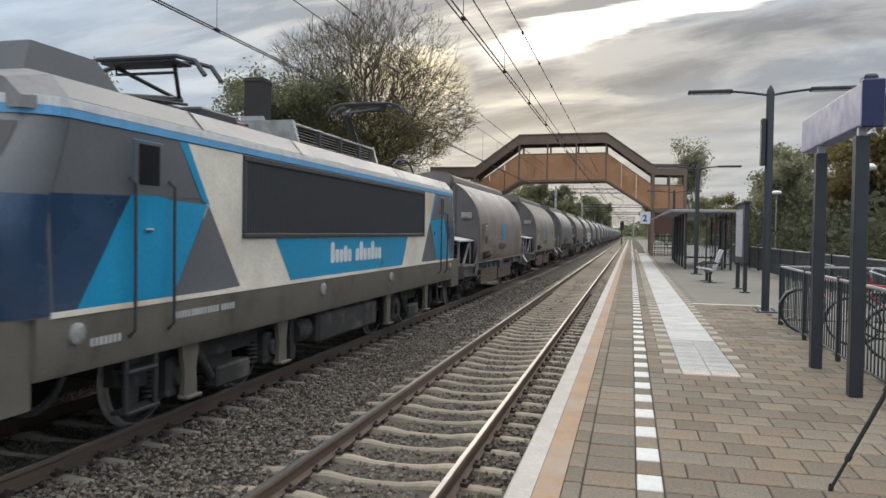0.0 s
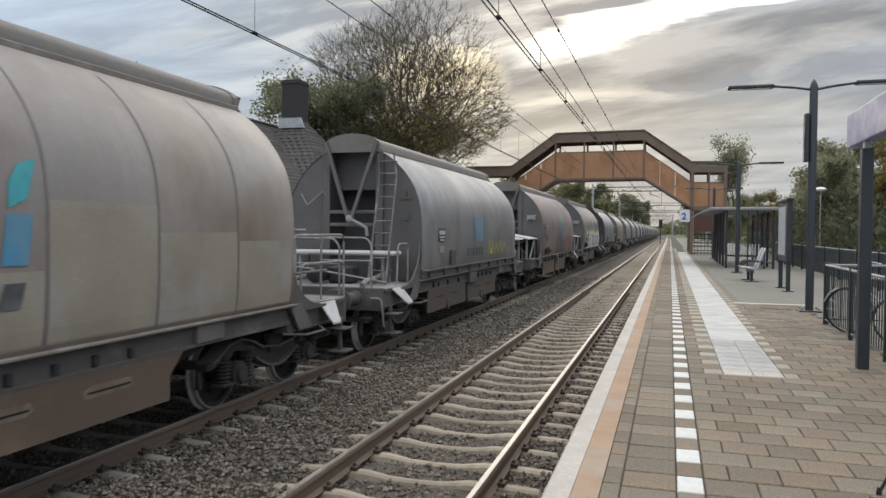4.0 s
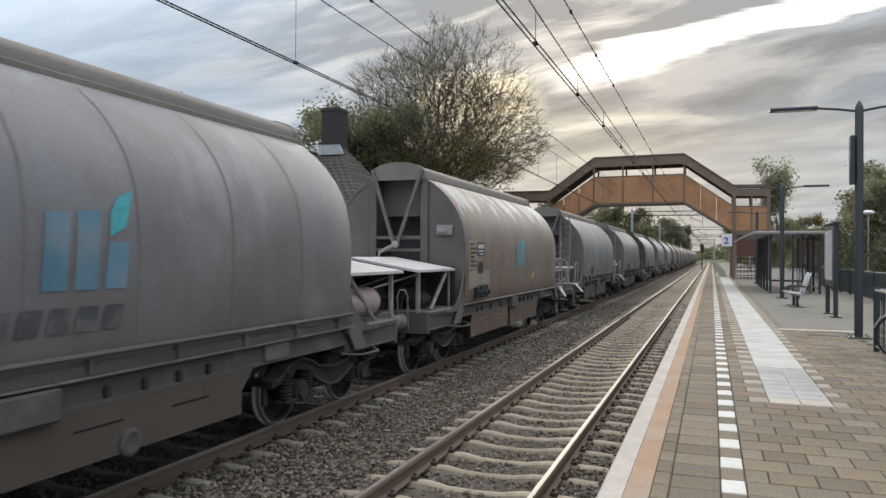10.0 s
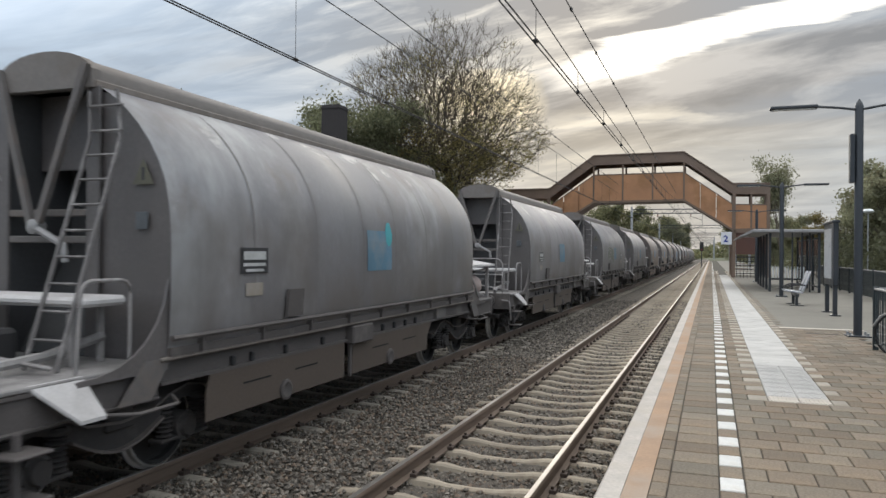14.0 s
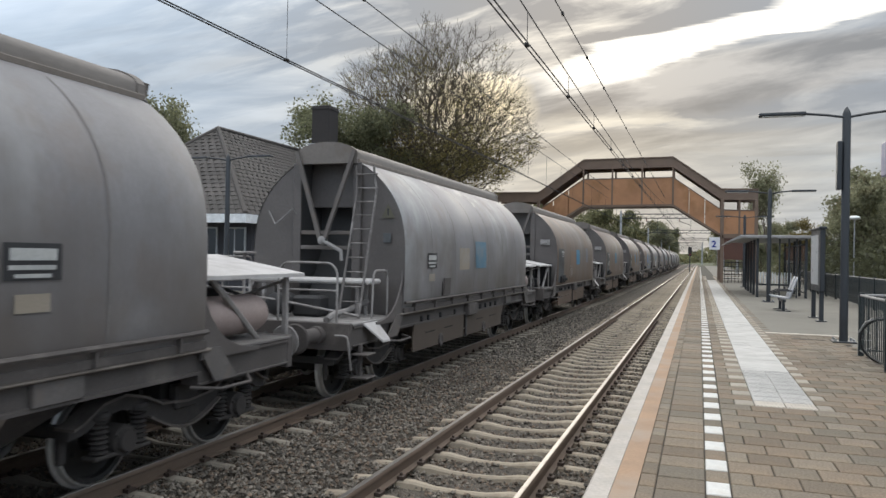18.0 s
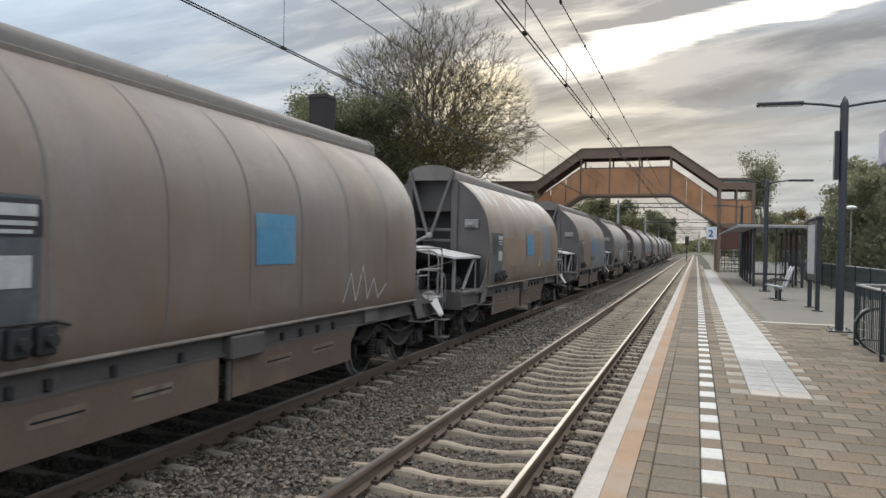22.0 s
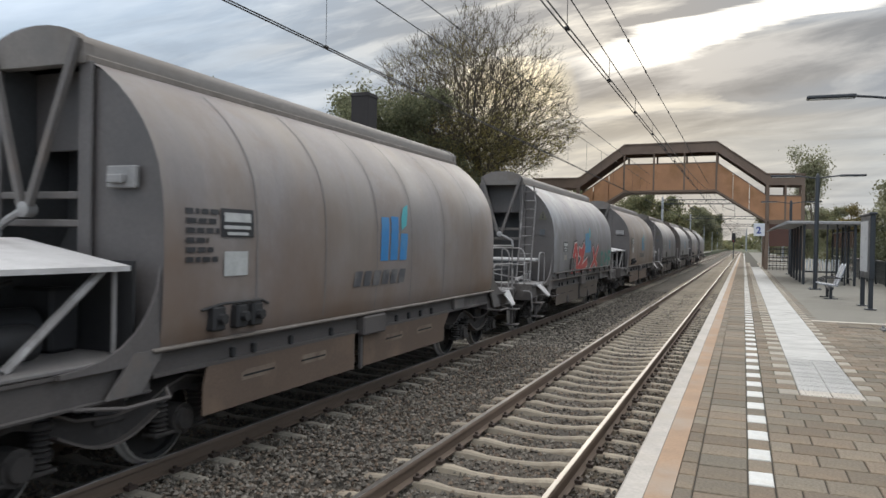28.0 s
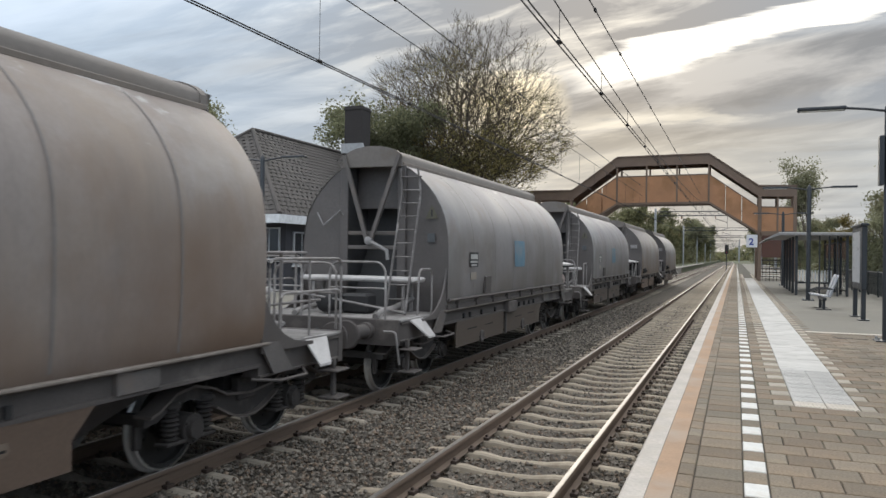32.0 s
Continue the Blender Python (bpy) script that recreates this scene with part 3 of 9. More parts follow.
        # beside the tactile strip every other course ends in a pale half block
        if r % 2:
            lay("pale_end_tile", 0.471, y)
        else:
            lay("wide_tile", 0.396, y)
        x = 1.173
        if r % 2:
            lay("pale_half_tile", x + 0.075, y)
            x += 0.15
        while x < limit:
            lay("tile", x + 0.15, y)
            x += 0.3
    for m, g in far.items():
        if g.v:
            tagged(part("far_tiles", g, M[m], p), kind="stuff")
    # pale cross band on the asphalt and a drain slot
    part("cross_band", Geo().box(1.33, 2.9, 17.0, 17.2, -0.02, 0.001), M["tactile_cream"], p)
    part("drain_cover", Geo().box(1.72, 2.30, 15.9, 16.05, -0.02, 0.003), M["clip"], p)


def platform_one():
    p = thing("far_platform", "grey paved platform on the other side of the tracks", "platform", kind="structure")
    e = -7.80
    part("platform_body", Geo().prism([(e - 0.03, -1.3), (e - 0.03, -0.05), (-34, -0.05), (-34, -1.3)], -20, 120), M["plinth"], p)
    part("coping", Geo().box(e - 0.32, e, -20, 205, -0.16, 0.0), M["edge_white"], p, "pale platform edge")
    part("paving", Geo().box(-34, e - 0.32, -20, 120, -0.06, -0.004), M["asphalt"], p)


ground()
ballast()
track("track_near", TRACK_NEAR, "straight railway track with polished rails on pale waisted concrete sleepers", "rail_top", "sleeper")
track("track_far", TRACK_FAR, "railway track with dull rails on dirty concrete sleepers in ballast", "rail_dull", "sleeper_old")
platform_two()
platform_one()

# ---- the train ----
TRAIN = []                   # (thing, place along the track at 0 m of run, turn)
SPIN = []                    # wheelsets that roll
M.update({
    "tank": mat("dusty_grey_tank_paint", (0.27, 0.26, 0.255), 0.55, scale=0.9, fine=26, bump=0.08),
    # darker than the flanks: the end faces' shade is put into this colour
    "tank_end": mat("shaded_dusty_end_plate", (0.115, 0.103, 0.099), 0.45, scale=1.1, fine=30, bump=0.1, stain=(0.10, 0.09, 0.085), stain_scale=0.8),
    # inner walls of the end recess: the hollow's shade is put into this colour
    "recess": mat("recess_shade_grey", (0.068, 0.068, 0.070), 0.8, scale=2, fine=30),
    "ridge": mat("grey_roof_walkway", (0.185, 0.165, 0.150), 0.65, scale=1.5, fine=30, bump=0.1, stain=(0.15, 0.125, 0.105), stain_scale=1.6, stretch=(1, 0.3, 1)),
    "strut": mat("dusty_end_strut", (0.135, 0.122, 0.115), 0.75, scale=3, fine=40, bump=0.2, stain=(0.15, 0.125, 0.11), stain_scale=2.5),
    "rib": mat("dark_weld_seam", (0.185, 0.172, 0.165), 0.8),
    "frame": mat("dusty_underframe", (0.092, 0.080, 0.075), 0.8, scale=2.2, fine=40, bump=0.3, stain=(0.165, 0.145, 0.132), stain_scale=1.6, stain_lo=0.55, stain_hi=0.75),
    "frame_edge": mat("pale_worn_sill_edge", (0.19, 0.162, 0.14), 0.75, scale=2.2, fine=40, stain=(0.27, 0.24, 0.215), stain_scale=2.5, stain_lo=0.55, stain_hi=0.75),
    "skirt": mat("brown_dusty_skirt_panel", (0.128, 0.088, 0.064), 0.8, scale=1.0, fine=35, bump=0.1, stain=(0.17, 0.115, 0.08), stain_scale=1.3),
    "skirt_grey": mat("grey_dusty_skirt_panel", (0.092, 0.070, 0.055), 0.8, scale=1.0, fine=35, bump=0.1, stain=(0.085, 0.066, 0.052), stain_scale=1.0),
    "scuff": mat("pale_scuffed_panel", (0.20, 0.155, 0.12), 0.8, scale=4, fine=30, stain=(0.13, 0.09, 0.066), stain_scale=3.5, stain_lo=0.42, stain_hi=0.58),
    "slot": mat("black_slot", (0.012, 0.011, 0.010), 0.9),
    "bogie": mat("grimy_bogie_iron", (0.046, 0.040, 0.037), 0.85, scale=5, fine=50, bump=0.4, stain=(0.105, 0.09, 0.082), stain_scale=3.0, stain_lo=0.55, stain_hi=0.8),
    "flange": mat("dusty_bogie_flange", (0.125, 0.106, 0.095), 0.8, scale=4, fine=50, bump=0.3, stain=(0.07, 0.06, 0.055), stain_scale=2.5),
    "wheel": mat("wheel_disc_iron", (0.032, 0.029, 0.027), 0.8, 0.0, scale=5, fine=50),
    "tread": mat("bright_wheel_tread", (0.66, 0.64, 0.61), 0.38, 0.6),
    "powder": mat("white_dolomite_dust", (0.56, 0.535, 0.52), 0.95, scale=5, fine=60, bump=0.4, vary=0.07, stain=(0.36, 0.335, 0.32), stain_scale=2.2, stain_lo=0.46, stain_hi=0.76),
    # deck below the canopy: its shade is put into this darker dust colour
    "deck": mat("shaded_dusty_deck", (0.17, 0.155, 0.148), 0.9, scale=2.5, fine=40, bump=0.3, stain=(0.17, 0.16, 0.15), stain_scale=2.0),
    "deck_pale": mat("white_dusted_deck", (0.25, 0.235, 0.225), 0.95, scale=2.0, fine=40, bump=0.3, vary=0.3, stain=(0.13, 0.12, 0.115), stain_scale=1.8, stain_lo=0.48, stain_hi=0.62),
    "ladder": mat("dusty_ladder_steel", (0.15, 0.138, 0.132), 0.6, 0.2, scale=5, fine=60, stain=(0.30, 0.28, 0.27), stain_scale=4.0),
    "rail_grey": mat("grey_handrail_paint", (0.30, 0.29, 0.285), 0.6, 0.2, scale=5, fine=60),
    "rail_pale": mat("dusty_pale_steel", (0.27, 0.25, 0.24), 0.7, 0.1, scale=5, fine=60, stain=(0.42, 0.40, 0.39), stain_scale=3.0),
    "black": mat("black_iron", (0.026, 0.025, 0.026), 0.7),
    "cyl": mat("rosy_air_cylinder", (0.33, 0.26, 0.24), 0.6, scale=2, fine=40),
    "plate_dark": mat("dark_data_panel", (0.09, 0.098, 0.105), 0.6, stain=(0.14, 0.14, 0.14), stain_scale=3),
    "plate_black": mat("black_label_plate", (0.03, 0.03, 0.033), 0.5),
    "white_paint": mat("white_spray_paint", (0.70, 0.70, 0.69), 0.6, vary=0.06, stain=(0.52, 0.51, 0.50), stain_scale=4),
    "black_paint": mat("black_spray_paint", (0.03, 0.03, 0.032), 0.55),
    "red_paint": mat("red_spray_paint", (0.42, 0.055, 0.05), 0.5, stain=(0.5, 0.12, 0.09), stain_scale=3),
    "teal_paint": mat("teal_spray_paint", (0.03, 0.20, 0.16), 0.5),
    "yellow_paint": mat("yellow_spray_paint", (0.48, 0.45, 0.10), 0.55),
    "blue_bright": mat("bright_blue_logo_paint", (0.03, 0.20, 0.46), 0.5, vary=0.12, stain=(0.06, 0.22, 0.42), stain_scale=2.2),
    "blue_logo": mat("faded_blue_logo_paint", (0.075, 0.25, 0.40), 0.6, vary=0.14, stain=(0.14, 0.26, 0.34), stain_scale=2.2),
    "blue_dim": mat("dust_veiled_blue_paint", (0.10, 0.215, 0.30), 0.6, vary=0.2, scale=1.5, stain=(0.21, 0.235, 0.25), stain_scale=1.6, stain_lo=0.42, stain_hi=0.68),
    "teal_logo": mat("faded_teal_logo_paint", (0.06, 0.36, 0.40), 0.6, vary=0.14),
    "name_ink": mat("worn_dark_lettering", (0.075, 0.075, 0.082), 0.6, vary=0.3, scale=3, stain=(0.15, 0.14, 0.135), stain_scale=3, stain_lo=0.48, stain_hi=0.62),
    "pale_ink": mat("pale_writing_paint", (0.50, 0.49, 0.47), 0.7),
    "sticker": mat("white_sticker", (0.47, 0.47, 0.455), 0.6),
    "dull_yellow": mat("dusty_yellow_sign", (0.125, 0.118, 0.085), 0.7),
    "pink_wash": mat("faded_red_spray", (0.215, 0.105, 0.09), 0.65, vary=0.25, scale=1.5, stain=(0.22, 0.17, 0.15), stain_scale=1.2),
    "yellow_tri": mat("yellow_warning_paint", (0.55, 0.50, 0.07), 0.6),
})
HALF = 4.63                  # half length of the tank
SEC = [(1.425, 1.25), (1.455, 1.31), (1.475, 1.47), (1.488, 1.75), (1.492, 2.10), (1.485, 2.42), (1.46, 2.66), (1.415, 2.88), (1.34, 3.07), (1.23, 3.26), (1.09, 3.44),
       (0.93, 3.60), (0.75, 3.74), (0.56, 3.845), (0.30, 3.93), (0.0, 3.96)]


def side_x(z):
    """Half width of the tank at height z over the rail."""
    for (xa, za), (xb, zb) in zip(SEC, SEC[1:]):
        if za <= z <= zb:
            return xa + (xb - xa) * (z - za) / (zb - za)
    return SEC[0][0] if z < SEC[0][1] else 0.0


def on_tank(verts, faces, side=1, lift=0.006, cut=0.12):
    """Lays flat artwork, given as (y, z), on the tank's curved flank, cut into level strips so that it follows the curve."""
    bm = bmesh.new()
    vs = [bm.verts.new((y, z, 0)) for y, z in verts]
    for f in faces:
        if len(set(f)) >= 3:
            try:
                bm.faces.new([vs[i] for i in f])
            except ValueError:
                pass
    lo, hi = min(z for _, z in verts), max(z for _, z in verts)
    h = math.ceil(lo / cut) * cut
    while h < hi:
        bmesh.ops.bisect_plane(bm, geom=bm.verts[:] + bm.edges[:] + bm.faces[:], plane_co=(0, h, 0), plane_no=(0, 1, 0))
        h += cut
    bm.verts.index_update()
    g = Geo().add([(side * (side_x(v.co.y) + lift), v.co.x, v.co.y) for v in bm.verts], [[v.index for v in f.verts] for f in bm.faces])
    bm.free()
    return g


def quad_art(y0, y1, z0, z1):
    return [(y0, z0), (y1, z0), (y1, z1), (y0, z1)], [(0, 1, 2, 3)]


def tank_paint(name, base, stain, flake=None, lo=0.50, hi=0.66, scale=0.55, heavy=False, dirt=(0.20, 0.148, 0.112, 0.8)):
    """Tank paint: faded base, large dust or rust areas drawn out downwards, and, on some, white flaking patches."""
    if name in MATS:
        return MATS[name]
    m = mat(name, base, 0.50, scale=0.7, fine=30, bump=0.06, vary=0.13, stain=stain, stain_scale=scale, stain_lo=lo, stain_hi=hi, grain=0.7, stretch=(1, 1, 0.45))
    nt = m.node_tree
    N, L = nt.nodes.new, nt.links.new
    bsdf = nt.nodes["Principled BSDF"]
    src = bsdf.inputs["Base Color"].links[0].from_socket
    co = N("ShaderNodeTexCoord").outputs["Object"]

    def layer(src, colour, scale, stretch, lo, hi, shift, most=1.0):
        mp = N("ShaderNodeMapping")
        mp.inputs["Scale"].default_value, mp.inputs["Location"].default_value = stretch, shift
        L(co, mp.inputs[0])
        n = N("ShaderNodeTexNoise")
        n.inputs["Scale"].default_value, n.inputs["Detail"].default_value, n.inputs["Roughness"].default_value = scale, 10, 0.66
        L(mp.outputs[0], n.inputs["Vector"])
        r = N("ShaderNodeMapRange")
        for k, q in enumerate((lo, hi, 0, most)):
            r.inputs[k + 1].default_value = q
        L(n.outputs["Fac"], r.inputs[0])
        x = N("ShaderNodeMix")
        x.data_type = "RGBA"
        L(r.outputs[0], x.inputs[0])
        L(src, x.inputs[6])
        x.inputs[7].default_value = (*colour, 1)
        return x.outputs[2]
    # runs of dirt down the flank
    src = layer(src, tuple(c * 0.6 for c in base), 1.6, (1, 1.5, 0.22), 0.46, 0.74, (2, 0, 0), 0.42)
    # patchy scuffs and rust blooms
    src = layer(src, tuple(c * q for c, q in zip(base, (0.78, 0.62, 0.50))), 1.7, (1, 0.8, 0.55), 0.52, 0.74, (4, 8, 3), 0.6)
    src = layer(src, (0.45, 0.44, 0.43), 1.3, (1, 0.5, 0.7), 0.55, 0.80, (7, 3, 1), 0.35)
    # brown dirt thrown up from the track, in ragged drifts on the lower flank
    sep = N("ShaderNodeSeparateXYZ")
    L(co, sep.inputs[0])
    r = N("ShaderNodeMapRange")
    for k, q in enumerate((1.1, 3.3, 0.30, -0.22)):
        r.inputs[k + 1].default_value = q
    L(sep.outputs[2], r.inputs[0])
    n = N("ShaderNodeTexNoise")
    n.inputs["Scale"].default_value, n.inputs["Detail"].default_value = 0.9, 6
    L(co, n.inputs["Vector"])
    s = N("ShaderNodeMath")
    L(n.outputs["Fac"], s.inputs[0])
    L(r.outputs[0], s.inputs[1])
    k = N("ShaderNodeMapRange")
    for i, q in enumerate((0.36, 0.80, 0, dirt[3])):
        k.inputs[i + 1].default_value = q
    L(s.outputs[0], k.inputs[0])
    x = N("ShaderNodeMix")
    x.data_type = "RGBA"
    L(k.outputs[0], x.inputs[0])
    L(src, x.inputs[6])
    x.inputs[7].default_value = (*dirt[:3], 1)
    src = x.outputs[2]
    if flake:
        # flaking sits on the crown of the tank, where the weather works
        sep = N("ShaderNodeSeparateXYZ")
        L(co, sep.inputs[0])
        r = N("ShaderNodeMapRange")
        for k, q in enumerate((flake, flake + 0.8, 0.0, 0.27 if heavy else 0.19)):
            r.inputs[k + 1].default_value = q
        L(sep.outputs[2], r.inputs[0])
        mp = N("ShaderNodeMapping")
        mp.inputs["Scale"].default_value = (1, 1.3, 0.5) if heavy else (1.2, 0.9, 1.1)
        L(co, mp.inputs[0])
        n = N("ShaderNodeTexNoise")
        n.inputs["Scale"].default_value, n.inputs["Detail"].default_value, n.inputs["Roughness"].default_value = 1.5, 9, 0.62
        L(mp.outputs[0], n.inputs["Vector"])
        s = N("ShaderNodeMath")
        L(n.outputs["Fac"], s.inputs[0])
        L(r.outputs[0], s.inputs[1])
        k = N("ShaderNodeMapRange")
        for i, q in enumerate((0.72, 0.80, 0, 0.9)):
            k.inputs[i + 1].default_value = q
        L(s.outputs[0], k.inputs[0])
        x = N("ShaderNodeMix")
        x.data_type = "RGBA"
        L(k.outputs[0], x.inputs[0])
        L(src, x.inputs[6])
        x.inputs[7].default_value = (0.42, 0.405, 0.395, 1)
        src = x.outputs[2]
    L(src, bsdf.inputs["Base Color"])
    return m


def wheelset(parent, y, r=0.46):
    g = Geo()
    for s in (-1, 1):
        g.lathe([(0.06, s * 0.60), (0.13, s * 0.62), (0.14, s * 0.70), (0.20, s * 0.715), (0.36, s * 0.69), (r - 0.075, s * 0.70), (r - 0.07, s * 0.765), (r - 0.028, s * 0.776)], (0, 0, 0), "x", 28, False)
        g.lathe([(0.10, s * 0.765), (0.13, s * 0.79), (0.10, s * 0.80)], (0, 0, 0), "x", 12)
    g.cyl((-0.72, 0, 0), (0.72, 0, 0), 0.08, n=12)
    # a bolt circle on the discs shows the turning
    for s in (-1, 1):
        for k in range(6):
            a = k * math.pi / 3
            g.cyl((s * 0.70, 0.25 * math.cos(a), 0.25 * math.sin(a)), (s * 0.73, 0.25 * math.cos(a), 0.25 * math.sin(a)), 0.022, n=6)
    ob = part("wheelset", g, M["wheel"], parent, at=pose(0, y, r))
    t = Geo()
    for s in (-1, 1):
        t.lathe([(r - 0.02, s * 0.70), (r + 0.028, s * 0.675), (r + 0.03, s * 0.695), (r, s * 0.715), (r - 0.004, s * 0.774), (r - 0.022, s * 0.780)], (0, 0, 0), "x", 28, False)
    return ob, t.mesh("tread", 30)


def bogie(parent, y, name="bogie"):
    """A two-axle goods bogie: gull-winged side frames, round axle boxes between coil springs, brake shoes, bolster."""
    g, flanges = Geo(), []
    for s in (-1, 1):
        x0, x1 = s * 0.97, s * 1.07
        # side frame: low at the ends, high over the axle boxes, with a sagging belly between the wheels
        up = [(-1.52, 0.66), (-1.40, 0.70), (-1.18, 0.83), (-0.90, 0.87), (-0.62, 0.80), (-0.40, 0.70), (0.0, 0.66), (0.40, 0.70), (0.62, 0.80), (0.90, 0.87), (1.18, 0.83), (1.40, 0.70), (1.52, 0.66)]
        belly = [(0.56 - 1.12 * k / 10, 0.62 - 0.19 * math.sin(math.pi * k / 10)) for k in range(11)]
        down = [(1.52, 0.58), (1.36, 0.60), (1.16, 0.70), (0.90, 0.74), (0.66, 0.68)] + belly + [(-0.66, 0.68), (-0.90, 0.74), (-1.16, 0.70), (-1.36, 0.60), (-1.52, 0.58)]
        g.prism(up + down, min(x0, x1), max(x0, x1), "x")
        flanges.append((Geo().prism(up + [(y, z + 0.026) for y, z in up[::-1]], s * 1.03 - 0.10, s * 1.03 + 0.12, "x"), "frame_flange"))
        flanges.append((Geo().prism(belly + [(y, z - 0.026) for y, z in belly[::-1]], s * 1.03 - 0.10, s * 1.03 + 0.11, "x"), "belly_flange"))
        for e in (-1, 1):
            # axle box: a round housing with a bolted cover and two wings for the springs
            g.cyl((s * 0.92, e * 0.9, 0.46), (s * 1.12, e * 0.9, 0.46), 0.15, n=16)
            g.cyl((s * 1.12, e * 0.9, 0.46), (s * 1.17, e * 0.9, 0.46), 0.115, 0.10, 14)
            for k in range(3):
                a = k * 2.094 + 0.5
                g.cyl((s * 1.12, e * 0.9 + 0.125 * math.cos(a), 0.46 + 0.125 * math.sin(a)), (s * 1.145, e * 0.9 + 0.125 * math.cos(a), 0.46 + 0.125 * math.sin(a)), 0.016, n=6)
            g.rbox(s * 1.03 - 0.09, s * 1.03 + 0.09, e * 0.9 - 0.36, e * 0.9 + 0.36, 0.335, 0.375, 0.012)
            for w in (-1, 1):
                yy = e * 0.9 + w * 0.25
                for k in range(7):
                    g.lathe([(0.062, 0.0), (0.088, 0.016), (0.088, 0.022), (0.062, 0.036)], (s * 1.04, yy, 0.378 + k * 0.046), "z", 12)
                g.cyl((s * 1.04, yy, 0.37), (s * 1.04, yy, 0.74), 0.05, n=8)
                g.lathe([(0.105, 0.0), (0.11, 0.03), (0.085, 0.06)], (s * 1.04, yy, 0.70), "z", 12)
            # brake shoe and hanger on the inner side of the wheel
            q = e * 0.9 - e * 0.51
            g.prism([(q, 0.30), (q - e * 0.05, 0.34), (q - e * 0.05, 0.58), (q, 0.62), (q + e * 0.04, 0.46)], s * 0.76 - 0.05, s * 0.76 + 0.05, "x")
            g.cyl((s * 0.76, q - e * 0.03, 0.46), (s * 0.76, q - e * 0.10, 0.80), 0.025, n=6)
            g.rbox(s * 0.90 - 0.03, s * 0.90 + 0.03, e * 1.44 - 0.04, e * 1.44 + 0.04, 0.34, 0.66, 0.01)
        g.rbox(s * 1.06 - 0.06, s * 1.06 + 0.06, -0.17, 0.17, 0.60, 0.86, 0.02)
    g.box(-0.95, 0.95, -0.22, 0.22, 0.50, 0.86)
    for e in (-1, 1):
        g.box(-0.95, 0.95, e * 1.44 - 0.04, e * 1.44 + 0.04, 0.58, 0.68)
        g.cyl((-0.9, e * 0.42, 0.42), (0.9, e * 0.42, 0.42), 0.04, n=8)
    b = part(name, g, M["bogie"], parent, at=pose(0, y, 0))
    for f, nm in flanges:
        part(nm, f, M["flange"], b)
    for e in (-0.9, 0.9):
        w, tread = wheelset(b, e)
        SPIN.append(w)
        w.data.materials.append(M["tread"])
        # the bright tread is the rim of the same turning wheelset
        k = len(w.data.vertices)
        bm = bmesh.new()
        bm.from_mesh(w.data)
        n0 = len(bm.faces)
        bm.from_mesh(tread)
        for f in list(bm.faces)[n0:]:
            f.material_index = 1
        bm.to_mesh(w.data)
        bm.free()
    return b


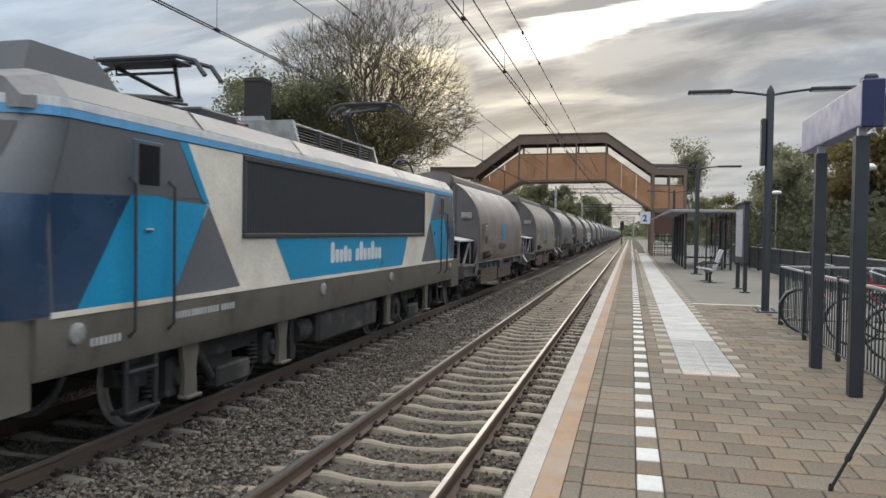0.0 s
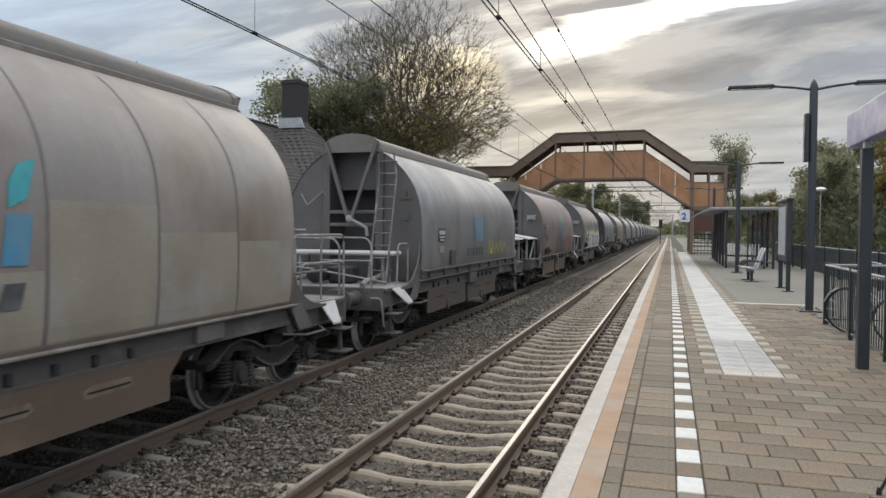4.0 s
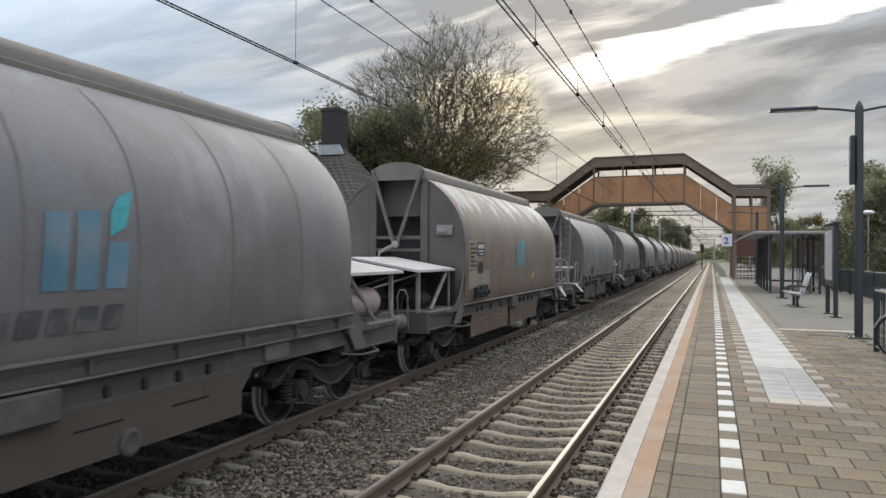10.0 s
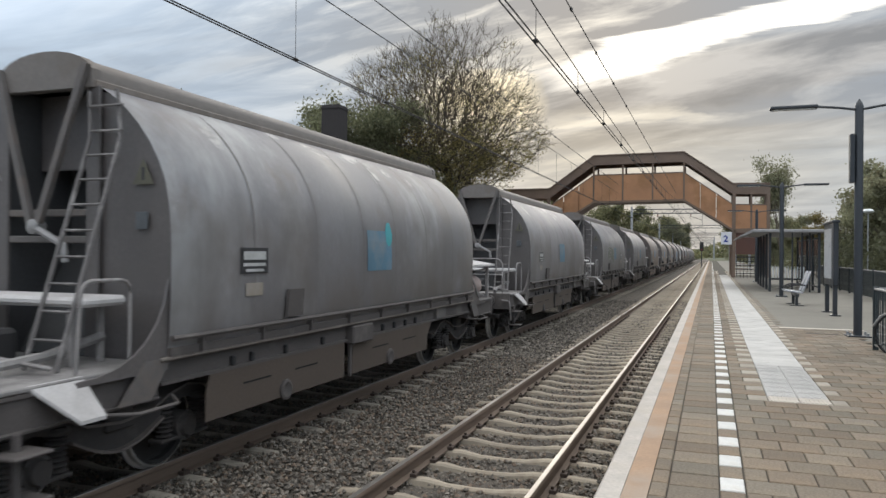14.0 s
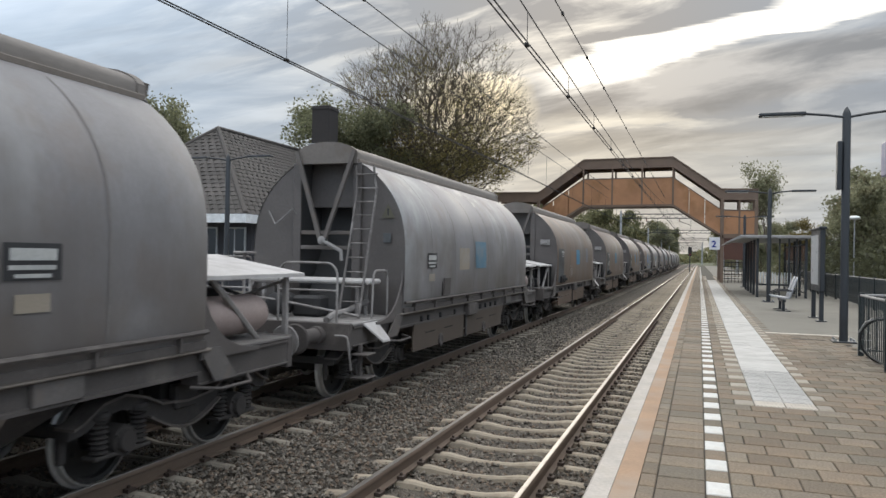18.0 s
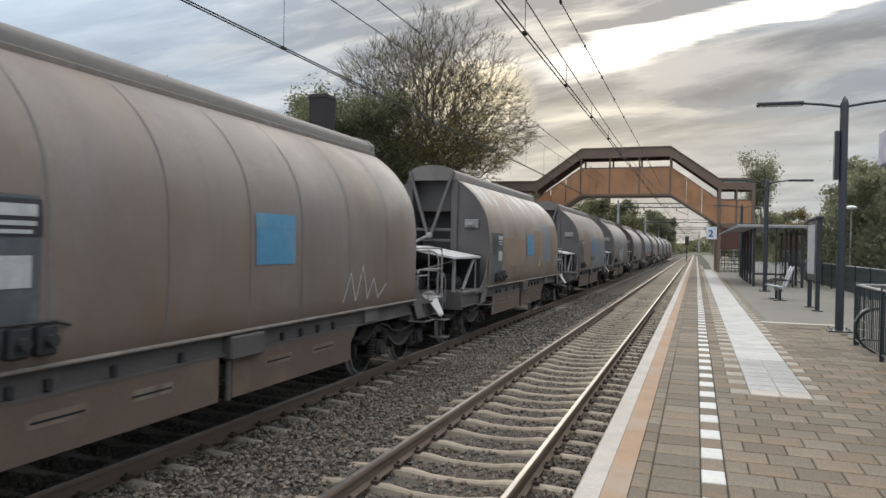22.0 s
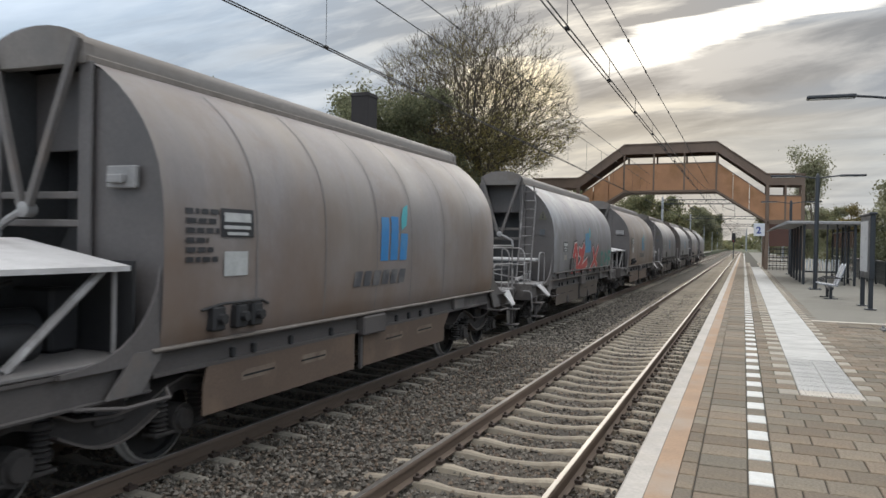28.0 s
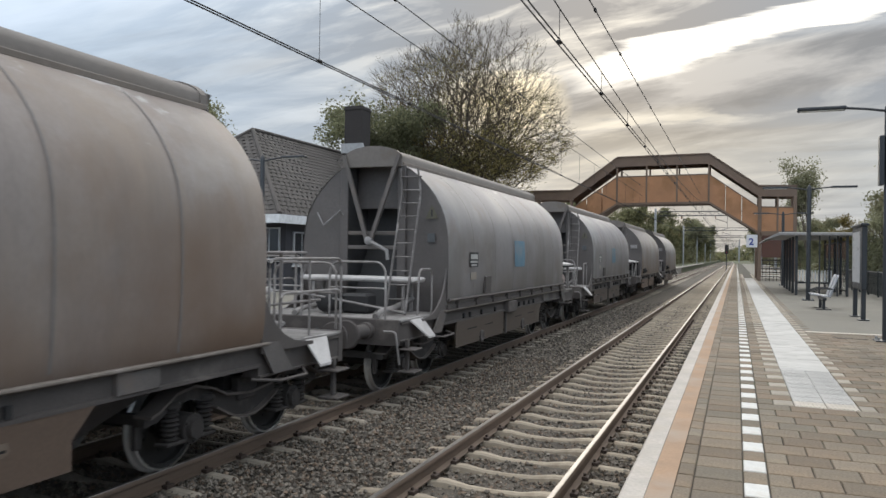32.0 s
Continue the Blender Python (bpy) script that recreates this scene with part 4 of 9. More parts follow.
def wagon_prototype():
    """A covered hopper wagon. Its sheltered end points to -y, its ladder end to +y; +x is the flank with the brown skirts."""
    wg = thing("hopper_wagon", "dusty grey covered hopper wagon on two bogies", "goods wagon", group="wagons of the goods train")
    # tank shell and end plates
    prof = SEC + [(-x, z) for x, z in SEC[-2::-1]]
    g = Geo()
    ys = [-HALF, -HALF + 0.03] + [-HALF + 2 * HALF * k / 14 for k in range(1, 14)] + [HALF - 0.03, HALF]
    P = [(x * (0.992 if i in (0, len(ys) - 1) else 1.0), y, z) for i, y in enumerate(ys) for x, z in prof]
    n = len(prof)
    F = [(j * n + i, j * n + i + 1, (j + 1) * n + i + 1, (j + 1) * n + i) for j in range(len(ys) - 1) for i in range(n - 1)]
    tank = part("tank", g.add(P, F), M["tank"], wg, smooth=50)
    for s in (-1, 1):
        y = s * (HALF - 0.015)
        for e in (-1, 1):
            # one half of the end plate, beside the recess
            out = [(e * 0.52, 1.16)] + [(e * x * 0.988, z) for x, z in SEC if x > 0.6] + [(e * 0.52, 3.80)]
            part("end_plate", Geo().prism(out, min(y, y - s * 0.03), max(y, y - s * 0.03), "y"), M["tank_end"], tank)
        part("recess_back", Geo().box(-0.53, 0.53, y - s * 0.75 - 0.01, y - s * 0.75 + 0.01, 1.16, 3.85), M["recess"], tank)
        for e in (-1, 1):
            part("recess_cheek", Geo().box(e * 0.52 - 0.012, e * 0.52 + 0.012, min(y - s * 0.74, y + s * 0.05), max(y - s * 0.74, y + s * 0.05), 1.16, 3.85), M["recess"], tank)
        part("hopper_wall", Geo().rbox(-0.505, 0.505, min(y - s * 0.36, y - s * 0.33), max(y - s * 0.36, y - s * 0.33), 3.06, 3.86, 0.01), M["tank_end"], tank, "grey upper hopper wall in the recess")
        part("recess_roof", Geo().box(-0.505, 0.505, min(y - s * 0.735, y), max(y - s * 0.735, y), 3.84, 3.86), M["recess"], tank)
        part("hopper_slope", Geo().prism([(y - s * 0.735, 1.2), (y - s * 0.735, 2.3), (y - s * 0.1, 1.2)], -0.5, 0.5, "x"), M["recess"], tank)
        for e in (-1, 1):
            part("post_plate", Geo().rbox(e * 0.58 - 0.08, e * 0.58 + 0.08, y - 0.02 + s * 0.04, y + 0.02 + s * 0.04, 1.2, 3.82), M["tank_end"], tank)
        for z in (2.34, 2.60):
            part("cross_bar", Geo().rbox(-0.5, 0.5, y + s * 0.02 - 0.03, y + s * 0.02 + 0.03, z - 0.035, z + 0.035), M["strut"], tank)
        for e in (-1, 1):
            a, b = Vector((e * 0.56, y + s * 0.10, 4.02)), Vector((e * 0.05, y + s * 0.16, 2.50))
            w = (b - a).normalized()
            sx = Vector((w.z, 0, -w.x)) * 0.034
            v = Geo().add([a + sx, a - sx, b - sx, b + sx, a + sx + Vector((0, s * 0.06, 0)), a - sx + Vector((0, s * 0.06, 0)), b - sx + Vector((0, s * 0.06, 0)), b + sx + Vector((0, s * 0.06, 0))],
                  [(0, 1, 2, 3), (4, 7, 6, 5), (0, 4, 5, 1), (1, 5, 6, 2), (2, 6, 7, 3), (3, 7, 4, 0)])
            part("v_strut", v, M["strut"], tank, "grey slanting strut")
        v = Geo()
        v.lathe([(0.06, y + s * 0.10), (0.075, y + s * 0.13), (0.075, y + s * 0.22), (0.04, y + s * 0.24)], (0, 0, 2.46), "y", 14)
        v.tube([(0, y + s * 0.2, 2.46), (-0.22, y + s * 0.2, 2.36), (-0.36, y + s * 0.18, 2.28), (-0.38, y + s * 0.18, 2.12)], 0.035, 6)
        part("pivot_arm", v, M["rail_grey"], tank)
        # visor and flared side gussets
        arc = [(-0.60, 3.80)] + [(0.60 * math.sin(radians(a)), 3.94 + 0.24 * math.cos(radians(a))) for a in range(-80, 81, 16)] + [(0.60, 3.80)]
        part("visor", Geo().prism(arc, min(y + s * 0.10, y - s * 0.02), max(y + s * 0.10, y - s * 0.02), "y"), M["ridge"], tank)
        for e in (-1, 1):
            curve = [(y, 1.98)] + [(y + s * (1.05 * (k / 7) ** 1.6), 1.98 - 0.80 * (1 - (1 - k / 7) ** 2.1)) for k in range(1, 8)] + [(y + s * 1.05, 1.14), (y, 1.14)]
            part("side_gusset", Geo().prism(curve, e * 1.43 - 0.015, e * 1.43 + 0.015, "x"), M["tank_end"], tank)
    arc = [(-0.58, 3.84)] + [(0.585 * math.sin(radians(a)), 3.945 + 0.21 * math.cos(radians(a))) for a in range(-84, 85, 14)] + [(0.58, 3.84)]
    part("roof_walkway", Geo().prism(arc, -HALF - 0.02, HALF + 0.02), M["ridge"], wg, "long rounded roof cover")
    for e in (-1, 1):
        lip = Geo().rbox(e * 0.60 - 0.025, e * 0.60 + 0.025, -HALF - 0.05, HALF + 0.05, 3.80, 3.875, 0.012)
        part("cover_lip", lip, M["frame_edge"], wg, "pale worn lip of the roof cover")
    for yy in (-3.30, -1.92, -0.56, 0.59, 1.93, 3.30):
        g = Geo()
        prof2 = [(x + 0.006, z) for x, z in SEC[1:-3]]
        P = [(x, yy + d, z) for x, z in prof2 for d in (-0.012, 0.012)]
        g.add(P, [(2 * i, 2 * i + 1, 2 * i + 3, 2 * i + 2) for i in range(len(prof2) - 1)])
        part("seam", g, M["rib"], tank)
        part("seam", Geo().add([(-x, y, z) for x, y, z in P], [(2 * i, 2 * i + 2, 2 * i + 3, 2 * i + 1) for i in range(len(prof2) - 1)]), M["rib"], tank)
    # underframe
    for e in (-1, 1):
        # deep sole bar under the tank, lower ones under the end decks
        part("sole_bar", Geo().prism([(e * 1.16, 0.99), (e * 1.41, 0.99), (e * 1.41, 1.02), (e * 1.375, 1.03), (e * 1.375, 1.20), (e * 1.43, 1.22), (e * 1.43, 1.25), (e * 1.16, 1.25)], -4.66, 4.66), M["frame"], wg)
        for s in (-1, 1):
            part("deck_beam", Geo().prism([(e * 1.16, 0.87), (e * 1.39, 0.87), (e * 1.395, 0.89), (e * 1.37, 0.90), (e * 1.37, 1.13), (e * 1.40, 1.14), (e * 1.40, 1.17), (e * 1.16, 1.17)], min(s * 4.662, s * 6.388), max(s * 4.662, s * 6.388)), M["frame"], wg)
    for s in (-1, 1):
        part("headstock", Geo().rbox(-1.38, 1.38, s * 6.45 - 0.06, s * 6.45 + 0.06, 0.82, 1.22, 0.01), M["frame"], wg)
    part("centre_sill", Geo().box(-0.25, 0.25, -6.38, 6.38, 0.80, 1.1), M["frame"], wg)
    for e in (-1, 1):
        edge = Geo().rbox(e * 1.45 - 0.035, e * 1.45 + 0.035, -HALF - 0.1, HALF + 0.1, 1.225, 1.26, 0.01)
        part("sill_edge", edge, M["frame_edge"], wg)
    for yc in (-2.2, 2.2):
        h = Geo().add([(-1.1, yc - 1.9, 1.15), (1.1, yc - 1.9, 1.15), (1.1, yc + 1.9, 1.15), (-1.1, yc + 1.9, 1.15), (-0.55, yc - 0.6, 0.42), (0.55, yc - 0.6, 0.42), (0.55, yc + 0.6, 0.42), (-0.55, yc + 0.6, 0.42)],
              [(0, 1, 5, 4), (1, 2, 6, 5), (2, 3, 7, 6), (3, 0, 4, 7), (4, 5, 6, 7)])
        part("hopper_chute", h, M["frame"], wg)
    # skirts: two brown panels on each flank, the same when the wagon is turned round
    for e in (-1, 1):
        m = "skirt" if e > 0 else "skirt_grey"
        xa, xb = min(e * 1.385, e * 1.405), max(e * 1.385, e * 1.405)
        for prof in ([(-3.93, 1.02), (-1.0, 1.02), (-1.0, 0.52), (-4.0, 0.52), (-4.0, 0.80)], [(-0.75, 1.02), (2.45, 1.02), (2.20, 0.76), (2.20, 0.52), (-0.75, 0.52)]):
            p = part("skirt_panel", Geo().prism([(e * y, z) for y, z in prof], xa, xb, "x"), M[m], wg, "brown dusty skirt panel")
            ya, yb = min(q[0] for q in prof), max(q[0] for q in prof)
            for f in (0.30, 0.66):
                c = e * (ya + (yb - ya) * f)
                if e > 0:
                    part("slot_scuff", Geo().prism([(c - 0.30, 0.765), (c + 0.25, 0.765), (c + 0.31, 0.80), (c + 0.28, 0.868), (c - 0.22, 0.872), (c - 0.32, 0.84)], 1.4042, 1.4062, "x"), M["scuff"], p)
                part("slot", Geo().box(min(e * 1.404, e * 1.409), max(e * 1.404, e * 1.409), c - 0.27, c + 0.27, 0.80, 0.82), M["slot"], p)
            c = e * (-2.52 if ya < -2 else 0.55)
            if e < 0:
                part("round_cap", Geo().lathe([(0.125, e * 1.40), (0.125, e * 1.43), (0.09, e * 1.44), (0.04, e * 1.42), (0.0, e * 1.42)], (0, c, 0.60), "x", 14), M["frame"], p)
        for yy in (-3.55, -3.2, -2.5, -1.6, 0.3, 0.75, 1.2, 1.65):
            part("sole_bracket", Geo().rbox(min(e * 1.37, e * 1.42), max(e * 1.37, e * 1.42), e * yy - 0.03, e * yy + 0.03, 1.03, 1.13, 0.01), M["black"], wg)
        part("gusset_plate", Geo().rbox(min(e * 1.36, e * 1.435), max(e * 1.36, e * 1.435), min(e * 2.62, e * 3.12), max(e * 2.62, e * 3.12), 1.02, 1.22, 0.01), M["strut"], wg)
        part("release_box", Geo().rbox(min(e * 1.36, e * 1.50), max(e * 1.36, e * 1.50), min(e * -0.25, e * -0.90), max(e * -0.25, e * -0.90), 0.95, 1.21, 0.02), M["frame"], wg)
        part("release_rod", Geo().rbox(min(e * 1.38, e * 1.43), max(e * 1.38, e * 1.43), min(e * -0.80, e * -0.86), max(e * -0.80, e * -0.86), 0.50, 0.98, 0.01), M["frame"], wg)
        for s in (-1, 1):
            part("corner_gusset", Geo().prism([(s * 4.58, 1.25), (s * 4.92, 1.25), (s * 5.22, 0.90), (s * 4.84, 0.90)], e * 1.44 - 0.015, e * 1.44 + 0.015, "x"), M["strut"], wg)
    # valves near the sheltered end
    for yy in (-3.95, -3.60, -3.35):
        part("valve", Geo().rbox(1.42, 1.56, yy - 0.09, yy + 0.09, 1.34, 1.58, 0.02).cyl((1.50, yy, 1.46), (1.62, yy, 1.46), 0.05, n=8), M["black"], wg)
    part("valve_rod", Geo().tube([(1.50, -4.15, 1.55), (1.55, -3.9, 1.60), (1.55, -3.3, 1.60), (1.50, -3.1, 1.55)], 0.015, 6), M["black"], wg)
    # the grey flank: a pipe along the sill, a deeper plate, a hatch
    q = Geo()
    q.tube([(-1.50, -HALF, 1.43), (-1.53, -HALF + 0.3, 1.43), (-1.53, HALF - 0.3, 1.43), (-1.50, HALF, 1.43)], 0.028, 6)
    for k in range(9):
        q.box(-1.53, -1.44, -4.2 + k * 1.05 - 0.02, -4.2 + k * 1.05 + 0.02, 1.27, 1.43)
    q.box(-1.49, -1.45, -HALF, HALF, 1.262, 1.34)
    part("side_pipe", q, M["frame"], wg)
    part("step_plate", Geo().add([(-1.50, 2.35, 1.48), (-1.50, 2.70, 1.48), (-1.50, 2.66, 1.80), (-1.50, 2.32, 1.80), (-1.54, 2.35, 1.48), (-1.54, 2.70, 1.48), (-1.54, 2.66, 1.80), (-1.54, 2.32, 1.80)],
                                 [(0, 1, 2, 3), (4, 7, 6, 5), (0, 4, 5, 1), (1, 5, 6, 2), (2, 6, 7, 3), (3, 7, 4, 0)]), M["frame"], wg)
    # buffers and couplings
    for s in (-1, 1):
        for e in (-1, 1):
            g = Geo()
            g.lathe([(0.13, s * 6.5), (0.13, s * 6.62), (0.105, s * 6.63), (0.105, s * 7.0), (0.085, s * 7.0), (0.085, s * 7.14), (0.21, s * 7.15), (0.22, s * 7.17), (0.20, s * 7.19)], (e * 0.875, 0, 1.04), "y", 18)
            part("buffer", g, M["rail_pale"] if s < 0 else M["frame"], wg)
        c = Geo()
        c.tube([(0, s * 6.5, 1.0), (0, s * 6.85, 0.93), (0, s * 7.2, 0.86)], 0.05, 6)
        c.tube([(0.35, s * 6.5, 0.9), (0.36, s * 6.75, 0.6), (0.30, s * 7.1, 0.62), (0.2, s * 7.22, 0.8)], 0.028, 6)
        part("coupling", c, M["black"], wg)
    for s in (-1, 1):
        part("deck_plate", Geo().rbox(-1.40, 1.40, min(s * 4.66, s * 6.42), max(s * 4.66, s * 6.42), 1.175, 1.215, 0.01), M["deck_pale" if s > 0 else "deck"], wg, "deck plate under pale dust")
    # sheltered end: canopy with posts, struts and machinery under it
    ca = Geo()
    for e in (-1, 1):
        ca.add([(0, -6.88, 2.20), (e * 1.32, -6.88, 1.98), (e * 1.32, -4.85, 1.98), (0, -4.85, 2.20), (0, -6.88, 2.16), (e * 1.32, -6.88, 1.935), (e * 1.32, -4.85, 1.935), (0, -4.85, 2.16)],
               [(0, 1, 2, 3), (4, 7, 6, 5), (0, 4, 5, 1), (1, 5, 6, 2), (2, 6, 7, 3)])
    cn = part("canopy", ca, M["powder"], wg, "small canopy white with dust", smooth=0)
    for e in (-1, 1):
        x = e * 1.22
        part("canopy_post", Geo().rbox(x - 0.035, x + 0.035, -6.62, -6.55, 1.2, 1.97), M["rail_pale"], cn)
        part("canopy_strut", Geo().cyl((x, -5.05, 1.95), (x, -5.95, 1.22), 0.038, n=6), M["rail_pale"], cn)
        part("canopy_post", Geo().rbox(x - 0.02, x + 0.02, -4.95, -4.91, 1.2, 1.95), M["rail_pale"], cn)
        part("canopy_strut", Geo().tube([(x, -6.62, 1.90), (e * 0.3, -6.72, 1.60), (e * 0.12, -6.72, 1.25)], 0.02, 5), M["rail_grey"], cn)
    part("brake_cylinder", Geo().lathe([(0.05, -6.3), (0.24, -6.28), (0.27, -6.2), (0.27, -5.4), (0.24, -5.32), (0.05, -5.3)], (-0.45, 0, 1.52), "y", 16), M["black"], wg)
    part("air_tank", Geo().lathe([(0.05, -5.9), (0.17, -5.88), (0.17, -5.2), (0.05, -5.18)], (0.55, 0, 1.45), "y", 14), M["black"], wg)
    part("air_tank", Geo().lathe([(0.04, -6.0), (0.15, -5.98), (0.15, -5.5), (0.04, -5.48)], (0.92, 0, 1.38), "y", 14), M["black"], wg)
    for x0, x1, y0, y1, z1 in ((0.1, 0.4, -6.4, -6.1, 1.6), (0.25, 0.75, -5.15, -4.85, 1.78)):
        part("valve_cabinet", Geo().rbox(x0, x1, y0, y1, 1.22, z1, 0.03), M["black"], wg)
    part("long_air_tank", Geo().lathe([(0.05, -6.25), (0.20, -6.23), (0.235, -6.12), (0.235, -5.15), (0.20, -5.05), (0.05, -5.03)], (-1.0, 0, 1.50), "y", 18), M["cyl"], wg, "dusty rosy air tank lying under the canopy")
    part("air_pipe", Geo().tube([(-1.0, -6.3, 1.5), (0.1, -6.35, 1.42), (1.0, -6.2, 1.46)], 0.03, 6), M["black"], wg)
    for x in (-0.9, -0.2, 0.3, 0.75):
        part("air_pipe", Geo().tube([(x, -6.25, 1.25), (x + 0.05, -6.2, 1.7), (x + 0.1, -5.6, 1.86)], 0.022, 6), M["black"], wg)
    # added sheet, no wagon part: blackens the shaded space under the canopy
    part("engine_screen", Geo().box(-1.30, 1.30, -4.80, -4.77, 1.22, 2.02), M["black"], wg, "black sheet standing in for the shade under the canopy")
    part("ridge_plate", Geo().prism([(-1.30, 1.93), (0, 2.15), (1.30, 1.93)], -6.60, -6.57, "y"), M["black"], cn)
    hk = Geo()
    hk.tube([(1.10, -6.75, 0.9), (1.10, -6.78, 1.5), (1.05, -6.78, 1.62), (0.95, -6.78, 1.62), (0.90, -6.78, 1.5), (0.90, -6.75, 1.2)], 0.018, 6)
    part("shunter_grip", hk, M["ladder"], wg)
    # ladder end: rails, ladder, dusty chest
    ld = Geo()
    for x in (-0.98, -0.62):
        ld.tube([(x * 0.93, 4.72, 3.75), (x, 4.74, 3.3), (x - 0.08, 5.52, 1.22)], 0.022, 6)
    for k in range(10):
        f = k / 9.5
        z = 3.6 - 2.25 * f
        f = max(0.0, (3.3 - z) / 2.08)
        y = 4.74 + f * 0.78
        ld.tube([(-1.0 - 0.08 * f, y, z), (-0.60 - 0.08 * f, y, z)], 0.014, 6)
    part("ladder", ld, M["ladder"], wg, "dusty steel ladder")
    def rail_part(pts, r=0.018):
        # corners are bent, not mitred
        pts, out = [Vector(q) for q in pts], []
        for k, q in enumerate(pts):
            if 0 < k < len(pts) - 1 and len(pts) > 3:
                a, b = pts[k - 1] - q, pts[k + 1] - q
                w = min(0.12, a.length * 0.45, b.length * 0.45)
                p0, p1 = q + a.normalized() * w, q + b.normalized() * w
                out += [p0.lerp(q, f).lerp(q.lerp(p1, f), f) for f in (0.0, 0.33, 0.67, 1.0)]
            else:
                out.append(q)
        part("handrail", Geo().tube(out, r, 7), M["rail_pale"], wg, "bent grey tube handrail")
    # a short hoop beside the ladder, long rails on the other flank
    rail_part([(-1.30, 4.95, 1.22), (-1.30, 4.95, 1.98), (-1.30, 5.50, 1.98), (-1.30, 5.55, 1.22)])
    rail_part([(1.30, 4.95, 1.22), (1.30, 4.95, 2.16), (1.30, 6.58, 2.16), (1.30, 6.58, 1.22)])
    rail_part([(1.34, 5.10, 1.22), (1.34, 5.10, 1.76), (1.34, 6.50, 1.76), (1.34, 6.50, 1.22)])
    rail_part([(1.30, 5.8, 1.22), (1.30, 5.8, 2.16)], 0.014)
    for e in (-1, 1):
        rail_part([(e * 1.22, 6.60, 1.22), (e * 1.22, 6.60, 1.98), (e * 1.12, 6.60, 2.10), (e * 0.35, 6.60, 2.10), (e * 0.25, 6.60, 1.98), (e * 0.25, 6.60, 1.22)])
        rail_part([(e * 1.22, 6.60, 1.70), (e * 0.25, 6.60, 1.70)], 0.014)
    rail_part([(-1.42, 6.5, 0.55), (-1.42, 6.6, 0.9), (-1.40, 6.6, 1.05), (-1.2, 6.6, 1.05)], 0.018)
    part("dust_chest", Geo().rbox(-1.12, 1.12, 4.78, 5.30, 1.74, 1.83, 0.03), M["powder"], wg, "flat cover white with dust")
    for x in (-0.88, 0.88):
        for y in (4.86, 5.20):
            part("chest_leg", Geo().rbox(x - 0.03, x + 0.03, y - 0.03, y + 0.03, 1.21, 1.72), M["rail_pale"], wg)
    part("dust_pump", Geo().lathe([(0.03, 5.5), (0.17, 5.52), (0.18, 5.95), (0.12, 6.0), (0.03, 6.02)], (0.2, 0, 1.42), "y", 14), M["black"], wg)
    part("pump_case", Geo().rbox(-0.45, 0.05, 5.34, 5.70, 1.22, 1.55, 0.04), M["black"], wg)
    for x in (-0.9, 0.55):
        part("dust_hose", Geo().tube([(x, 4.85, 1.45), (x + 0.1, 5.4, 1.32), (x + 0.05, 6.0, 1.30), (x - 0.1, 6.5, 1.26)], 0.045, 7), M["deck_pale"], wg, "hose white with dust")
    part("cross_brace", Geo().tube([(-1.1, 5.6, 1.26), (0.2, 6.0, 1.50), (1.1, 6.4, 1.62)], 0.02, 6), M["rail_pale"], wg)
    hw = Geo()
    hw.tube([(0.75, 6.0, 1.22), (0.75, 6.0, 2.20)], 0.025, 6)
    hw.rbox(0.62, 0.88, 5.85, 6.15, 2.20, 2.25, 0.02)
    part("brake_column", hw, M["rail_pale"], wg)
    # corner steps on both ends
    for s in (-1, 1):
        for e in (-1, 1):
            f = Geo()
            f.add([(e * 1.38, s * 5.56, 1.22), (e * 1.38, s * 6.08, 1.22), (e * 1.62, s * 5.80, 0.92), (e * 1.62, s * 5.54, 0.92), (e * 1.38, s * 5.56, 1.19), (e * 1.38, s * 6.08, 1.19), (e * 1.62, s * 5.80, 0.89), (e * 1.62, s * 5.54, 0.89)],
                  [(0, 1, 2, 3), (4, 7, 6, 5), (0, 4, 5, 1), (1, 5, 6, 2), (2, 6, 7, 3), (3, 7, 4, 0)])
            if s > 0:
                part("dusty_wing_plate", f, M["powder"], wg)
            part("step_hoop", Geo().tube([(e * 1.40, s * 4.5, 0.88), (e * 1.63, s * 4.7, 0.86), (e * 1.64, s * 5.2, 0.86), (e * 1.40, s * 5.5, 0.88)], 0.018, 6), M["frame"], wg)
            if s > 0:
                rl = Geo()
                rl.rbox(e * 1.45 - 0.16, e * 1.45 + 0.12, s * 6.2 - 0.17, s * 6.2 + 0.17, 0.40, 0.43)
                rl.rbox(e * 1.45 - 0.16, e * 1.45 + 0.12, s * 6.2 - 0.17, s * 6.2 + 0.17, 0.74, 0.77)
                rl.rbox(e * 1.42 - 0.03, e * 1.42 + 0.03, s * 6.2 - 0.03, s * 6.2 + 0.03, 0.42, 0.9)
                part("foot_step", rl, M["frame"], wg)
    # data plates on the end plate
    tx = Geo().rbox(0.86, 1.20, -HALF - 0.06, -HALF + 0.0, 2.66, 2.86, 0.01)
    tx.rbox(0.92, 1.10, -HALF - 0.12, -HALF - 0.05, 2.70, 2.78, 0.01)
    part("lamp_bracket", tx, M["rail_grey"], wg)
    # signs and a bent rod on the plates of the ladder end
    yy = HALF + 0.018
    part("warning_sign", Geo().prism([(-1.28, 2.86), (-1.04, 2.86), (-1.16, 3.10)], yy - 0.004, yy, "y"), M["dull_yellow"], wg)
    part("warning_mark", Geo().box(-1.175, -1.145, yy, yy + 0.003, 2.90, 3.02), M["plate_black"], wg)
    part("small_plate", Geo().rbox(-1.22, -1.08, yy - 0.004, yy + 0.004, 2.44, 2.60), M["plate_dark"], wg)
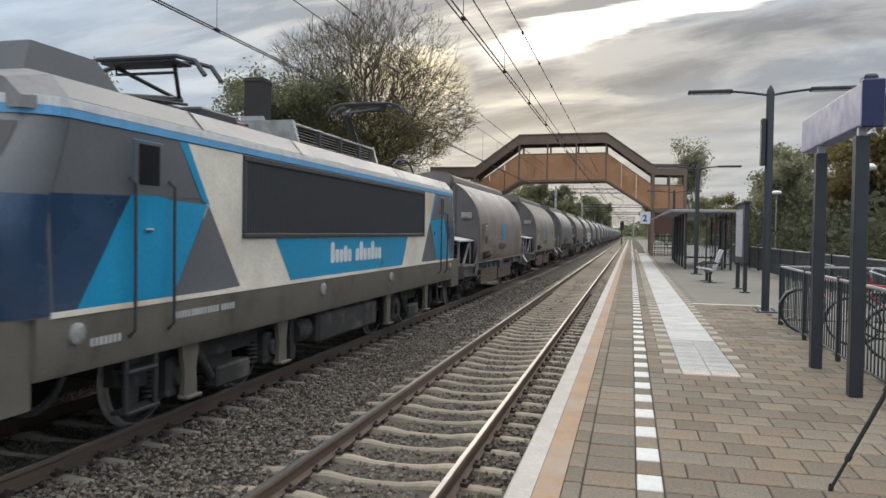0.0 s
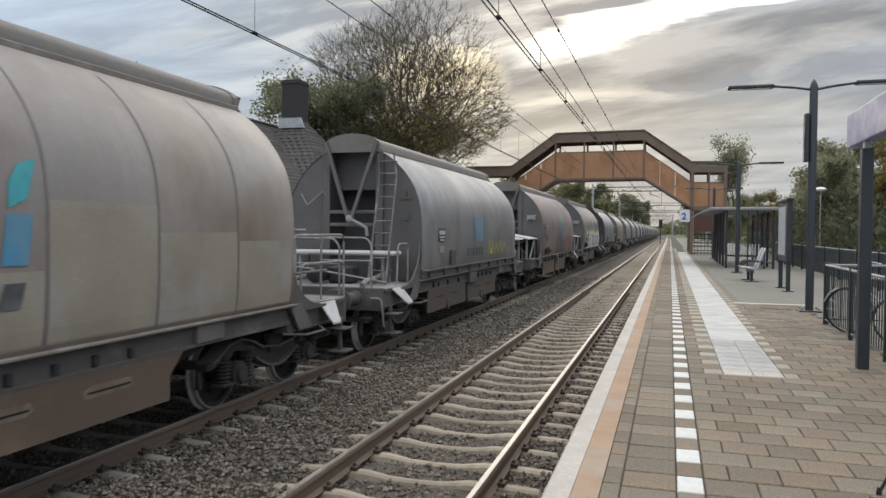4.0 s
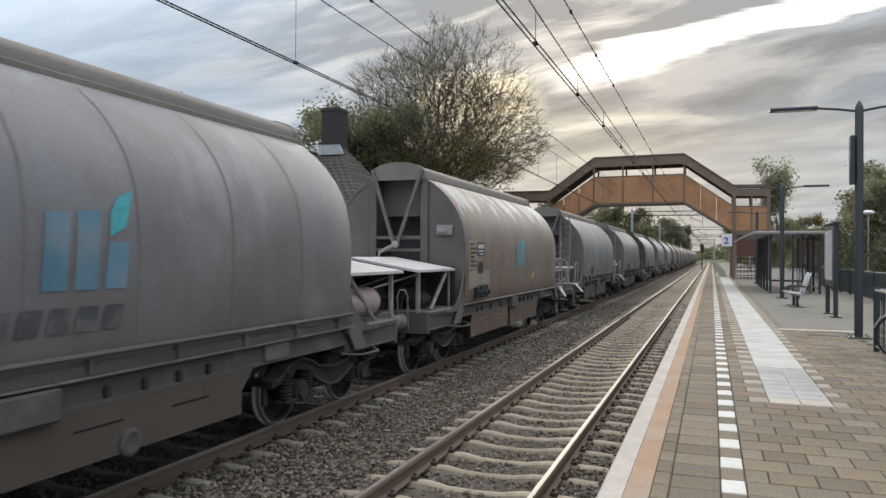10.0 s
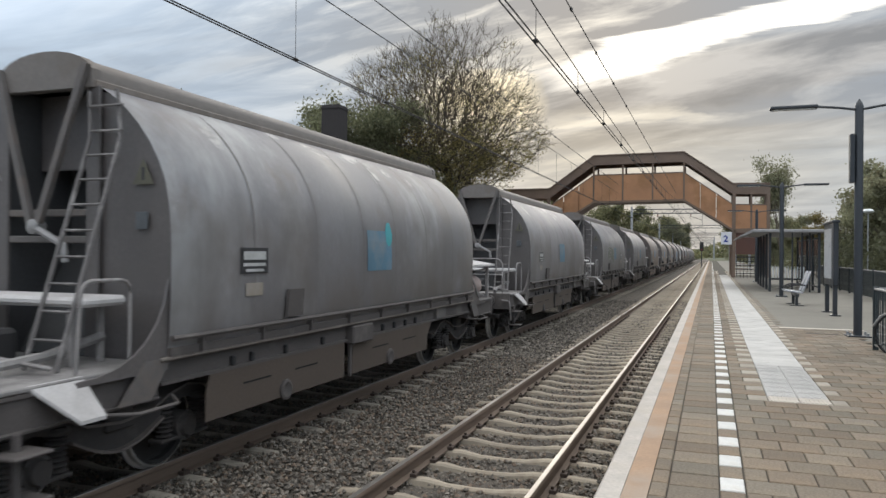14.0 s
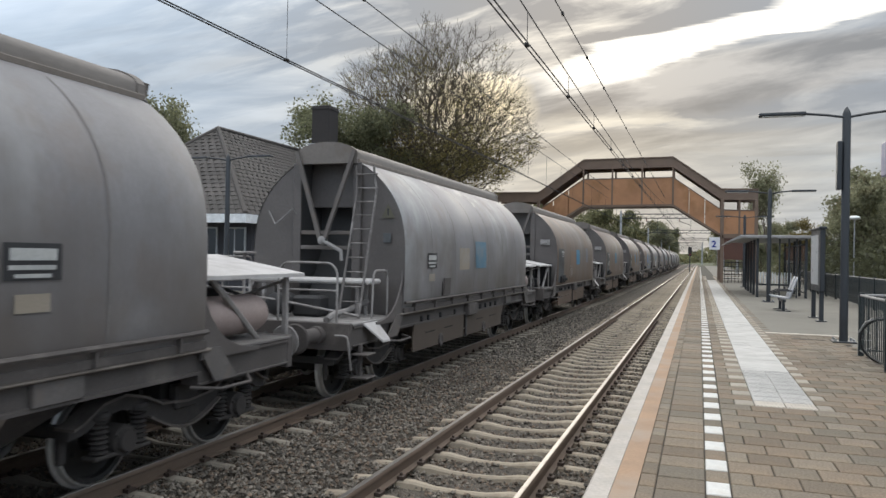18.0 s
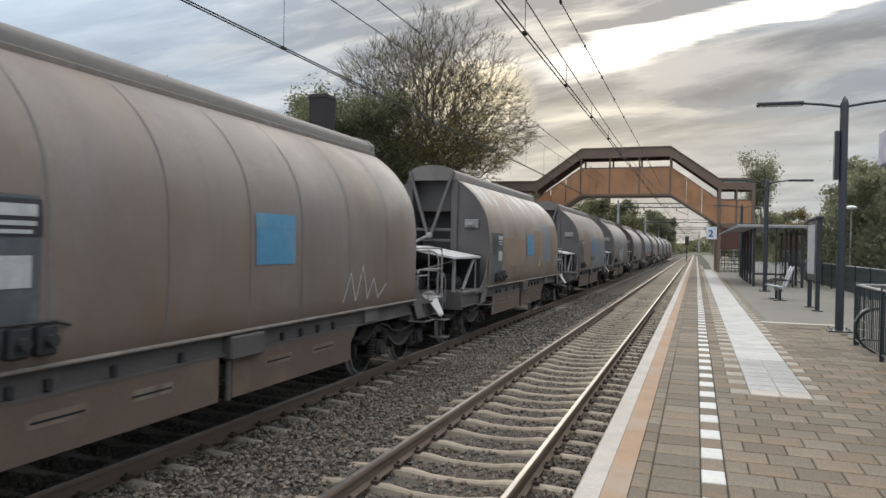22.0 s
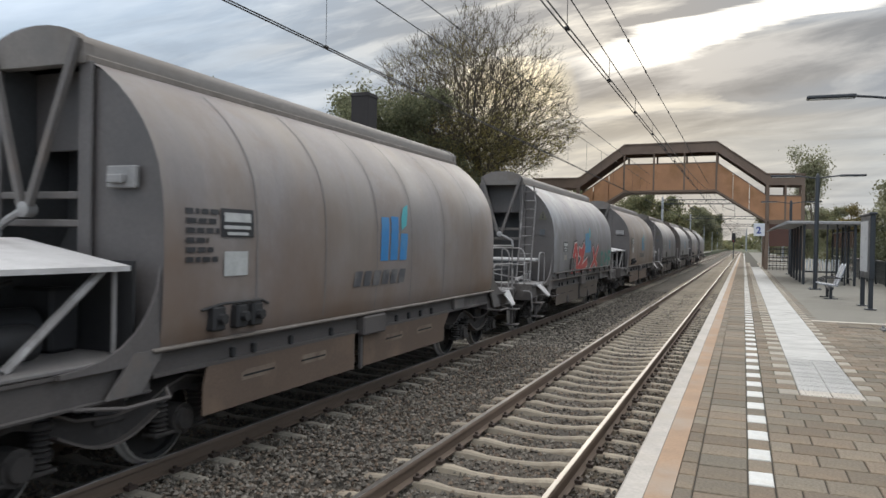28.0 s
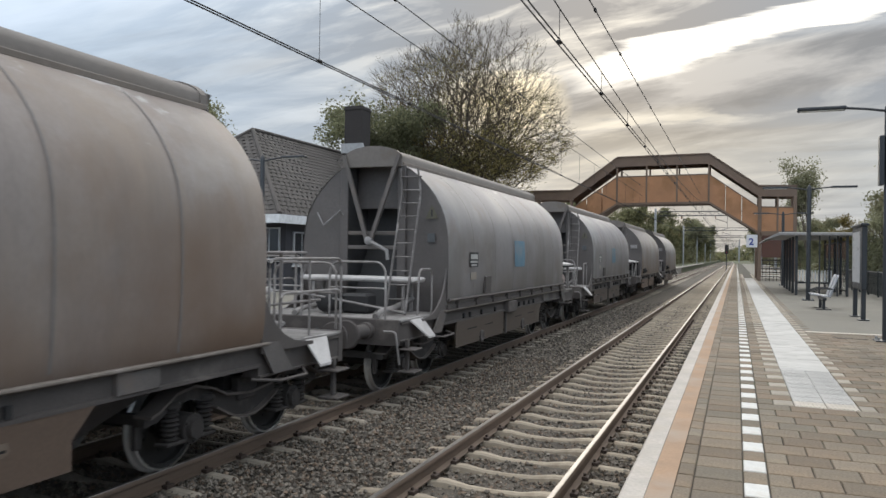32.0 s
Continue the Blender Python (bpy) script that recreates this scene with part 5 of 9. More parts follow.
    part("bent_rod", Geo().tube([(1.16, yy, 2.98), (0.98, yy + 0.08, 2.74), (0.64, yy + 0.06, 3.02), (0.58, yy, 2.90)], 0.014, 6), M["rail_grey"], wg)
    bogie(wg, -4.84)
    bogie(wg, 4.84)
    return wg


def art(wg, name, pieces, material, side, lift=0.008, label=""):
    """Joins pieces of flat artwork on a wagon's flank into one part."""
    g = Geo()
    for k, (verts, faces) in enumerate(pieces):
        # strokes that cross lie one over the other
        h = on_tank(verts, faces, side, lift + 0.0007 * (k % 4))
        g.add(h.v, h.f)
    tank = next(o for o in wg.children if o.name.startswith("tank"))
    return part(name, g, material, tank, label, smooth=0)


def bars(y0, y1, z0, z1, rows, rng, ragged=0.35):
    """Lines of unreadable writing."""
    out = []
    h = (z1 - z0) / rows
    for r in range(rows):
        z = z1 - (r + 1) * h + 0.25 * h
        x = y0
        end = y1 - rng.random() * ragged * (y1 - y0)
        while x < end:
            w = rng.uniform(0.6, 1.6) * h
            out.append(quad_art(x, min(end, x + w), z, z + 0.55 * h))
            x += w + 0.3 * h
    return out


def stroke(points, w):
    """A hand-drawn line of width w as flat pieces."""
    out = []
    for (a, b), (c, d) in zip(points, points[1:]):
        l = math.hypot(c - a, d - b) or 1
        nx, ny = -(d - b) / l * w / 2, (c - a) / l * w / 2
        ex, ey = (c - a) / l * w * 0.35, (d - b) / l * w * 0.35
        out.append(([(a + nx - ex, b + ny - ey), (a - nx - ex, b - ny - ey), (c - nx + ex, d - ny + ey), (c + nx + ex, d + ny + ey)], [(0, 1, 2, 3)]))
    return out


def word(text, y0, z0, size, flip, bold=0.0, slant=0.0, squash=1.0):
    """Writing as artwork; flip turns it for the flank whose reading runs towards -y."""
    V, F = letters(text, size, bold)
    return [([(y0 + flip * (x * squash + slant * y), z0 + y) for x, y, _ in V], F)]


def blob(yc, zc, ry, rz, n=18, seed=0, rough=0.12):
    r = random.Random(seed)
    ring = [(yc + ry * math.cos(2 * math.pi * k / n) * (1 + r.uniform(-rough, rough)), zc + rz * math.sin(2 * math.pi * k / n) * (1 + r.uniform(-rough, rough))) for k in range(n)]
    return ring, [tuple(range(n))]


# per wagon: which end leads, base colour, stain colour, height where flaking starts, faded logo (place from the leading end, size, how worn), shade words
FLEET = [
    ("A", (0.325, 0.285, 0.258), (0.25, 0.20, 0.17), 2.6, 5.5, "dusty brown-grey hopper wagon with scratched graffiti"),
    ("A", (0.335, 0.305, 0.275), (0.30, 0.25, 0.205), None, 5.6, "beige-grey hopper wagon with pale patches"),
    ("B", (0.235, 0.235, 0.238), (0.28, 0.28, 0.285), None, 5.3, "dark grey hopper wagon with a yellow scrawl"),
    ("A", (0.245, 0.218, 0.208), (0.235, 0.165, 0.14), None, 5.7, "brown-grey hopper wagon with reddish graffiti"),
    ("A", (0.285, 0.255, 0.23), (0.24, 0.20, 0.165), 2.75, 6.1, "grey-brown hopper wagon with large black-on-white graffiti"),
    ("B", (0.235, 0.237, 0.243), (0.29, 0.29, 0.30), None, 5.8, "dark grey hopper wagon with a worn blue logo"),
    ("A", (0.265, 0.225, 0.19), (0.225, 0.18, 0.145), 2.68, 6.4, "brown hopper wagon with white flaking paint along the top"),
    ("B", (0.30, 0.295, 0.292), (0.25, 0.24, 0.235), None, 5.6, "plain grey hopper wagon"),
    ("B", (0.225, 0.226, 0.23), (0.33, 0.33, 0.332), 3.0, 6.3, "grey hopper wagon streaked with pale dust"),
    ("B", (0.30, 0.298, 0.30), (0.24, 0.235, 0.232), 2.9, 5.9, "light grey streaked hopper wagon"),
    ("B", (0.25, 0.25, 0.252), (0.285, 0.28, 0.275), None, 6.2, "dark grey hopper wagon with outlined graffiti letters"),
    ("B", (0.285, 0.285, 0.292), (0.36, 0.36, 0.365), 3.0, 5.2, "pale grey hopper wagon with white scuffs"),
    ("A", (0.205, 0.178, 0.157), (0.20, 0.142, 0.110), None, 6.3, "brown dusty hopper wagon"),
    ("A", (0.245, 0.214, 0.190), (0.21, 0.16, 0.125), None, 5.4, "brown-grey hopper wagon with a blue patch"),
    ("A", (0.31, 0.265, 0.225), (0.25, 0.18, 0.135), 2.8, 5.6, "tan and grey hopper wagon with white streaks on top"),
    ("A", (0.265, 0.245, 0.235), (0.27, 0.195, 0.15), None, 5.5, "grey and tan hopper wagon with a bright blue logo"),
    ("A", (0.30, 0.29, 0.28), (0.24, 0.22, 0.20), None, 6.0, "grey hopper wagon with white graffiti"),
    ("A", (0.27, 0.248, 0.235), (0.225, 0.19, 0.165), None, 6.3, "brown-grey hopper wagon with a small blue logo"),
    ("B", (0.265, 0.267, 0.275), (0.34, 0.34, 0.35), 3.2, 4.9, "grey hopper wagon with red and white graffiti letters"),
    ("A", (0.285, 0.255, 0.228), (0.25, 0.20, 0.16), 3.0, 6.0, "brown-grey hopper wagon with worn paint"),
    ("B", (0.285, 0.28, 0.28), (0.24, 0.23, 0.225), 3.2, 6.4, "plain dusty grey hopper wagon"),
    ("B", (0.27, 0.27, 0.275), (0.30, 0.30, 0.30), None, 6.0, "plain dusty grey hopper wagon"),
    ("A", (0.28, 0.27, 0.26), (0.25, 0.23, 0.21), None, 6.0, "plain dusty grey-brown hopper wagon"),
    ("A", (0.27, 0.265, 0.26), (0.25, 0.23, 0.21), None, 6.0, "last dusty grey hopper wagon of the train"),
]
PLACES = (26.12, 40.75, 55.27, 69.95, 84.24, 98.7, 113.08, 127.9, 142.27, 156.85, 171.44, 186.05, 200.38, 214.91, 229.12, 243.63, 257.78, 272.5, 287.0, 301.35, 316.05, 330.33, 344.98, 359.47)


M.update({
    "pale_wash": mat("thin_yellowish_spray", (0.155, 0.155, 0.120), 0.6, vary=0.25, scale=2),
    "panel_tan": mat("tan_faded_panel", (0.262, 0.186, 0.128), 0.7, vary=0.25, scale=1.4, stain=(0.22, 0.185, 0.155), stain_scale=1.2),
    "panel_slate_blue": mat("blue_grey_faded_panel", (0.185, 0.20, 0.22), 0.55, vary=0.2, scale=1.4, stain=(0.225, 0.215, 0.205), stain_scale=1.2),
    "panel_rust": mat("rusty_faded_panel", (0.235, 0.165, 0.125), 0.6, vary=0.2, scale=1.4, stain=(0.21, 0.175, 0.15), stain_scale=1.2),
    "panel_pale": mat("pale_faded_panel", (0.31, 0.265, 0.21), 0.55, vary=0.15, scale=1.4, stain=(0.32, 0.29, 0.265), stain_scale=1.2),
})


def build_wagons():
    proto = wagon_prototype()
    for i, ((lead, base, stain, flake, logo, label), y) in enumerate(zip(FLEET, PLACES)):
        wg = proto if i == 0 else copy_thing(proto, pose(0, 0, 0))
        if i:
            SPIN.extend(o for o in wg.children_recursive if o.name.startswith("wheelset"))
        tagged(wg, label)
        turn = 0 if lead == "A" else 180
        tank = next(o for o in wg.children if o.name.startswith("tank"))
        tank.material_slots[0].link = "OBJECT"
        tank.material_slots[0].material = tank_paint("tank_paint_%02d" % i, tuple(c * q for c, q in zip(base, (0.85, 0.82, 0.84))), stain, flake, heavy=i in (6, 14), dirt=(0.160, 0.107, 0.075, 0.92) if lead == "A" else (0.115, 0.098, 0.086, 0.85))
        wg.matrix_basis = pose(TRACK_FAR, y, RAIL, 0, 0, turn)
        TRAIN.append((wg, y, turn))
    # artwork comes after the copying, so that each wagon has its own
    for i, (lead, base, stain, flake, logo, label) in enumerate(FLEET):
        wg, d, side = TRAIN[i][0], (1 if lead == "A" else -1), (1 if lead == "A" else -1)
        at = lambda q: d * (q - HALF)              # q metres behind the leading end of the tank
        rng = random.Random(40 + i)

        def put(q0, q1, z0, z1):
            a, b = sorted((at(q0), at(q1)))
            return quad_art(a, b, z0, z1)

        def pts(seq):
            return [(at(q), z) for q, z in seq]
        if i < 22:
            logo, w = 4.16, 0.86
            mt = M["blue_bright"] if i in (15, 17) else (M["blue_dim"] if (lead == "B" and i != 18) or i in (3, 6) else M["blue_logo"])
            if i in (1, 3, 5, 15, 17, 18, 19):
                # two tall leaning bars and a short one under a leaf
                lean = 0.05
                for k, top in ((0, 2.56), (1, 2.58), (2, 2.34)):
                    c = logo + k * 0.31
                    art(wg, "logo_bar", [([(at(c), 1.95), (at(c + 0.24), 1.95), (at(c + 0.24 + lean), top), (at(c + lean), top)], [(0, 1, 2, 3)])], mt, side, label="blue logo bar")
                art(wg, "logo_leaf", [([(at(logo + 0.68), 2.38), (at(logo + 0.86), 2.46), (at(logo + 0.98), 2.78), (at(logo + 0.80), 2.72), (at(logo + 0.70), 2.58)], [(0, 1, 2, 3, 4)])], M["teal_logo"], side, 0.010, "teal leaf of the logo")
            else:
                art(wg, "logo", [put(logo, logo + w, 1.97, 2.56)], mt, side, label="faded blue logo patch")
                if i in (4, 6, 8):
                    art(wg, "logo_leaf", [blob(at(logo + w * 0.88), 2.52, 0.13, 0.18, seed=i)], M["teal_logo"], side, 0.010, "teal leaf of the logo")
            # data panel, label plate, sticker
            pan = [put(0.18, 1.25, 1.35, 2.55)] if i != 6 else [put(0.18, 0.75, 1.95, 2.55), put(0.18, 1.7, 1.55, 1.92)]
            if lead == "A":
                if i in (6, 12, 13, 14, 15):
                    art(wg, "data_panel", pan, M["plate_dark"] if i in (12, 13, 14, 15) else M["panel_pale"], side, 0.006)
                art(wg, "data_writing", [([(y, z) for y, z in v], f) for v, f in bars(*sorted((at(0.25), at(0.72))), 1.98, 2.52, 6, rng)], M["plate_black"], side, 0.010)
            q = 0.74 if lead == "A" else 1.05
            zc = 2.30 if lead == "A" else 2.06
            if i == 10:
                q = 6.9
            art(wg, "label_plate", [put(q, q + 0.52, zc - 0.06, zc + 0.22)], M["plate_black"], side, 0.012)
            art(wg, "plate_writing", [put(q + 0.05, q + 0.47, zc + 0.09, zc + 0.18), put(q + 0.04, q + 0.46, zc + 0.02, zc + 0.055), put(q + 0.09, q + 0.42, zc - 0.04, zc - 0.01)], M["sticker"], side, 0.016)
            if lead == "A":
                art(wg, "placard", [put(q + 0.05, q + 0.42, zc - 0.44, zc - 0.20)], M["sticker"] if i % 3 else M["plate_black"], side, 0.012)
            else:
                art(wg, "placard", [put(q + 0.10, q + 0.42, zc - 0.30, zc - 0.16)], M["panel_pale"], side, 0.012)
            if i in (2, 14, 15, 18, 6):
                t = logo + 1.62
                art(wg, "warning_triangle", [([(at(t), 1.62), (at(t + 0.30), 1.62), (at(t + 0.26), 1.86)], [(0, 1, 2)])], M["yellow_tri"], side, 0.012)
        if i in (0, 1, 5, 15, 17, 19, 2, 18):
            seq = []
            for k in range(6):
                c = 3.40 + k * 0.27
                seq.append(([(at(c), 1.62), (at(c + 0.2), 1.62), (at(c + 0.25), 1.82), (at(c + 0.05), 1.82)], [(0, 1, 2, 3)]))
            art(wg, "company_name", seq, M["name_ink"], side, 0.012, "dark company name as plain blocks")
        PANELS = {14: (("tan", 5.25, 6.5, 1.95, 2.72), ("slate_blue", 6.58, 7.86, 1.72, 2.98), ("tan", 7.94, 9.2, 1.95, 2.95), ("tan", 1.3, 3.98, 1.7, 2.45)), 15: (("rust", 1.36, 3.48, 1.30, 3.00), ("tan", 3.5, 4.04, 1.97, 2.52), ("slate_blue", 5.24, 9.2, 1.30, 2.66), ("slate_blue", 4.06, 5.2, 1.30, 2.62)),
                  12: (("slate_blue", 6.77, 7.45, 2.05, 2.66), ("rust", 2.8, 4.0, 1.6, 2.5)), 3: (("slate_blue", 5.3, 6.1, 1.9, 2.65), ("slate_blue", 6.65, 7.5, 1.9, 2.6)),
                  11: (("pale", 3.0, 3.7, 1.95, 2.4),), 1: (("pale", 0.16, 1.42, 1.30, 2.72), ("pale", 1.44, 2.70, 1.30, 1.82), ("pale", 2.72, 3.30, 1.30, 1.62), ("pale", 3.30, 4.02, 1.30, 2.30), ("pale", 5.22, 6.53, 1.30, 2.46), ("pale", 6.57, 7.91, 1.30, 2.20), ("pale", 4.06, 5.18, 1.30, 1.90), ("pale", 7.95, 9.18, 1.30, 2.10)), 4: (("pale", 3.45, 4.02, 1.95, 2.55), ("pale", 5.24, 5.75, 2.0, 2.5), ("tan", 6.6, 7.85, 1.95, 2.5))}
        for kind_, q0, q1, z0, z1 in PANELS.get(i, ()):
            art(wg, "repainted_panel", [put(q0, q1, z0, z1)], M["panel_" + kind_], side, 0.004)
        if i == 4:
            r = random.Random(9)
            pcs = [blob(at(1.05 + 1.10 * k), 1.74 + 0.06 * r.random(), 0.70, 0.52, n=28, seed=k, rough=0.03) for k in range(1, 8)] + [put(1.25, 9.05, 1.27, 1.74)]
            art(wg, "graffiti_fill", pcs, M["white_paint"], side, 0.012, "white graffiti background")
            art(wg, "graffiti_fill", [blob(at(1.5 + 1.1 * k), 2.20, 0.5, 0.20, n=26, seed=20 + k, rough=0.03) for k in (0, 2, 3, 4, 6)], M["yellow_paint"], side, 0.009)
            for k, ch in enumerate("#EVOLKOS"):
                place = at((1.15, 1.98, 3.05, 4.40, 5.26, 6.15, 7.07, 7.99)[k])
                pcs = word(ch, place, 1.40 + 0.03 * (k % 2), (1.0, 0.98, 0.95, 0.90, 0.92, 0.95, 0.84, 0.86)[k], d, (0.05, 0.05, 0.045, 0.03, 0.04, 0.03, 0.03, 0.03)[k], 0.36, 1.08)
                art(wg, "graffiti_letter", pcs, M["black_paint"], side, 0.018, "black graffiti letter")
            tags = []
            for q0, z0, w, n in ((3.55, 2.72, 1.75, 10), (6.45, 2.62, 1.35, 10), (0.9, 2.05, 0.9, 7)):
                k, seq = 0, []
                while k < n:
                    seq.append((q0 + w * (k + r.uniform(-0.3, 0.3)) / n, z0 + (0.26 if k % 2 else 0.0) + r.uniform(-0.05, 0.05)))
                    k += 1
                tags += stroke(pts(seq), 0.03) + stroke(pts([(q0 + 0.1 * w, z0 - 0.10), (q0 + 0.7 * w, z0 - 0.12)]), 0.025)
            art(wg, "graffiti_tag", tags, M["plate_black"], side, 0.011, "thin dark graffiti tags")
        if i == 3:
            art(wg, "graffiti_fill", [blob(at(7.6), 1.72, 1.30, 0.36, n=30, seed=5, rough=0.2), blob(at(6.3), 1.62, 0.7, 0.26, seed=8, rough=0.2)], M["pink_wash"], side, 0.010, "faded red graffiti fill")
            seqs = [[(3.40 + 0.52 * k, 1.36), (3.47 + 0.52 * k, 1.70), (3.58 + 0.52 * k, 1.96 + 0.10 * (k % 3)), (3.70 + 0.52 * k, 2.02 + 0.10 * (k % 3)), (3.78 + 0.52 * k, 1.92), (3.74 + 0.52 * k, 1.66), (3.66 + 0.52 * k, 1.46), (3.76 + 0.52 * k, 1.36), (3.92 + 0.52 * k, 1.40)] for k in range(5)]
            art(wg, "graffiti_letters", sum((stroke(pts(s), 0.055) for s in seqs), []), M["name_ink"], side, 0.013, "dark outlined graffiti letters")
        if i == 0:
            seqs = [[(1.55, 1.98), (1.66, 2.22), (1.74, 1.98)], [(1.60, 2.08), (1.72, 2.08)], [(1.84, 2.20), (1.92, 2.0), (2.02, 2.2)], [(2.10, 2.10), (2.25, 2.12), (2.18, 2.2), (2.1, 2.05), (2.25, 2.02)], [(2.38, 2.24), (2.40, 2.02)],
                    [(1.45, 1.42), (1.6, 1.72), (1.72, 1.45)], [(1.78, 1.7), (1.95, 1.6), (1.8, 1.5), (1.98, 1.42)], [(3.05, 1.8), (3.4, 1.95), (3.7, 1.85), (3.75, 2.05), (4.05, 2.05)]]
            art(wg, "graffiti_tag", sum((stroke(pts(s), 0.022) for s in seqs), []), M["pale_ink"], side, 0.012, "thin pale graffiti tag")
        if i == 18:
            L_ = {"N": [(2.32, 1.40), (2.42, 1.85), (2.56, 2.10), (2.72, 2.12), (2.86, 1.85), (2.98, 1.42)], "Z": [(3.22, 2.00), (3.50, 1.93), (3.92, 2.12), (3.72, 1.78), (3.22, 1.48), (3.62, 1.42), (4.42, 1.64)],
                  "X": [(5.42, 2.08), (5.72, 1.72), (6.20, 1.50)], "X2": [(6.38, 2.14), (5.90, 1.78), (5.10, 1.38)]}
            art(wg, "graffiti_outline", sum((stroke(pts(s), 0.34 if "X" in k else 0.42) for k, s in L_.items()), []), M["black_paint"], side, 0.010, "black graffiti outline")
            art(wg, "graffiti_rim", sum((stroke(pts(s), 0.25 if "X" in k else 0.33) for k, s in L_.items()), []), M["white_paint"], side, 0.013, "thin white graffiti rim")
            art(wg, "graffiti_letters", sum((stroke(pts(s), 0.19 if "X" in k else 0.26) for k, s in L_.items()), []), M["red_paint"], side, 0.016, "red graffiti letters")
            art(wg, "graffiti_letters", sum((stroke(pts(s), 0.13) for s in ([(7.0, 1.9), (7.3, 1.9)], [(7.1, 1.9), (7.1, 1.45), (7.4, 1.45)], [(7.8, 1.9), (8.2, 1.75), (7.8, 1.6)], [(8.5, 1.45), (8.5, 1.95), (8.9, 1.95)], [(8.5, 1.7), (8.8, 1.7)])), []), M["teal_paint"], side, 0.014, "teal graffiti letters")
        scrawl = {0: ("pale_ink", [(1.9, 1.75), (2.1, 2.1), (2.3, 1.8), (2.5, 2.05), (2.6, 1.85), (2.8, 2.12), (2.9, 1.8)], 0.022), 2: ("yellow_paint", [(5.6, 1.55), (5.7, 2.0), (5.9, 1.6), (6.1, 1.95), (6.3, 1.6), (6.6, 1.9), (6.8, 1.6), (7.1, 1.95), (7.3, 1.6), (7.6, 1.9), (7.9, 1.7)], 0.05),
                  10: ("pale_ink", None, 0.020), 16: ("white_paint", None, 0.085), 12: ("pale_ink", [(2.6, 1.5), (2.75, 1.95), (2.85, 1.55), (3.0, 1.9), (3.1, 1.5), (3.3, 1.85)], 0.03),
                  13: ("pale_ink", [(6.4, 1.4), (6.6, 1.8), (6.8, 1.4), (7.0, 1.9), (7.2, 1.4), (7.4, 1.7), (7.6, 1.4), (7.9, 1.6)], 0.025), 3: ("pink_wash", [(6.4, 1.9), (6.9, 1.95), (7.0, 1.6), (7.4, 1.9), (7.6, 1.5), (7.9, 1.7)], 0.10)}
        if i in scrawl:
            m, seq, w = scrawl[i]
            if seq is None:
                r = random.Random(i)
                seqs = []
                if i == 10:
                    # swollen outlined letters that lean on one another
                    seqs = [[(1.27, 2.35), (1.35, 2.62), (1.55, 2.68), (1.72, 2.55), (1.72, 2.35), (1.55, 2.32), (1.45, 2.15), (1.60, 2.08), (1.70, 2.20), (1.58, 2.30)],
                            [(1.80, 2.35), (1.84, 2.05), (2.02, 1.98), (2.18, 2.15), (2.18, 2.45), (2.10, 2.60), (1.95, 2.60), (1.82, 2.38), (1.95, 2.44), (2.08, 2.36), (2.05, 2.12)],
                            [(2.20, 2.64), (2.38, 2.62), (2.36, 2.42), (2.50, 2.64), (2.62, 2.60), (2.50, 2.35), (2.62, 2.02), (2.48, 2.00), (2.38, 2.20), (2.30, 1.95), (2.16, 1.98), (2.20, 2.64)],
                            [(2.64, 2.60), (2.62, 2.15), (2.75, 2.00), (2.95, 2.05), (3.08, 2.30), (3.10, 2.60), (2.95, 2.58), (2.90, 2.25), (2.80, 2.20), (2.80, 2.58), (2.64, 2.60)],
                            [(3.10, 2.55), (3.30, 2.62), (3.42, 2.45), (3.30, 2.30), (3.42, 2.15), (3.35, 1.98), (3.12, 1.92), (3.02, 2.10), (3.12, 2.30), (3.10, 2.55)],
                            [(3.75, 2.62), (3.50, 2.50), (3.45, 2.30), (3.65, 2.20), (3.55, 2.00), (3.35, 1.92), (3.40, 1.82), (3.60, 1.78), (3.80, 1.66), (3.95, 1.85), (3.90, 2.15), (3.75, 2.25)],
                            [(3.72, 2.74), (3.95, 2.62), (4.22, 2.60), (4.00, 1.90), (3.84, 1.74)], [(3.80, 2.50), (3.92, 2.50), (3.84, 2.32)], [(3.98, 2.50), (4.06, 2.44), (4.02, 2.32), (3.96, 2.40), (3.98, 2.50)]]
                    art(wg, "graffiti_fill", [blob(at(1.98), 2.28, 0.20, 0.32, seed=3), blob(at(2.40), 2.30, 0.24, 0.34, seed=4), blob(at(2.85), 2.28, 0.25, 0.32, seed=5), blob(at(3.25), 2.24, 0.22, 0.34, seed=6), blob(at(3.68), 2.16, 0.27, 0.44, seed=7)], M["pale_wash"], side, 0.010)
                else:
                    for k in range(2):
                        c = 3.2 + 0.25 * k
                        seqs.append([(c + 0.30 * n_ + r.uniform(-0.12, 0.12), (1.52 if n_ % 2 else 2.02) + r.uniform(-0.2, 0.2)) for n_ in range(9)])
                art(wg, "graffiti_tag", sum((stroke(pts(s), w) for s in seqs), []), M[m], side, 0.012, "sprayed graffiti tag")
            else:
                art(wg, "graffiti_tag", stroke(pts(seq), w), M[m], side, 0.012, "sprayed graffiti tag")


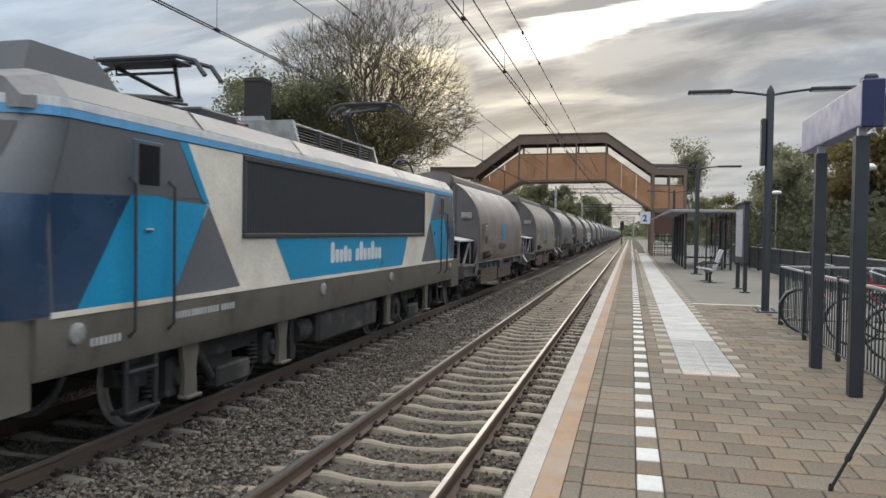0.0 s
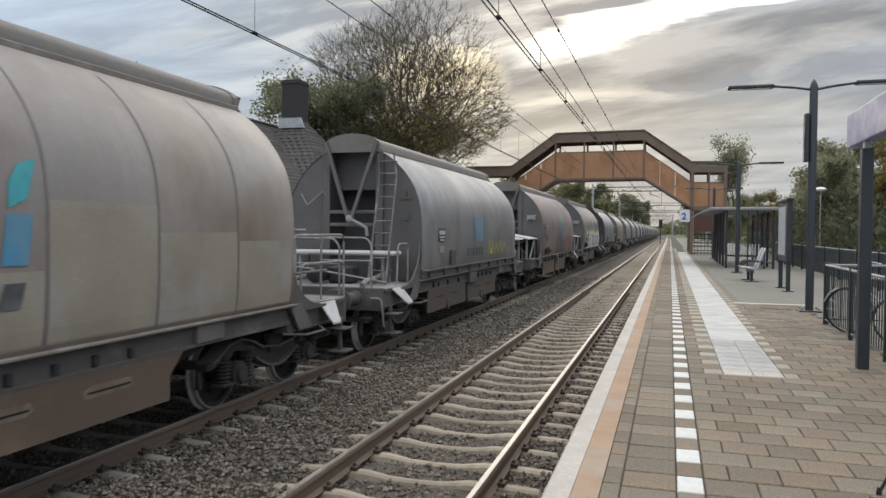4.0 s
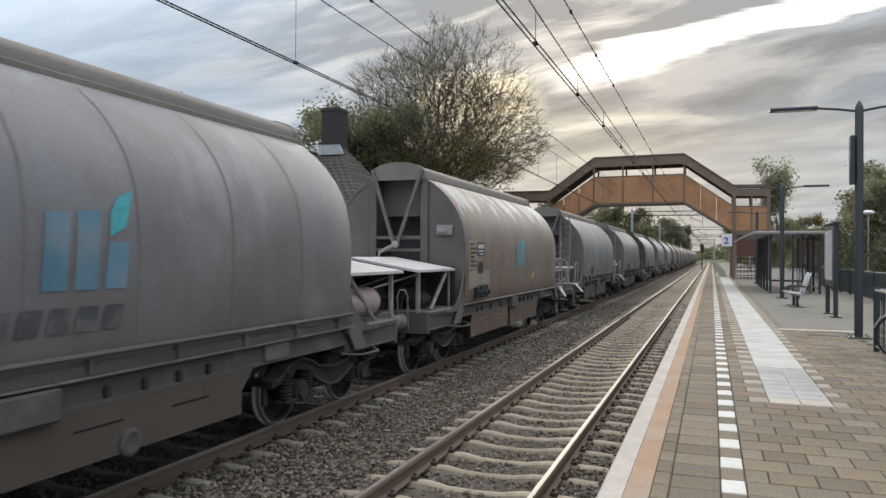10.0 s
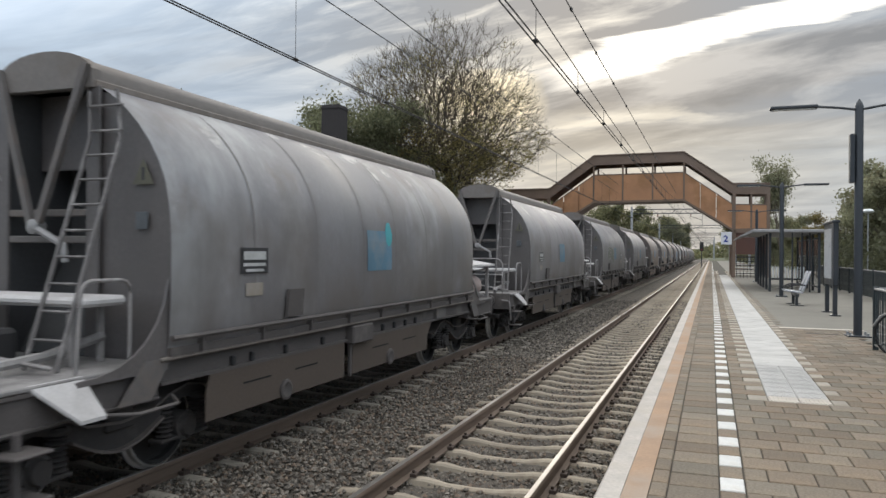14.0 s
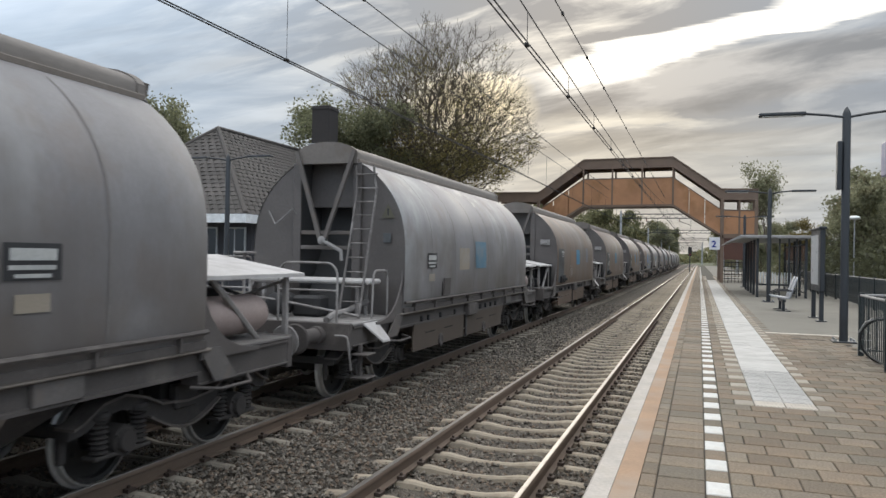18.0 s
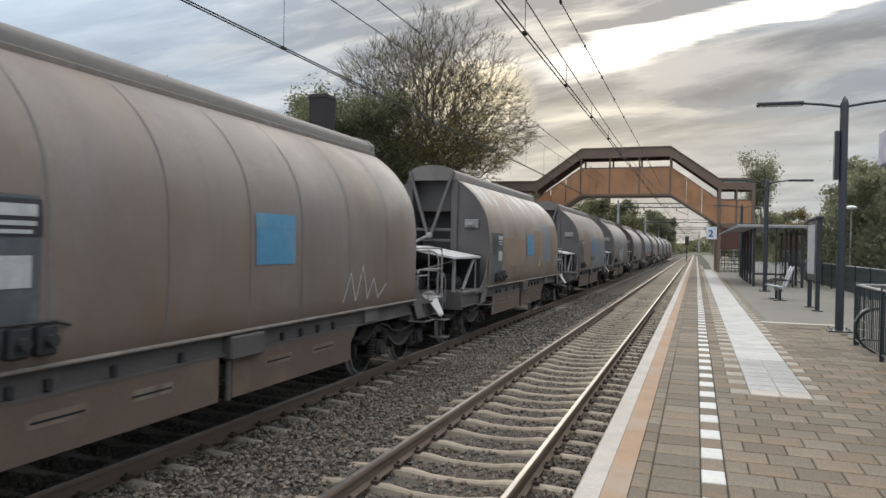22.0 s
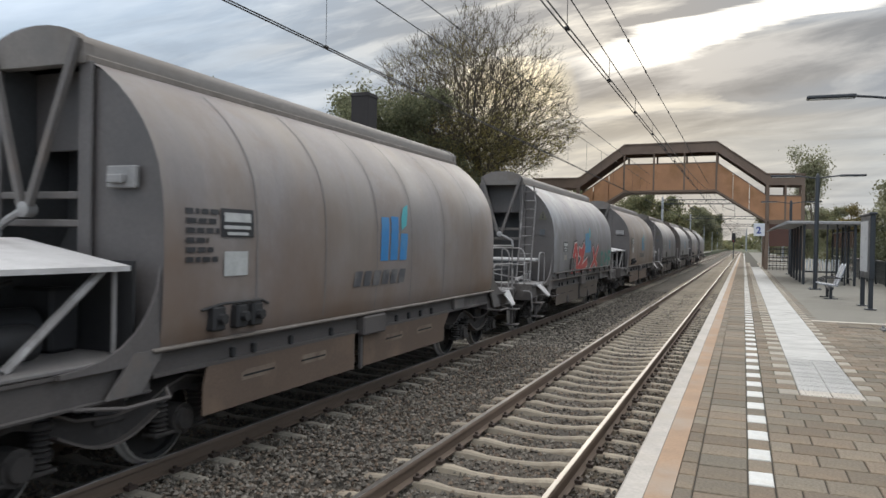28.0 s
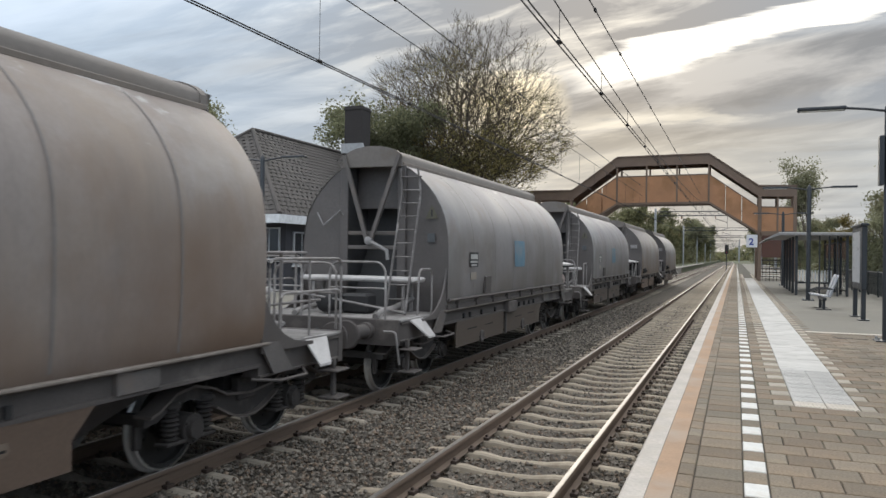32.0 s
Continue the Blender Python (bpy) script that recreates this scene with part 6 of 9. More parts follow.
def locomotive():
    M.update({
        "cream": mat("cream_loco_paint", (0.80, 0.73, 0.62), 0.42, scale=1.2, fine=30, bump=0.05, stain=(0.66, 0.50, 0.34), stain_scale=0.9, coat=0.2),
        "cyan": mat("cyan_loco_paint", (0.006, 0.29, 0.52), 0.36, scale=1.2, fine=30, bump=0.05, vary=0.1),
        "slate": mat("slate_loco_paint", (0.125, 0.13, 0.138), 0.42, scale=1.2, fine=30, bump=0.05, coat=0.2),
        "navy": mat("navy_loco_paint", (0.022, 0.055, 0.115), 0.28, scale=1.2, fine=30, bump=0.04, coat=0.4),
        "loco_grey": mat("grey_loco_roof", (0.25, 0.24, 0.235), 0.42, scale=1.5, fine=30, bump=0.1, stain=(0.16, 0.15, 0.14), stain_scale=0.9),
        "loco_sill": mat("olive_grey_loco_sill", (0.150, 0.135, 0.108), 0.5, scale=2, fine=40, bump=0.15, stain=(0.075, 0.068, 0.058), stain_scale=1.3),
        "louvre_metal": mat("beige_louvre_metal", (0.36, 0.32, 0.27), 0.6),
        "hood": mat("dark_grey_roof_hood", (0.065, 0.070, 0.078), 0.6, scale=1.5, fine=30, bump=0.1),
        "white_band": mat("white_loco_band", (0.72, 0.72, 0.72), 0.4),
        "sky_band": mat("light_blue_loco_band", (0.13, 0.38, 0.66), 0.4),
        "grille": mat("black_filter_grille", (0.042, 0.043, 0.046), 0.6),
        "loco_glass": mat("dark_cab_glass", (0.02, 0.022, 0.025), 0.08, vary=0.05, bump=0),
        "panto": mat("pantograph_steel", (0.06, 0.062, 0.066), 0.55, 0.4),
        "loco_under": mat("sooty_loco_running_gear", (0.034, 0.031, 0.029), 0.8, scale=4, fine=50, bump=0.3, stain=(0.10, 0.088, 0.078), stain_scale=2.5),
        "lamp_lens": mat("round_lamp_lens", (0.30, 0.30, 0.29), 0.25),
        "rust_ins": mat("brown_insulator", (0.16, 0.06, 0.04), 0.3),
    })
    lo = thing("electric_locomotive", "dark blue, cyan and cream electric locomotive hauling the train", "locomotive")
    HW = 1.48
    # body: straight flanks, cab fronts rounded in plan and raked above the waist
    LEVELS = ((1.47, 7.25, 7.95), (2.22, 7.30, 8.10), (2.34, 7.28, 8.06), (3.22, 7.05, 7.45))

    def nose(z, f, lift=0.0):
        """A point on the rounded cab front: f runs from 0 at the flank to 1 on the middle line."""
        for (za, sa, fa), (zb, sb, fb) in zip(LEVELS, LEVELS[1:]):
            if z <= zb + 1e-6:
                k = (z - za) / (zb - za)
                side, front = sa + (sb - sa) * k, fa + (fb - fa) * k
                break
        else:
            side, front = LEVELS[-1][1:]
        if f < 0.6:
            k = f / 0.6
            a, c, e = Vector((HW, side)), Vector((HW - 0.02, front - 0.10)), Vector((0.92, front))
            q = a.lerp(c, k).lerp(c.lerp(e, k), k)
        else:
            k = (f - 0.6) / 0.4
            q = Vector((0.92 * (1 - k), front + 0.05 * (1 - (1 - k) ** 2)))
        return q.x * (1 + lift / HW), q.y + lift
    steps = [k / 14 for k in range(15)]
    outline = lambda z: ([(x, y) for x, y in (nose(z, f) for f in steps)] + [(-x, y) for x, y in (nose(z, f) for f in steps[-2::-1])]
                         + [(-x, -y) for x, y in (nose(z, f) for f in steps)] + [(x, -y) for x, y in (nose(z, f) for f in steps[-2::-1])])
    P = [(x, y, z) for z in (1.47, 1.85, 2.22, 2.34, 2.60, 2.90, 3.22) for x, y in outline(z)]
    n = len(outline(2.0))
    F = [(r * n + k, r * n + (k + 1) % n, r * n + n + (k + 1) % n, r * n + n + k) for r in range(6) for k in range(n)] + [tuple(range(n))[::-1], tuple(range(6 * n, 7 * n))]
    body = part("body", Geo().add(P, F), M["slate"], lo, smooth=30)
    roof = [(-1.49, 3.21), (-1.49, 3.34), (-1.30, 3.55), (-1.05, 3.61), (1.05, 3.61), (1.30, 3.55), (1.49, 3.34), (1.49, 3.21)]
    ys = [(-7.42, 0.90), (-7.05, 1.0), (7.05, 1.0), (7.42, 0.90)]
    P = [(x, y, 3.21 + (z - 3.21) * (0.75 if abs(y) > 7.2 else 1)) for y, s in ys for x, z in roof for x in (x * s,)]
    n = len(roof)
    F = [(j * n + i, j * n + (i + 1) % n, (j + 1) * n + (i + 1) % n, (j + 1) * n + i) for j in range(3) for i in range(n)] + [tuple(range(n))[::-1], tuple(range(3 * n, 4 * n))]
    rf = part("roof", Geo().add(P, F), M["loco_grey"], lo, "grey roof with panels", smooth=20)
    for yy in (-5.0, -2.4, 2.4, 6.2):
        part("roof_seam", Geo().add([(1.494, yy - 0.02, 3.34), (1.494, yy + 0.02, 3.34), (1.306, yy + 0.02, 3.556), (1.306, yy - 0.02, 3.556)], [(0, 1, 2, 3)]), M["slot"], rf)
    for s in (-1, 1):
        part("white_band", Geo().rbox(s * 1.487 - 0.012, s * 1.487 + 0.012, -7.1, 7.1, 3.25, 3.33, 0.004), M["white_band"], lo)
        part("blue_band", Geo().rbox(s * 1.487 - 0.010, s * 1.487 + 0.010, -7.1, 7.1, 3.17, 3.249, 0.004), M["sky_band"], lo)

    arc = [nose(3.20, f, 0.012) for f in steps]
    ring = arc + [(-x, y) for x, y in arc[-2::-1]]
    for e in (-1, 1):
        for (xa, ya), (xb, yb) in zip(ring, ring[1:]):
            n = Vector((yb - ya, xa - xb, 0)).normalized() * 0.014
            if n.y < 0:
                n = -n
            for nm, za, zb, m_ in (("white_band", 3.25, 3.33, "white_band"), ("blue_band", 3.17, 3.249, "sky_band")):
                q = [(x, e * y, z) for z in (za, zb) for x, y in ((xa, ya), (xb, yb), (xb + n.x, yb + n.y), (xa + n.x, ya + n.y))]
                part(nm, Geo().add(q, [(0, 1, 2, 3), (4, 7, 6, 5), (0, 4, 5, 1), (1, 5, 6, 2), (2, 6, 7, 3), (3, 7, 4, 0)]), M[m_], lo)

    # livery: flat areas of paint a few millimetres proud
    def paint(name, poly, material, lift=0.006):
        for s in (-1, 1):
            part(name, Geo().add([(s * (HW + lift), y, z) for y, z in poly], [tuple(range(len(poly)))]), M[material], body, smooth=0)
    for e in (-1, 1):
        def m(seq):
            return [(e * y, z) for y, z in seq]
        paint("upper_slate", m([(-7.04, 3.16), (-5.44, 3.16), (-5.03, 2.57), (-7.24, 2.52)]), "slate")
        paint("lower_navy", m([(-7.27, 2.52), (-6.23, 2.55), (-6.97, 1.49), (-7.22, 1.49)]), "navy")
        paint("cyan_wedge", m([(-6.97, 1.49), (-6.23, 2.55), (-5.63, 2.55), (-5.63, 1.49)]), "cyan", 0.008)
        paint("cyan_wedge", m([(-5.63, 2.53), (-4.88, 2.50), (-5.56, 1.49), (-5.63, 1.49)]), "cyan", 0.008)
        paint("cyan_line", m([(-5.44, 3.16), (-5.28, 3.16), (-4.84, 2.50), (-5.00, 2.55)]), "cyan", 0.010)
        paint("slate_wedge", m([(-4.86, 2.50), (-4.14, 1.53), (-5.56, 1.49)]), "slate", 0.008)
    paint("cream_field", [(-5.40, 3.16), (5.40, 3.16), (4.90, 2.52), (5.3, 1.49), (-5.3, 1.49), (-4.90, 2.52)], "cream", 0.003)
    paint("cyan_panel", [(-3.2, 2.11), (3.02, 2.11), (2.63, 1.51), (-2.71, 1.51)], "cyan", 0.008)
    # front faces
    for e in (-1, 1):
        sheet = Geo()
        zs = (1.49, 1.85, 2.22, 2.34, 2.50)
        cols = [(x, y) for z in zs for x, y in [nose(z, f, 0.008) for f in steps] + [(-q[0], q[1]) for q in (nose(z, f, 0.008) for f in steps[-2::-1])]]
        w = len(steps) * 2 - 1
        sheet.add([(x, e * y, zs[k // w]) for k, (x, y) in enumerate(cols)], [(r * w + k, r * w + k + 1, r * w + w + k + 1, r * w + w + k) for r in range(4) for k in range(w - 1)])
        part("nose_paint", sheet, M["navy"], body, "glossy dark blue nose paint", smooth=40)
        for s in (-1, 1):
            pane = Geo()
            fs, hs = [0.34 + 0.09 * k for k in range(8)], (2.58, 2.84, 3.10)
            pane.add([(s * nose(z, f, 0.014)[0], e * nose(z, f, 0.014)[1], z) for z in hs for f in fs], [(r * 8 + k, r * 8 + k + 1, r * 8 + 9 + k, r * 8 + 8 + k) for r in range(2) for k in range(7)])
            part("windscreen", pane, M["loco_glass"], body, smooth=40)
            sill = [(s * nose(2.55, f, 0.03)[0], e * nose(2.55, f, 0.03)[1], 2.55) for f in fs]
            part("wiper_rail", Geo().tube(sill, 0.014, 5), M["galv"], body)
        for s in (-1, 1):
            # cab door with window and handrails
            d = part("cab_door", Geo().rbox(min(s * 1.47, s * 1.495), max(s * 1.47, s * 1.495), min(e * 6.20, e * 5.72), max(e * 6.20, e * 5.72), 1.52, 3.10, 0.008), M["cyan"], lo, "cyan cab door with a dark upper half")
            part("upper_door", Geo().box(min(s * 1.49, s * 1.499), max(s * 1.49, s * 1.499), min(e * 6.20, e * 5.72), max(e * 6.20, e * 5.72), 2.56, 3.09), M["slate"], d)
            part("door_window", Geo().box(min(s * 1.49, s * 1.503), max(s * 1.49, s * 1.503), min(e * 6.13, e * 5.80), max(e * 6.13, e * 5.80), 2.66, 3.06), M["loco_glass"], d)
            for y in (e * 6.27, e * 5.64):
                part("handrail", Geo().tube([(s * 1.50, y, 2.72), (s * 1.57, y, 2.66), (s * 1.57, y, 1.25), (s * 1.50, y, 1.18)], 0.018, 6), M["panto"], d)
            part("door_handle", Geo().rbox(min(s * 1.495, s * 1.53), max(s * 1.495, s * 1.53), e * 5.98 - 0.06, e * 5.98 + 0.06, 2.20, 2.23), M["galv"], d)
    # big filter grille with a frame and fine ribs
    for s in (-1, 1):
        x = s * (HW + 0.004)
        fr = Geo()
        for y0, y1, z0, z1 in ((-4.10, 4.28, 3.08, 3.155), (-4.10, 4.28, 2.12, 2.185), (-4.10, -4.02, 2.185, 3.08), (4.20, 4.28, 2.185, 3.08)):
            fr.rbox(min(x, x + s * 0.035), max(x, x + s * 0.035), y0, y1, z0, z1, 0.012)
        gr = part("grille_frame", fr, M["grille"], lo)
        rb = Geo().box(min(x, x + s * 0.006), max(x, x + s * 0.006), -4.02, 4.20, 2.185, 3.08)
        for k in range(118):
            y = -3.99 + k * 0.0695
            rb.prism([(x, y), (x + s * 0.024, y + 0.018), (x, y + 0.036)], 2.19, 3.075, "z")
        part("grille_ribs", rb, M["grille"], gr, "black ribbed air grille")
        # side writing as plain rounded blocks, some of them taller
        for ya, yb, tall in ((-1.28, -0.34, (0.12, 0, 0, 0.06, 0)), (-0.16, 1.24, (0, 0.12, 0, 0, 0.12, 0, 0))):
            w = (yb - ya) / len(tall)
            for k, h in enumerate(tall):
                c0 = ya + k * w
                y0_, y1_, z1_, rr = c0 + 0.012, c0 + w - 0.016, 1.92 + h, 0.055
                prof = [(cy + rr * math.cos(radians(a_)), cz + rr * math.sin(radians(a_))) for cy, cz, a0 in ((y1_ - rr, z1_ - rr, 0), (y0_ + rr, z1_ - rr, 90), (y0_ + rr, 1.70 + rr, 180), (y1_ - rr, 1.70 + rr, 270)) for a_ in (a0, a0 + 30, a0 + 60, a0 + 90)]
                part("lettering_block", Geo().prism(prof, min(s * 1.485, s * 1.492), max(s * 1.485, s * 1.492), "x"), M["white_band"], lo, "white block of company lettering")
    # sill, lamps, buffers
    si = part("sill", Geo().prism([(-1.46, 0.95), (-1.48, 1.0), (-1.48, 1.475), (1.48, 1.475), (1.48, 1.0), (1.46, 0.95)], -7.4, 7.4), M["loco_sill"], lo, "grey-green sill under the flank")
    for e in (-1, 1):
        tap = Geo().prism([(e * 7.4, 0.72), (e * 8.25, 0.72), (e * 8.25, 1.475), (e * 7.4, 1.475)], -1.42, 1.42, "x")
        part("buffer_beam", tap, M["loco_sill"], lo)
    part("sill_line", Geo().box(-1.492, 1.492, -7.26, 7.26, 1.462, 1.515), M["cream"], lo)
    for e in (-1, 1):
        for s in (-1, 1):
            g = Geo().lathe([(0.14, e * 8.2), (0.14, e * 8.3), (0.10, e * 8.31), (0.10, e * 8.6), (0.22, e * 8.62), (0.23, e * 8.65), (0.20, e * 8.67)], (s * 0.875, 0, 1.04), "y", 18)
            part("buffer", g, M["black"], lo)
    for s in (-1, 1):
        for y in (-6.95, -1.55, 1.9, 6.95):
            part("round_marker", Geo().lathe([(0.10, s * 1.47), (0.10, s * 1.50), (0.075, s * 1.515), (0.02, s * 1.52)], (0, y, 1.30), "x", 14), M["lamp_lens"], lo)
        wr = Geo()
        for y0, y1, z in ((-6.78, -6.36, 1.16), (-5.50, -5.24, 1.27), (-5.18, -4.92, 1.27), (-4.86, -4.62, 1.27), (-4.56, -4.30, 1.27)):
            y = y0
            while y < y1:
                wr.box(min(s * 1.478, s * 1.484), max(s * 1.478, s * 1.484), y, y + 0.045, z, z + 0.075)
                y += 0.062
        part("number_strokes", wr, M["sticker"], lo)
    # bogies
    for yc in (-4.0, 4.0):
        g = Geo()
        for s in (-1, 1):
            g.prism([(-2.05, 0.62), (-2.05, 0.92), (2.05, 0.92), (2.05, 0.62), (1.2, 0.50), (0.6, 0.66), (-0.6, 0.66), (-1.2, 0.50)], s * 1.10 - 0.07, s * 1.10 + 0.07, "x")
            for e in (-1, 1):
                g.rbox(s * 1.16 - 0.12, s * 1.16 + 0.12, e * 1.12 - 0.20, e * 1.12 + 0.20, 0.36, 0.80, 0.03)
                g.cyl((s * 1.26, e * 1.12, 0.58), (s * 1.34, e * 1.12, 0.58), 0.13, 0.11, 12)
                for w_ in (-1, 1):
                    yy = e * 1.12 + w_ * 0.34
                    for k in range(6):
                        g.lathe([(0.07, 0), (0.09, 0.02), (0.07, 0.04)], (s * 1.14, yy, 0.40 + k * 0.055), "z", 10)
                g.prism([(e * 2.0, 0.92), (e * 1.75, 0.92), (e * 1.80, 0.28), (e * 1.95, 0.28)], s * 1.22 - 0.03, s * 1.22 + 0.03, "x")
            g.rbox(s * 1.25 - 0.10, s * 1.25 + 0.10, -0.40, 0.40, 0.30, 0.56, 0.03)
            g.cyl((s * 1.28, -0.9, 0.95), (s * 1.28, -0.45, 0.45), 0.05, n=8)
        g.box(-1.1, 1.1, -0.35, 0.35, 0.45, 0.85)
        b = part("loco_bogie", g, M["loco_under"], lo, at=pose(0, yc, 0))
        for e in (-1.12, 1.12):
            w_, tread = wheelset(b, e, 0.55)
            w_.data.materials.append(M["tread"])
            bm = bmesh.new()
            bm.from_mesh(w_.data)
            n0 = len(bm.faces)
            bm.from_mesh(tread)
            for f in list(bm.faces)[n0:]:
                f.material_index = 1
            bm.to_mesh(w_.data)
            bm.free()
            SPIN.append(w_)
    for s in (-1, 1):
        for e in (-1, 1):
            y, st = e * 6.0, Geo()
            st.rbox(s * 1.42 - 0.14, s * 1.42 + 0.06, y - 0.26, y + 0.26, 0.40, 0.44)
            st.rbox(s * 1.42 - 0.14, s * 1.42 + 0.06, y - 0.24, y + 0.24, 0.80, 0.84)
            st.rbox(s * 1.44 - 0.02, s * 1.44 + 0.02, y - 0.26, y - 0.20, 0.40, 1.0)
            st.rbox(s * 1.44 - 0.02, s * 1.44 + 0.02, y + 0.20, y + 0.26, 0.40, 1.0)
            part("cab_step", st, M["black"], lo)
    for s in (-1, 1):
        for yc in (-5.05, -2.75, 2.05, 4.95):
            hg = Geo().prism([(yc - 0.17, 0.97), (yc + 0.17, 0.97), (yc + 0.11, 0.62), (yc + 0.13, 0.36), (yc - 0.13, 0.36), (yc - 0.11, 0.62)], s * 1.36 - 0.03, s * 1.36 + 0.03, "x")
            hg.rbox(s * 1.38 - 0.07, s * 1.38 + 0.07, yc - 0.15, yc + 0.15, 0.33, 0.37, 0.01)
            part("hanging_bracket", hg, M["loco_sill"], lo, "olive-grey bracket hanging under the sill")
    part("roof_cable", Geo().tube([(0.55, 4.75, 3.80), (0.62, 5.02, 3.98), (0.70, 5.35, 3.97), (0.76, 5.52, 3.90), (0.82, 5.72, 3.62)], 0.028, 6).lathe([(0.05, 0.0), (0.10, 0.03), (0.06, 0.06), (0.10, 0.09), (0.05, 0.13)], (0.62, 5.02, 3.85), "z", 10), M["panto"], lo)
    for s in (-1, 1):
        tk = Geo()
        tk.rbox(s * 1.15 - 0.25, s * 1.15 + 0.25, -1.5, 1.3, 0.42, 0.92, 0.06)
        tk.lathe([(0.05, -2.1), (0.2, -2.08), (0.2, -1.62), (0.05, -1.6)], (s * 1.15, 0, 0.68), "y", 14)
        part("underfloor_box", tk, M["loco_under"], lo)
    # roof gear: hoods, louvred box, pantographs
    for e in (-1,):
        hd = Geo()
        a, b = sorted((e * 7.0, e * 5.62))
        hd.add([(-0.95, a, 3.72), (0.95, a, 3.72), (0.95, b, 3.72), (-0.95, b, 3.72), (-0.80, a + 0.25, 4.08), (0.80, a + 0.25, 4.08), (0.80, b - 0.25, 4.08), (-0.80, b - 0.25, 4.08)],
               [(0, 1, 5, 4), (1, 2, 6, 5), (2, 3, 7, 6), (3, 0, 4, 7), (4, 5, 6, 7)])
        part("roof_hood", hd, M["hood"], lo, "dark grey roof hood", at=pose(0, 0, -0.135))
    bx = part("louvre_box", Geo().box(-1.02, 1.02, -1.8, 1.75, 3.60, 3.84), M["slot"], lo, "dark box behind roof louvres")
    part("box_lid", Geo().rbox(-1.12, 1.12, -1.88, 1.82, 3.845, 3.885, 0.01), M["loco_grey"], bx)
    for y in (-1.92, 1.76):
        part("box_end", Geo().prism([(-1.2, 3.58), (1.2, 3.58), (1.10, 3.92), (-1.10, 3.92)], y, y + 0.08), M["lamp_lens"], bx)
    for k in range(5):
        z = 3.60 + k * 0.048
        for y in (-0.98, -0.06, 0.86):
            if k == 0:
                part("louvre_post", Geo().rbox(1.06, 1.17, y - 0.03, y + 0.03, 3.60, 3.85, 0.005), M["hood"], bx)
        for s in (-1, 1):
            part("louvre", Geo().add([(s * (1.17 - 0.012 * k), -1.85, z), (s * (1.17 - 0.012 * k), 1.76, z), (s * (1.10 - 0.012 * k), 1.76, z + 0.034), (s * (1.10 - 0.012 * k), -1.85, z + 0.034)], [(0, 1, 2, 3)]), M["louvre_metal"], bx)
    for e, up in ((-1, False), (1, True)):
        c = e * 4.3
        pg = Geo()
        for s in (-1, 1):
            pg.tube([(s * 0.5, c - 0.8, 3.73), (s * 0.5, c + 0.8, 3.73)], 0.035, 6)
        pg.rbox(-0.5, 0.5, c - 0.75, c - 0.62, 3.69, 3.77, 0.01).rbox(-0.5, 0.5, c + 0.62, c + 0.75, 3.69, 3.77, 0.01).rbox(-0.22, 0.22, c - 0.62, c + 0.62, 3.70, 3.80, 0.02)
        pb = part("pantograph", pg, M["panto"], lo, "raised pantograph" if up else "folded pantograph")
        for s in (-1, 1):
            for k in (-0.6, 0.6):
                part("insulator", Geo().lathe([(0.04, 0), (0.095, 0.02), (0.05, 0.04), (0.095, 0.06), (0.05, 0.08), (0.05, 0.10)], (s * 0.5, c + k, 3.60), "z", 10), M["rust_ins"], pb)
        if up:
            knee, foot, hy, hz = Vector((0, 3.0, 4.80)), Vector((0, 4.4, 3.80)), 4.5, 5.24
        else:
            knee, foot, hy, hz = Vector((0, -3.2, 4.02)), Vector((0, -4.7, 3.80)), -3.95, 4.40
        part("lower_arm", Geo().tube([foot, knee], 0.06, 8), M["panto"], pb)
        part("control_rod", Geo().tube([foot + Vector((0.14, -0.1, 0.02)), knee + Vector((0.08, 0.05, -0.05))], 0.024, 6), M["panto"], pb)
        for s in (-1, 1):
            part("upper_arm", Geo().tube([knee, (s * 0.42, hy, hz - 0.08)], 0.028, 6), M["panto"], pb)
        for k in (-0.19, 0.19):
            part("contact_strip", Geo().tube([(-0.98, hy + k, hz - 0.26), (-0.84, hy + k, hz - 0.07), (-0.58, hy + k, hz), (0.58, hy + k, hz), (0.84, hy + k, hz - 0.07), (0.98, hy + k, hz - 0.26)], 0.032, 6), M["panto"], pb)
        part("head_frame", Geo().rbox(-0.55, 0.55, hy - 0.19, hy + 0.19, hz - 0.06, hz - 0.025, 0.01).tube([(-0.45, hy, hz - 0.05), (-0.45, hy, hz - 0.16), (0.45, hy, hz - 0.16), (0.45, hy, hz - 0.05)], 0.02, 6), M["panto"], pb)
    rg = Geo()
    rg.tube([(0.35, -3.3, 3.95), (0.35, -2.0, 3.98), (0.3, -1.3, 4.02)], 0.02, 6)
    rg.tube([(0.35, 2.9, 3.98), (0.38, 3.4, 3.95), (0.4, 3.8, 3.92)], 0.02, 6)
    for y in (-3.2, -2.2, 2.95, 3.5):
        rg.lathe([(0.03, 0), (0.07, 0.03), (0.035, 0.06), (0.07, 0.09), (0.035, 0.12), (0.07, 0.15), (0.03, 0.20)], (0.35, y, 3.74), "z", 10)
    part("roof_busbar", rg, M["rust_ins"], lo, at=pose(0, 0, -0.135))
    rb2 = Geo().rbox(-0.65, 0.65, -3.7, -2.75, 3.74, 3.98, 0.03)
    part("roof_box", rb2, M["panto"], lo, at=pose(0, 0, -0.135))
    TRAIN.append((lo, 21.49 - 11.05, 0))
    lo.matrix_basis = pose(TRACK_FAR, 21.49 - 11.05, RAIL)


build_wagons()
locomotive()


